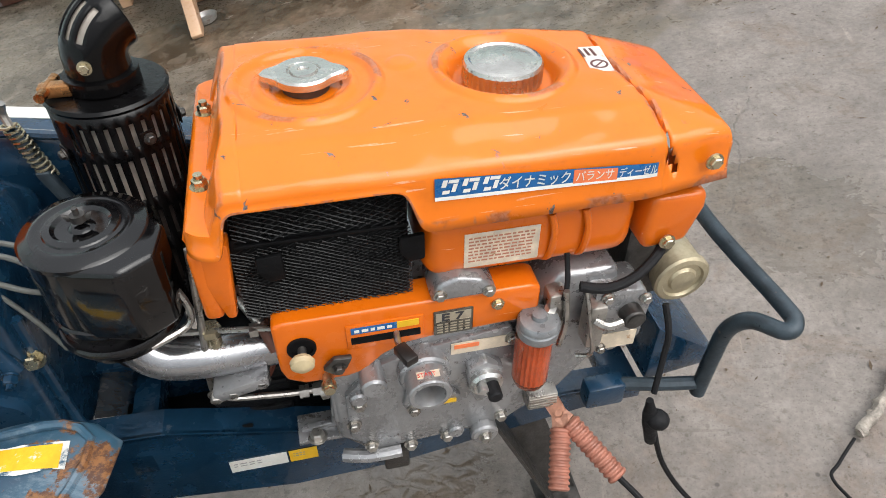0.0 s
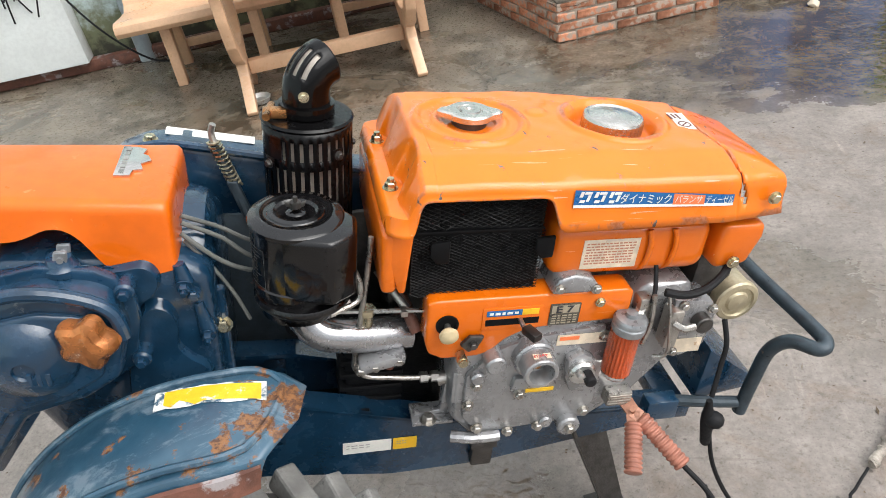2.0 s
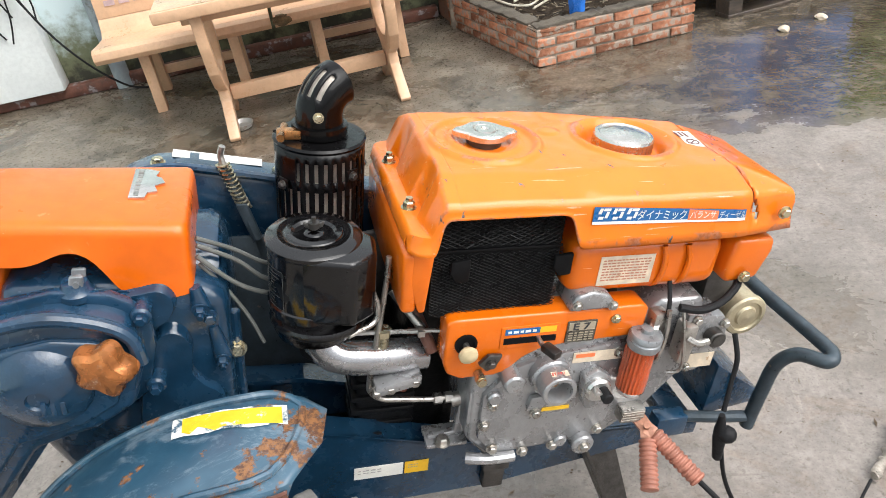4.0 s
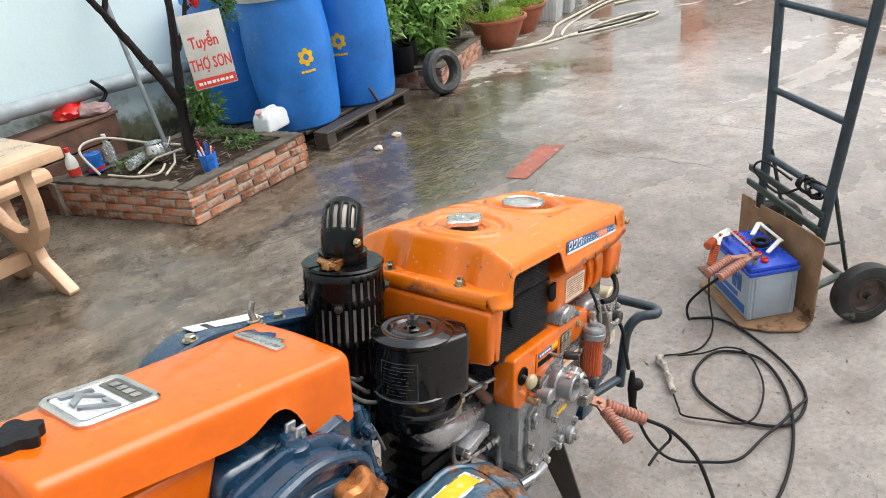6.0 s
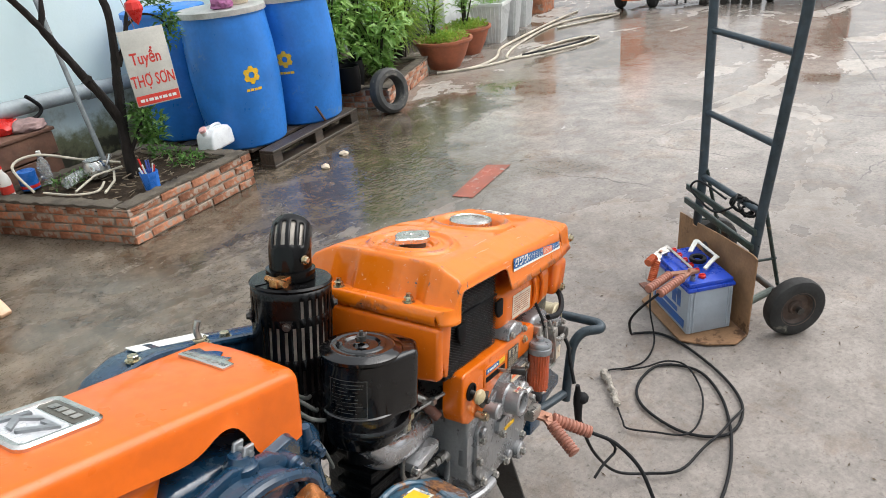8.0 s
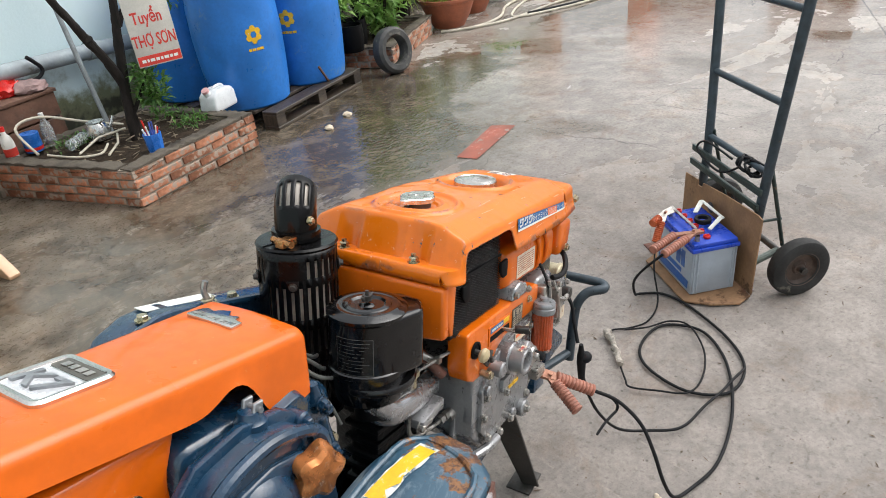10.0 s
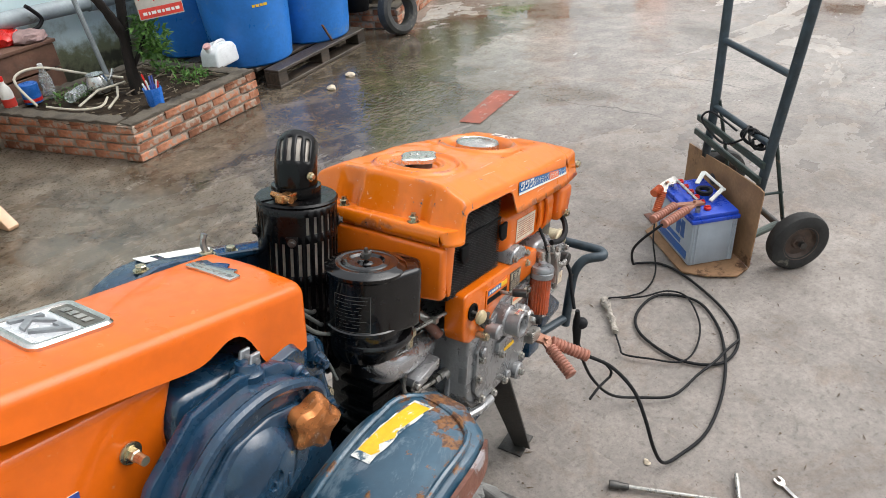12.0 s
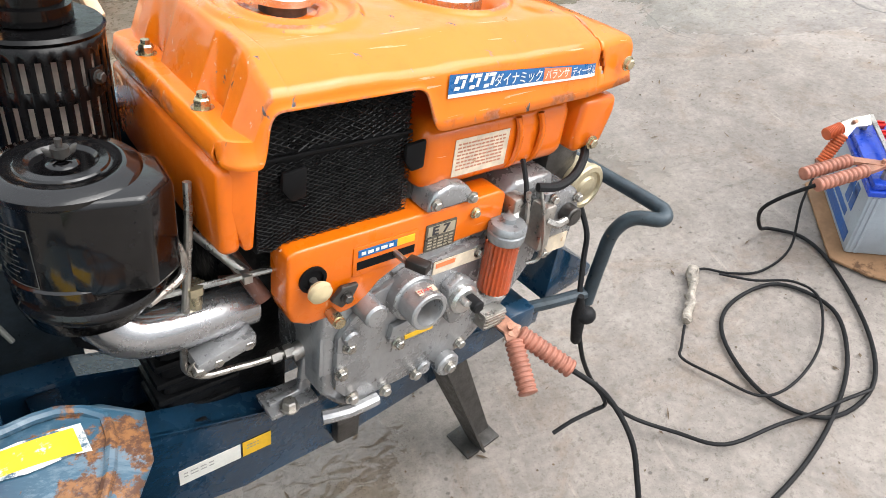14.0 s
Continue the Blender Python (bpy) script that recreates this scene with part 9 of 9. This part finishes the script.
for k in range(4):
    pts = []
    for i in range(12):
        a = i / 11 * 6.6 + k
        pts.append((rail_x(0.415) - 0.005 + 0.024 * math.cos(a) + rnd.uniform(-0.004, 0.004), 0.135 + 0.040 * math.sin(a * 0.5 + k) + rnd.uniform(-0.01, 0.01), 0.405 + 0.024 * math.sin(a)))
    tube(bm, pts, 0.005, 6, 4)
tube(bm, [(rail_x(0.4) - 0.03, 0.15, 0.40), (rail_x(0.36) - 0.04, 0.24, 0.345), (rail_x(0.36) - 0.04, 0.35, 0.345), (rail_x(0.36) - 0.035, 0.43, 0.37), (rail_x(0.4) - 0.03, 0.38, 0.41), (rail_x(0.4) - 0.02, 0.22, 0.40)], 0.0042, 6, 5)
thing("tie_cord", bm, "rubber", "black cord knotted round the hand truck's rung", "cord", HT)

cb = root("cardboard_sheet", "folded brown cardboard between the battery and the hand truck", "cardboard", HT)
bm = B()
prism(bm, [(-0.062, 0.012), (0.445, 0.012), (0.452, 0.262), (0.36, 0.270), (0.355, 0.250), (0.325, 0.252), (0.32, 0.272), (0.17, 0.290), (-0.030, 0.305), (-0.056, 0.300)], 0.0, 0.006, "x", 0.001, 1)
bmesh.ops.transform(bm, matrix=Matrix.Translation((0.178, 0, 0)) @ Matrix.Rotation(radians(2), 4, "Y"), verts=bm.verts)
part("upright_flap", bm, "card", cb)
bm = B()
prism(bm, [(-0.045, -0.02), (-0.05, 0.27), (0.178, 0.42), (0.178, -0.064), (0.12, -0.095), (0.03, -0.07)], 0.006, 0.013, "z", 0.001, 1)
part("floor_flap", bm, "card", cb)
bm = B()
lathe(bm, [(0.017, 0), (0.021, 0), (0.021, 0.0005), (0.017, 0.0005)], (0.1735, 0.23, 0.215), (-1, 0.23, 0.225), 20)
part("printed_ring", bm, "ink", cb)

bat = root("car_battery", "grey truck battery with a blue lid, on the hand truck", "battery", HT @ Matrix.Translation((-0.012, 0, 0)))
bm = B()
box(bm, 0.0, 0.165, 0.0, 0.26, 0.014, 0.182, 0.006)
case = part("case", bm, "batgrey", bat)
for x in (0.010, 0.022, 0.148, 0.157):
    bm = B()
    box(bm, x - 0.003, x + 0.003, -0.003, 0.002, 0.018, 0.178, 0.001, seg=1)
    part("rib", bm, "batgrey", case)
bm = B()
box(bm, -0.004, 0.169, -0.004, 0.264, 0.182, 0.196, 0.003)
box(bm, 0.002, 0.163, 0.002, 0.258, 0.196, 0.212, 0.004)
lid = part("lid", bm, "batblue", bat, "bright blue battery lid")
bm = B()
for (y0, y1, z0, z1) in ((0.03, 0.055, 0.10, 0.165), (0.062, 0.09, 0.10, 0.165), (0.03, 0.10, 0.135, 0.15), (0.05, 0.20, 0.07, 0.088)):
    box(bm, -0.0012, 0.0002, y0 + 0.02, y1 + 0.02, z0, z1)
box(bm, -0.0012, 0.0002, 0.02, 0.24, 0.030, 0.062)
part("printed_mark", bm, surf("blue_battery_print", (0.03, 0.11, 0.34), 0.5), case, "blue maker's mark drawn as bars")
for k in range(6):
    bm = B()
    cyl(bm, (0.067, 0.038 + k * 0.041, 0.211), (0.067, 0.038 + k * 0.041, 0.222), 0.0125, seg=16, bev=0.002)
    box(bm, 0.059, 0.075, 0.036 + k * 0.041, 0.040 + k * 0.041, 0.222, 0.226)
    part("vent_cap", bm, "redplastic", lid)
for y in (0.03, 0.23):
    bm = B()
    cyl(bm, (0.028, y, 0.211), (0.028, y, 0.232), 0.009, 0.008, seg=16)
    part("terminal", bm, "steel", lid)
bm = B()
for q in ([(0.140, 0.245), (0.153, 0.240), (0.160, 0.105), (0.150, 0.100)], [(0.078, 0.048), (0.072, 0.060), (0.148, 0.122), (0.158, 0.108)], [(0.138, 0.245), (0.146, 0.228), (0.092, 0.168), (0.078, 0.176)]):
    prism(bm, q, 0.0, 0.006, "z", 0.0015, 1)
bmesh.ops.transform(bm, matrix=Matrix.Translation((-0.004, 0.0, 0.228)) @ Matrix.Rotation(radians(3), 4, "X"), verts=bm.verts)
thing("white_bracket", bm, "white", "white plastic carrying bracket lying on the battery", "bracket", HT)
bm = B()
lathe(bm, [(0.017, 0), (0.028, 0), (0.030, 0.006), (0.028, 0.014), (0.018, 0.014), (0.016, 0.006), (0.017, 0)], (0.088, 0.130, 0.224), (0.091, 0.130, 1), 24, False)
thing("black_ring", bm, "rubber", "black rubber ring on the battery lid", "ring", HT)
bm = B()
box(bm, -0.005, 0.005, 0.0, 0.185, 0, 0.004, m=Matrix.Translation((0.031, 0.068, 0.234)))
thing("steel_strip", bm, "steel", "bent steel hold-down strip on the battery lid", "strip", HT)

# ---------------------------------------------------------------- jumper leads


def ribbed(bm, a, b_, r, n=11):
    a, b_ = Vector(a), Vector(b_)
    ln = (b_ - a).length
    prof = [(r * 0.75, 0)]
    for i in range(n):
        h = ln * (i + 0.1) / n
        prof += [(r * 0.86, h), (r, h + ln * 0.25 / n), (r, h + ln * 0.55 / n), (r * 0.86, h + ln * 0.8 / n)]
    prof += [(r * 0.95, ln * 0.985), (r * 0.7, ln)]
    lathe(bm, prof, a, b_, 18)


def clamp(name, label, jaw, mid1, end1, mid2, end2, tip, grip="grip", jaws="copper"):
    """A spring clamp: two copper jaws and two ribbed grips, all in yard coordinates."""
    c = root(name, label, "clamp", group="jumper clamps")
    jaw, tip = Vector(jaw), Vector(tip)
    for k, (m_, e_) in enumerate(((mid1, end1), (mid2, end2))):
        m_, e_ = Vector(m_), Vector(e_)
        bm = B()
        nrm = (Vector(mid2) - Vector(mid1)).cross(tip - jaw).normalized()
        t2 = tip + (m_ - jaw) * 0.25
        path = [m_ + (e_ - m_) * 0.12, m_, jaw, t2]
        for p, q in zip(path, path[1:]):
            d = (q - p).normalized()
            s_ = nrm
            n2 = d.cross(s_).normalized()
            vs = [bm.verts.new(x + n2 * 0.011 * a_ + s_ * 0.0045 * b2) for x in (p, q) for a_, b2 in ((-1, -1), (1, -1), (1, 1), (-1, 1))]
            for f in ((0, 1, 2, 3), (4, 5, 6, 7), (0, 1, 5, 4), (1, 2, 6, 5), (2, 3, 7, 6), (3, 0, 4, 7)):
                bm.faces.new([vs[i] for i in f])
        part("jaw", bm, jaws, c)
        bm = B()
        ribbed(bm, m_, e_, 0.0150)
        part("handle", bm, grip, c, "brown ribbed rubber grip")
    bm = B()
    nrm = (Vector(mid2) - Vector(mid1)).cross(tip - jaw).normalized()
    cyl(bm, jaw - nrm * 0.013, jaw + nrm * 0.013, 0.005, seg=12)
    part("pivot", bm, "copper", c)
    return c


clamp("jumper_clamp", "copper jumper clamp with brown ribbed grips, biting the engine", (0.318, 1.062, 0.365), (0.318, 1.047, 0.354), (0.312, 0.972, 0.318), (0.330, 1.055, 0.358), (0.393, 0.995, 0.313), (0.296, 1.098, 0.378))
bm = B()
box(bm, -0.022, 0.022, -0.014, 0.014, -0.014, 0.014, 0.003)
for k in range(4):
    box(bm, -0.020, 0.020, -0.0155, -0.013, -0.011 + k * 0.006, -0.008 + k * 0.006)
thing("terminal_block", bm, "steel", "bare metal terminal block held by the clamp", "terminal", Matrix.Translation((0.292, 1.083, 0.385)) @ Matrix.Rotation(radians(20), 4, "Z") @ Matrix.Rotation(radians(13), 4, "Y"))
hb = lambda x, y, z: tuple(HT @ Vector((x, y, z)))
clamp("jumper_clamp", "copper jumper clamp with brown ribbed grips, lying on the battery", hb(0.0, 0.030, 0.246), hb(-0.062, 0.042, 0.244), hb(-0.166, -0.012, 0.236), hb(-0.035, 0.008, 0.244), hb(-0.145, -0.050, 0.236), hb(0.042, 0.042, 0.242))
clamp("jumper_clamp", "jumper clamp with reddish grips on the far battery terminal", hb(-0.020, 0.205, 0.240), hb(-0.045, 0.172, 0.228), hb(-0.078, 0.143, 0.165), hb(-0.050, 0.182, 0.238), hb(-0.085, 0.160, 0.232), hb(0.028, 0.230, 0.240), surf("orange_grip", (0.50, 0.10, 0.03), 0.45), "steel")

Z1 = 0.008
bm = B()
tube(bm, [hb(-0.145, -0.048, 0.236), (1.085, 1.360, 0.175), (1.072, 1.389, 0.120), (1.110, 1.410, 0.040), (1.160, 1.424, 0.010)] + gp([(1.212, 1.370), (1.209, 1.264), (1.140, 1.076), (1.045, 0.960), (0.917, 0.933), (0.840, 1.024), (0.852, 1.169), (0.926, 1.247), (1.056, 1.261),
     (1.117, 1.159), (1.057, 1.041), (0.944, 0.941), (0.803, 0.860), (0.657, 0.811), (0.545, 0.812)], Z1) + [(0.478, 0.815, 0.030), (0.452, 0.830, 0.090), (0.452, 0.862, 0.165), (0.456, 0.905, 0.225), (0.436, 0.958, 0.276), (0.393, 0.995, 0.313)], 0.0045, 10, 6)
thing("jumper_cable", bm, "rubber", "thick black jumper cable looped on the concrete", "cable", group="jumper leads")
bm = B()
tube(bm, [hb(-0.078, 0.143, 0.165), (1.20, 1.40, 0.10), (1.156, 1.348, 0.012)] + gp([(1.052, 1.310), (0.980, 1.328), (0.933, 1.362), (0.905, 1.360)], 0.007), 0.0030, 8, 6)
thing("thin_lead", bm, "rubber", "thin black lead from the battery to the joint", "cable", group="jumper leads")
bm = B()
tube(bm, [(0.895, 1.348, 0.016), (0.872, 1.318, 0.018), (0.838, 1.272, 0.018), (0.800, 1.230, 0.014)], 0.0095, 14, 8)
lathe(bm, [(0.004, -0.020), (0.013, -0.012), (0.015, 0.0), (0.012, 0.014), (0.004, 0.020)], (0.893, 1.352, 0.018), (0.95, 1.40, 0.03), 12)
for k in range(7):
    c_ = Vector((0.885, 1.335, 0.018)).lerp(Vector((0.806, 1.236, 0.015)), k / 6)
    lathe(bm, [(0.008, -0.007), (0.0125 - 0.0015 * (k % 3), 0.0), (0.008, 0.007)], c_, c_ + Vector((0.102 + 0.04 * (k % 2), 0.124, 0.05 * (k % 3 - 1))), 12)
for v in bm.verts:
    v.co += 0.006 * Vector((noise.noise(v.co * 60), noise.noise(v.co * 60 + Vector((9, 0, 0))), 0.6 * noise.noise(v.co * 60 + Vector((0, 9, 0)))))
    v.co.z = max(v.co.z, 0.003)
thing("taped_joint", bm, surf("dirty_tape", (0.33, 0.29, 0.245), 0.6, var=0.4, scale=60, fine=200, bump=0.8, bump_m=0.004, dirt=(0.14, 0.12, 0.10), dirt_amt=0.12, dirt_scale=45), "cable joint wrapped in dirty white tape", "joint", group="jumper leads")
bm = B()
tube(bm, [(0.79, 1.220, 0.016)] + gp([(0.755, 1.175), (0.738, 1.145), (0.777, 1.082), (0.830, 1.013), (0.914, 1.019), (1.023, 1.082), (1.106, 1.187), (1.088, 1.251), (1.011, 1.284), (0.95, 1.33)], 0.014), 0.0030, 8, 6)
thing("thin_lead", bm, "rubber", "thin black lead coiled on the concrete", "cable", group="jumper leads")
bm = B()
tube(bm, gp([(1.031, 0.952), (0.960, 0.950), (0.896, 0.945), (0.815, 0.946), (0.699, 0.943), (0.630, 0.995)], 0.018) + [(0.555, 1.040, 0.045), (0.492, 1.055, 0.13), (0.456, 1.065, 0.22), (0.445, 1.078, 0.305)], 0.0040, 8, 6)
thing("lead", bm, "rubber", "black lead hanging from the engine to the ground", "cable", group="jumper leads")
bm = B()
tube(bm, [(0.424, 0.975, 0.292), (0.432, 0.957, 0.270), (0.436, 0.960, 0.246), (0.415, 0.955, 0.250), (0.375, 0.947, 0.254), (0.341, 0.941, 0.247)], 0.0035, 6, 4)
thing("cord_end", bm, "rubber", "short black cord tied round the jumper cable", "cord", group="jumper leads")
bm = B()
lathe(bm, [(0.006, -0.062), (0.0085, -0.058), (0.0100, -0.030), (0.0115, -0.010), (0.0105, 0.012), (0.007, 0.030), (0.005, 0.045)], (0.440, 1.073, 0.335), (0.452, 1.085, 1.335), 24)
lathe(bm, [(0.0, -0.004), (0.010, -0.002), (0.0145, 0.005), (0.0155, 0.012), (0.0125, 0.021), (0.006, 0.026), (0.0, 0.027)], (0.440, 1.073, 0.338), (0.82, 0.90, 0.36), 24)
thing("rubber_boot", bm, "rubber", "black rubber terminal boot on the engine lead", "boot")
bm = B()
tube(bm, [(0.447, 1.090, 0.372), (0.462, 1.115, 0.42), (0.470, 1.128, 0.455), (0.468, 1.150, 0.49)], 0.0045, 8, 5)
thing("engine_lead", bm, "rubber", "black lead running up to the engine", "cable", group="jumper leads")

# ---------------------------------------------------------------- tools on the ground


def t_wrench(a, b_, c_, d):
    w = root("t_wrench", "steel T-handle socket wrench lying on the concrete", "wrench", group="hand tools")
    a, b_ = Vector((*a, 0.011)), Vector((*b_, 0.011))
    bm = B()
    tube(bm, [a + (b_ - a) * 0.08, b_], 0.0055, 10, 0)
    part("shaft", bm, "steel", w)
    bm = B()
    dr = (b_ - a).normalized()
    lathe(bm, [(0.0095, 0), (0.011, 0.002), (0.011, 0.022), (0.0085, 0.026), (0.0085, 0.044), (0.006, 0.048)], a, a + dr, 18)
    part("socket", bm, "darksteel", w)
    bm = B()
    tube(bm, [(*c_, 0.011), (*d, 0.011)], 0.006, 10, 0)
    part("handle", bm, "steel", w)


t_wrench((0.343, 0.871), (0.521, 0.637), (0.591, 0.684), (0.480, 0.602))
t_wrench((0.238, 0.794), (0.430, 0.575), (0.512, 0.615), (0.37, 0.54))
pli = root("pliers", "pliers with yellow plastic grips lying open", "pliers", group="hand tools")
for pts in ([(0.437, 0.706), (0.450, 0.672), (0.452, 0.645), (0.440, 0.616)], [(0.358, 0.693), (0.385, 0.655), (0.410, 0.632), (0.438, 0.612)]):
    bm = B()
    tube(bm, gp(pts, 0.010), 0.0085, 10, 5, radii=(0.0075, 0.0095))
    part("handle", bm, "yellowgrip", pli)
bm = B()
prism(bm, [(0.428, 0.622), (0.446, 0.624), (0.462, 0.590), (0.470, 0.560), (0.458, 0.560), (0.440, 0.590)], 0.003, 0.014, "z", 0.003)
part("head", bm, "steel", pli)
sd = root("screwdriver", "screwdriver with a black handle lying on the concrete", "screwdriver", group="hand tools")
bm = B()
lathe(bm, [(0.007, 0), (0.011, 0.006), (0.0095, 0.02), (0.0115, 0.05), (0.010, 0.078), (0.007, 0.082)], (0.463, 0.602, 0.0115), (0.521, 0.549, 0.0115), 10)
part("handle", bm, "rubber", sd)
bm = B()
tube(bm, [(0.521, 0.549, 0.0115), (0.607, 0.475, 0.008)], 0.0032, 8, 0)
part("blade", bm, "steel", sd)
bm = B()
dr = Vector((0.607 - 0.652, 0.465 - 0.609, 0))
ln = dr.length
m = Matrix.Translation((0.652, 0.609, 0.0)) @ Matrix.Rotation(math.atan2(dr.y, dr.x), 4, "Z")
prism(bm, [(0.012, -0.0045), (ln - 0.012, -0.004), (ln - 0.012, 0.004), (0.012, 0.0045)], 0.002, 0.007, "z", 0.001)
prism(bm, [(-0.012, -0.004), (-0.006, -0.012), (0.006, -0.0115), (0.016, -0.005), (0.016, 0.005), (0.006, 0.0115), (-0.006, 0.012), (-0.012, 0.004), (-0.010, 0.0045), (0.002, 0.0055), (0.004, 0.0), (0.002, -0.0055), (-0.010, -0.0045)], 0.001, 0.0085, "z", 0.0006, 1)
lathe(bm, [(0.006, 0.0), (0.0105, 0.0), (0.0105, 0.008), (0.006, 0.008), (0.006, 0.0)], (ln, 0, 0.001), (ln, 0, 1), 18, False)
bmesh.ops.transform(bm, matrix=m, verts=bm.verts)
thing("combination_spanner", bm, "chrome", "chromed combination spanner lying on the concrete", "spanner", group="hand tools")
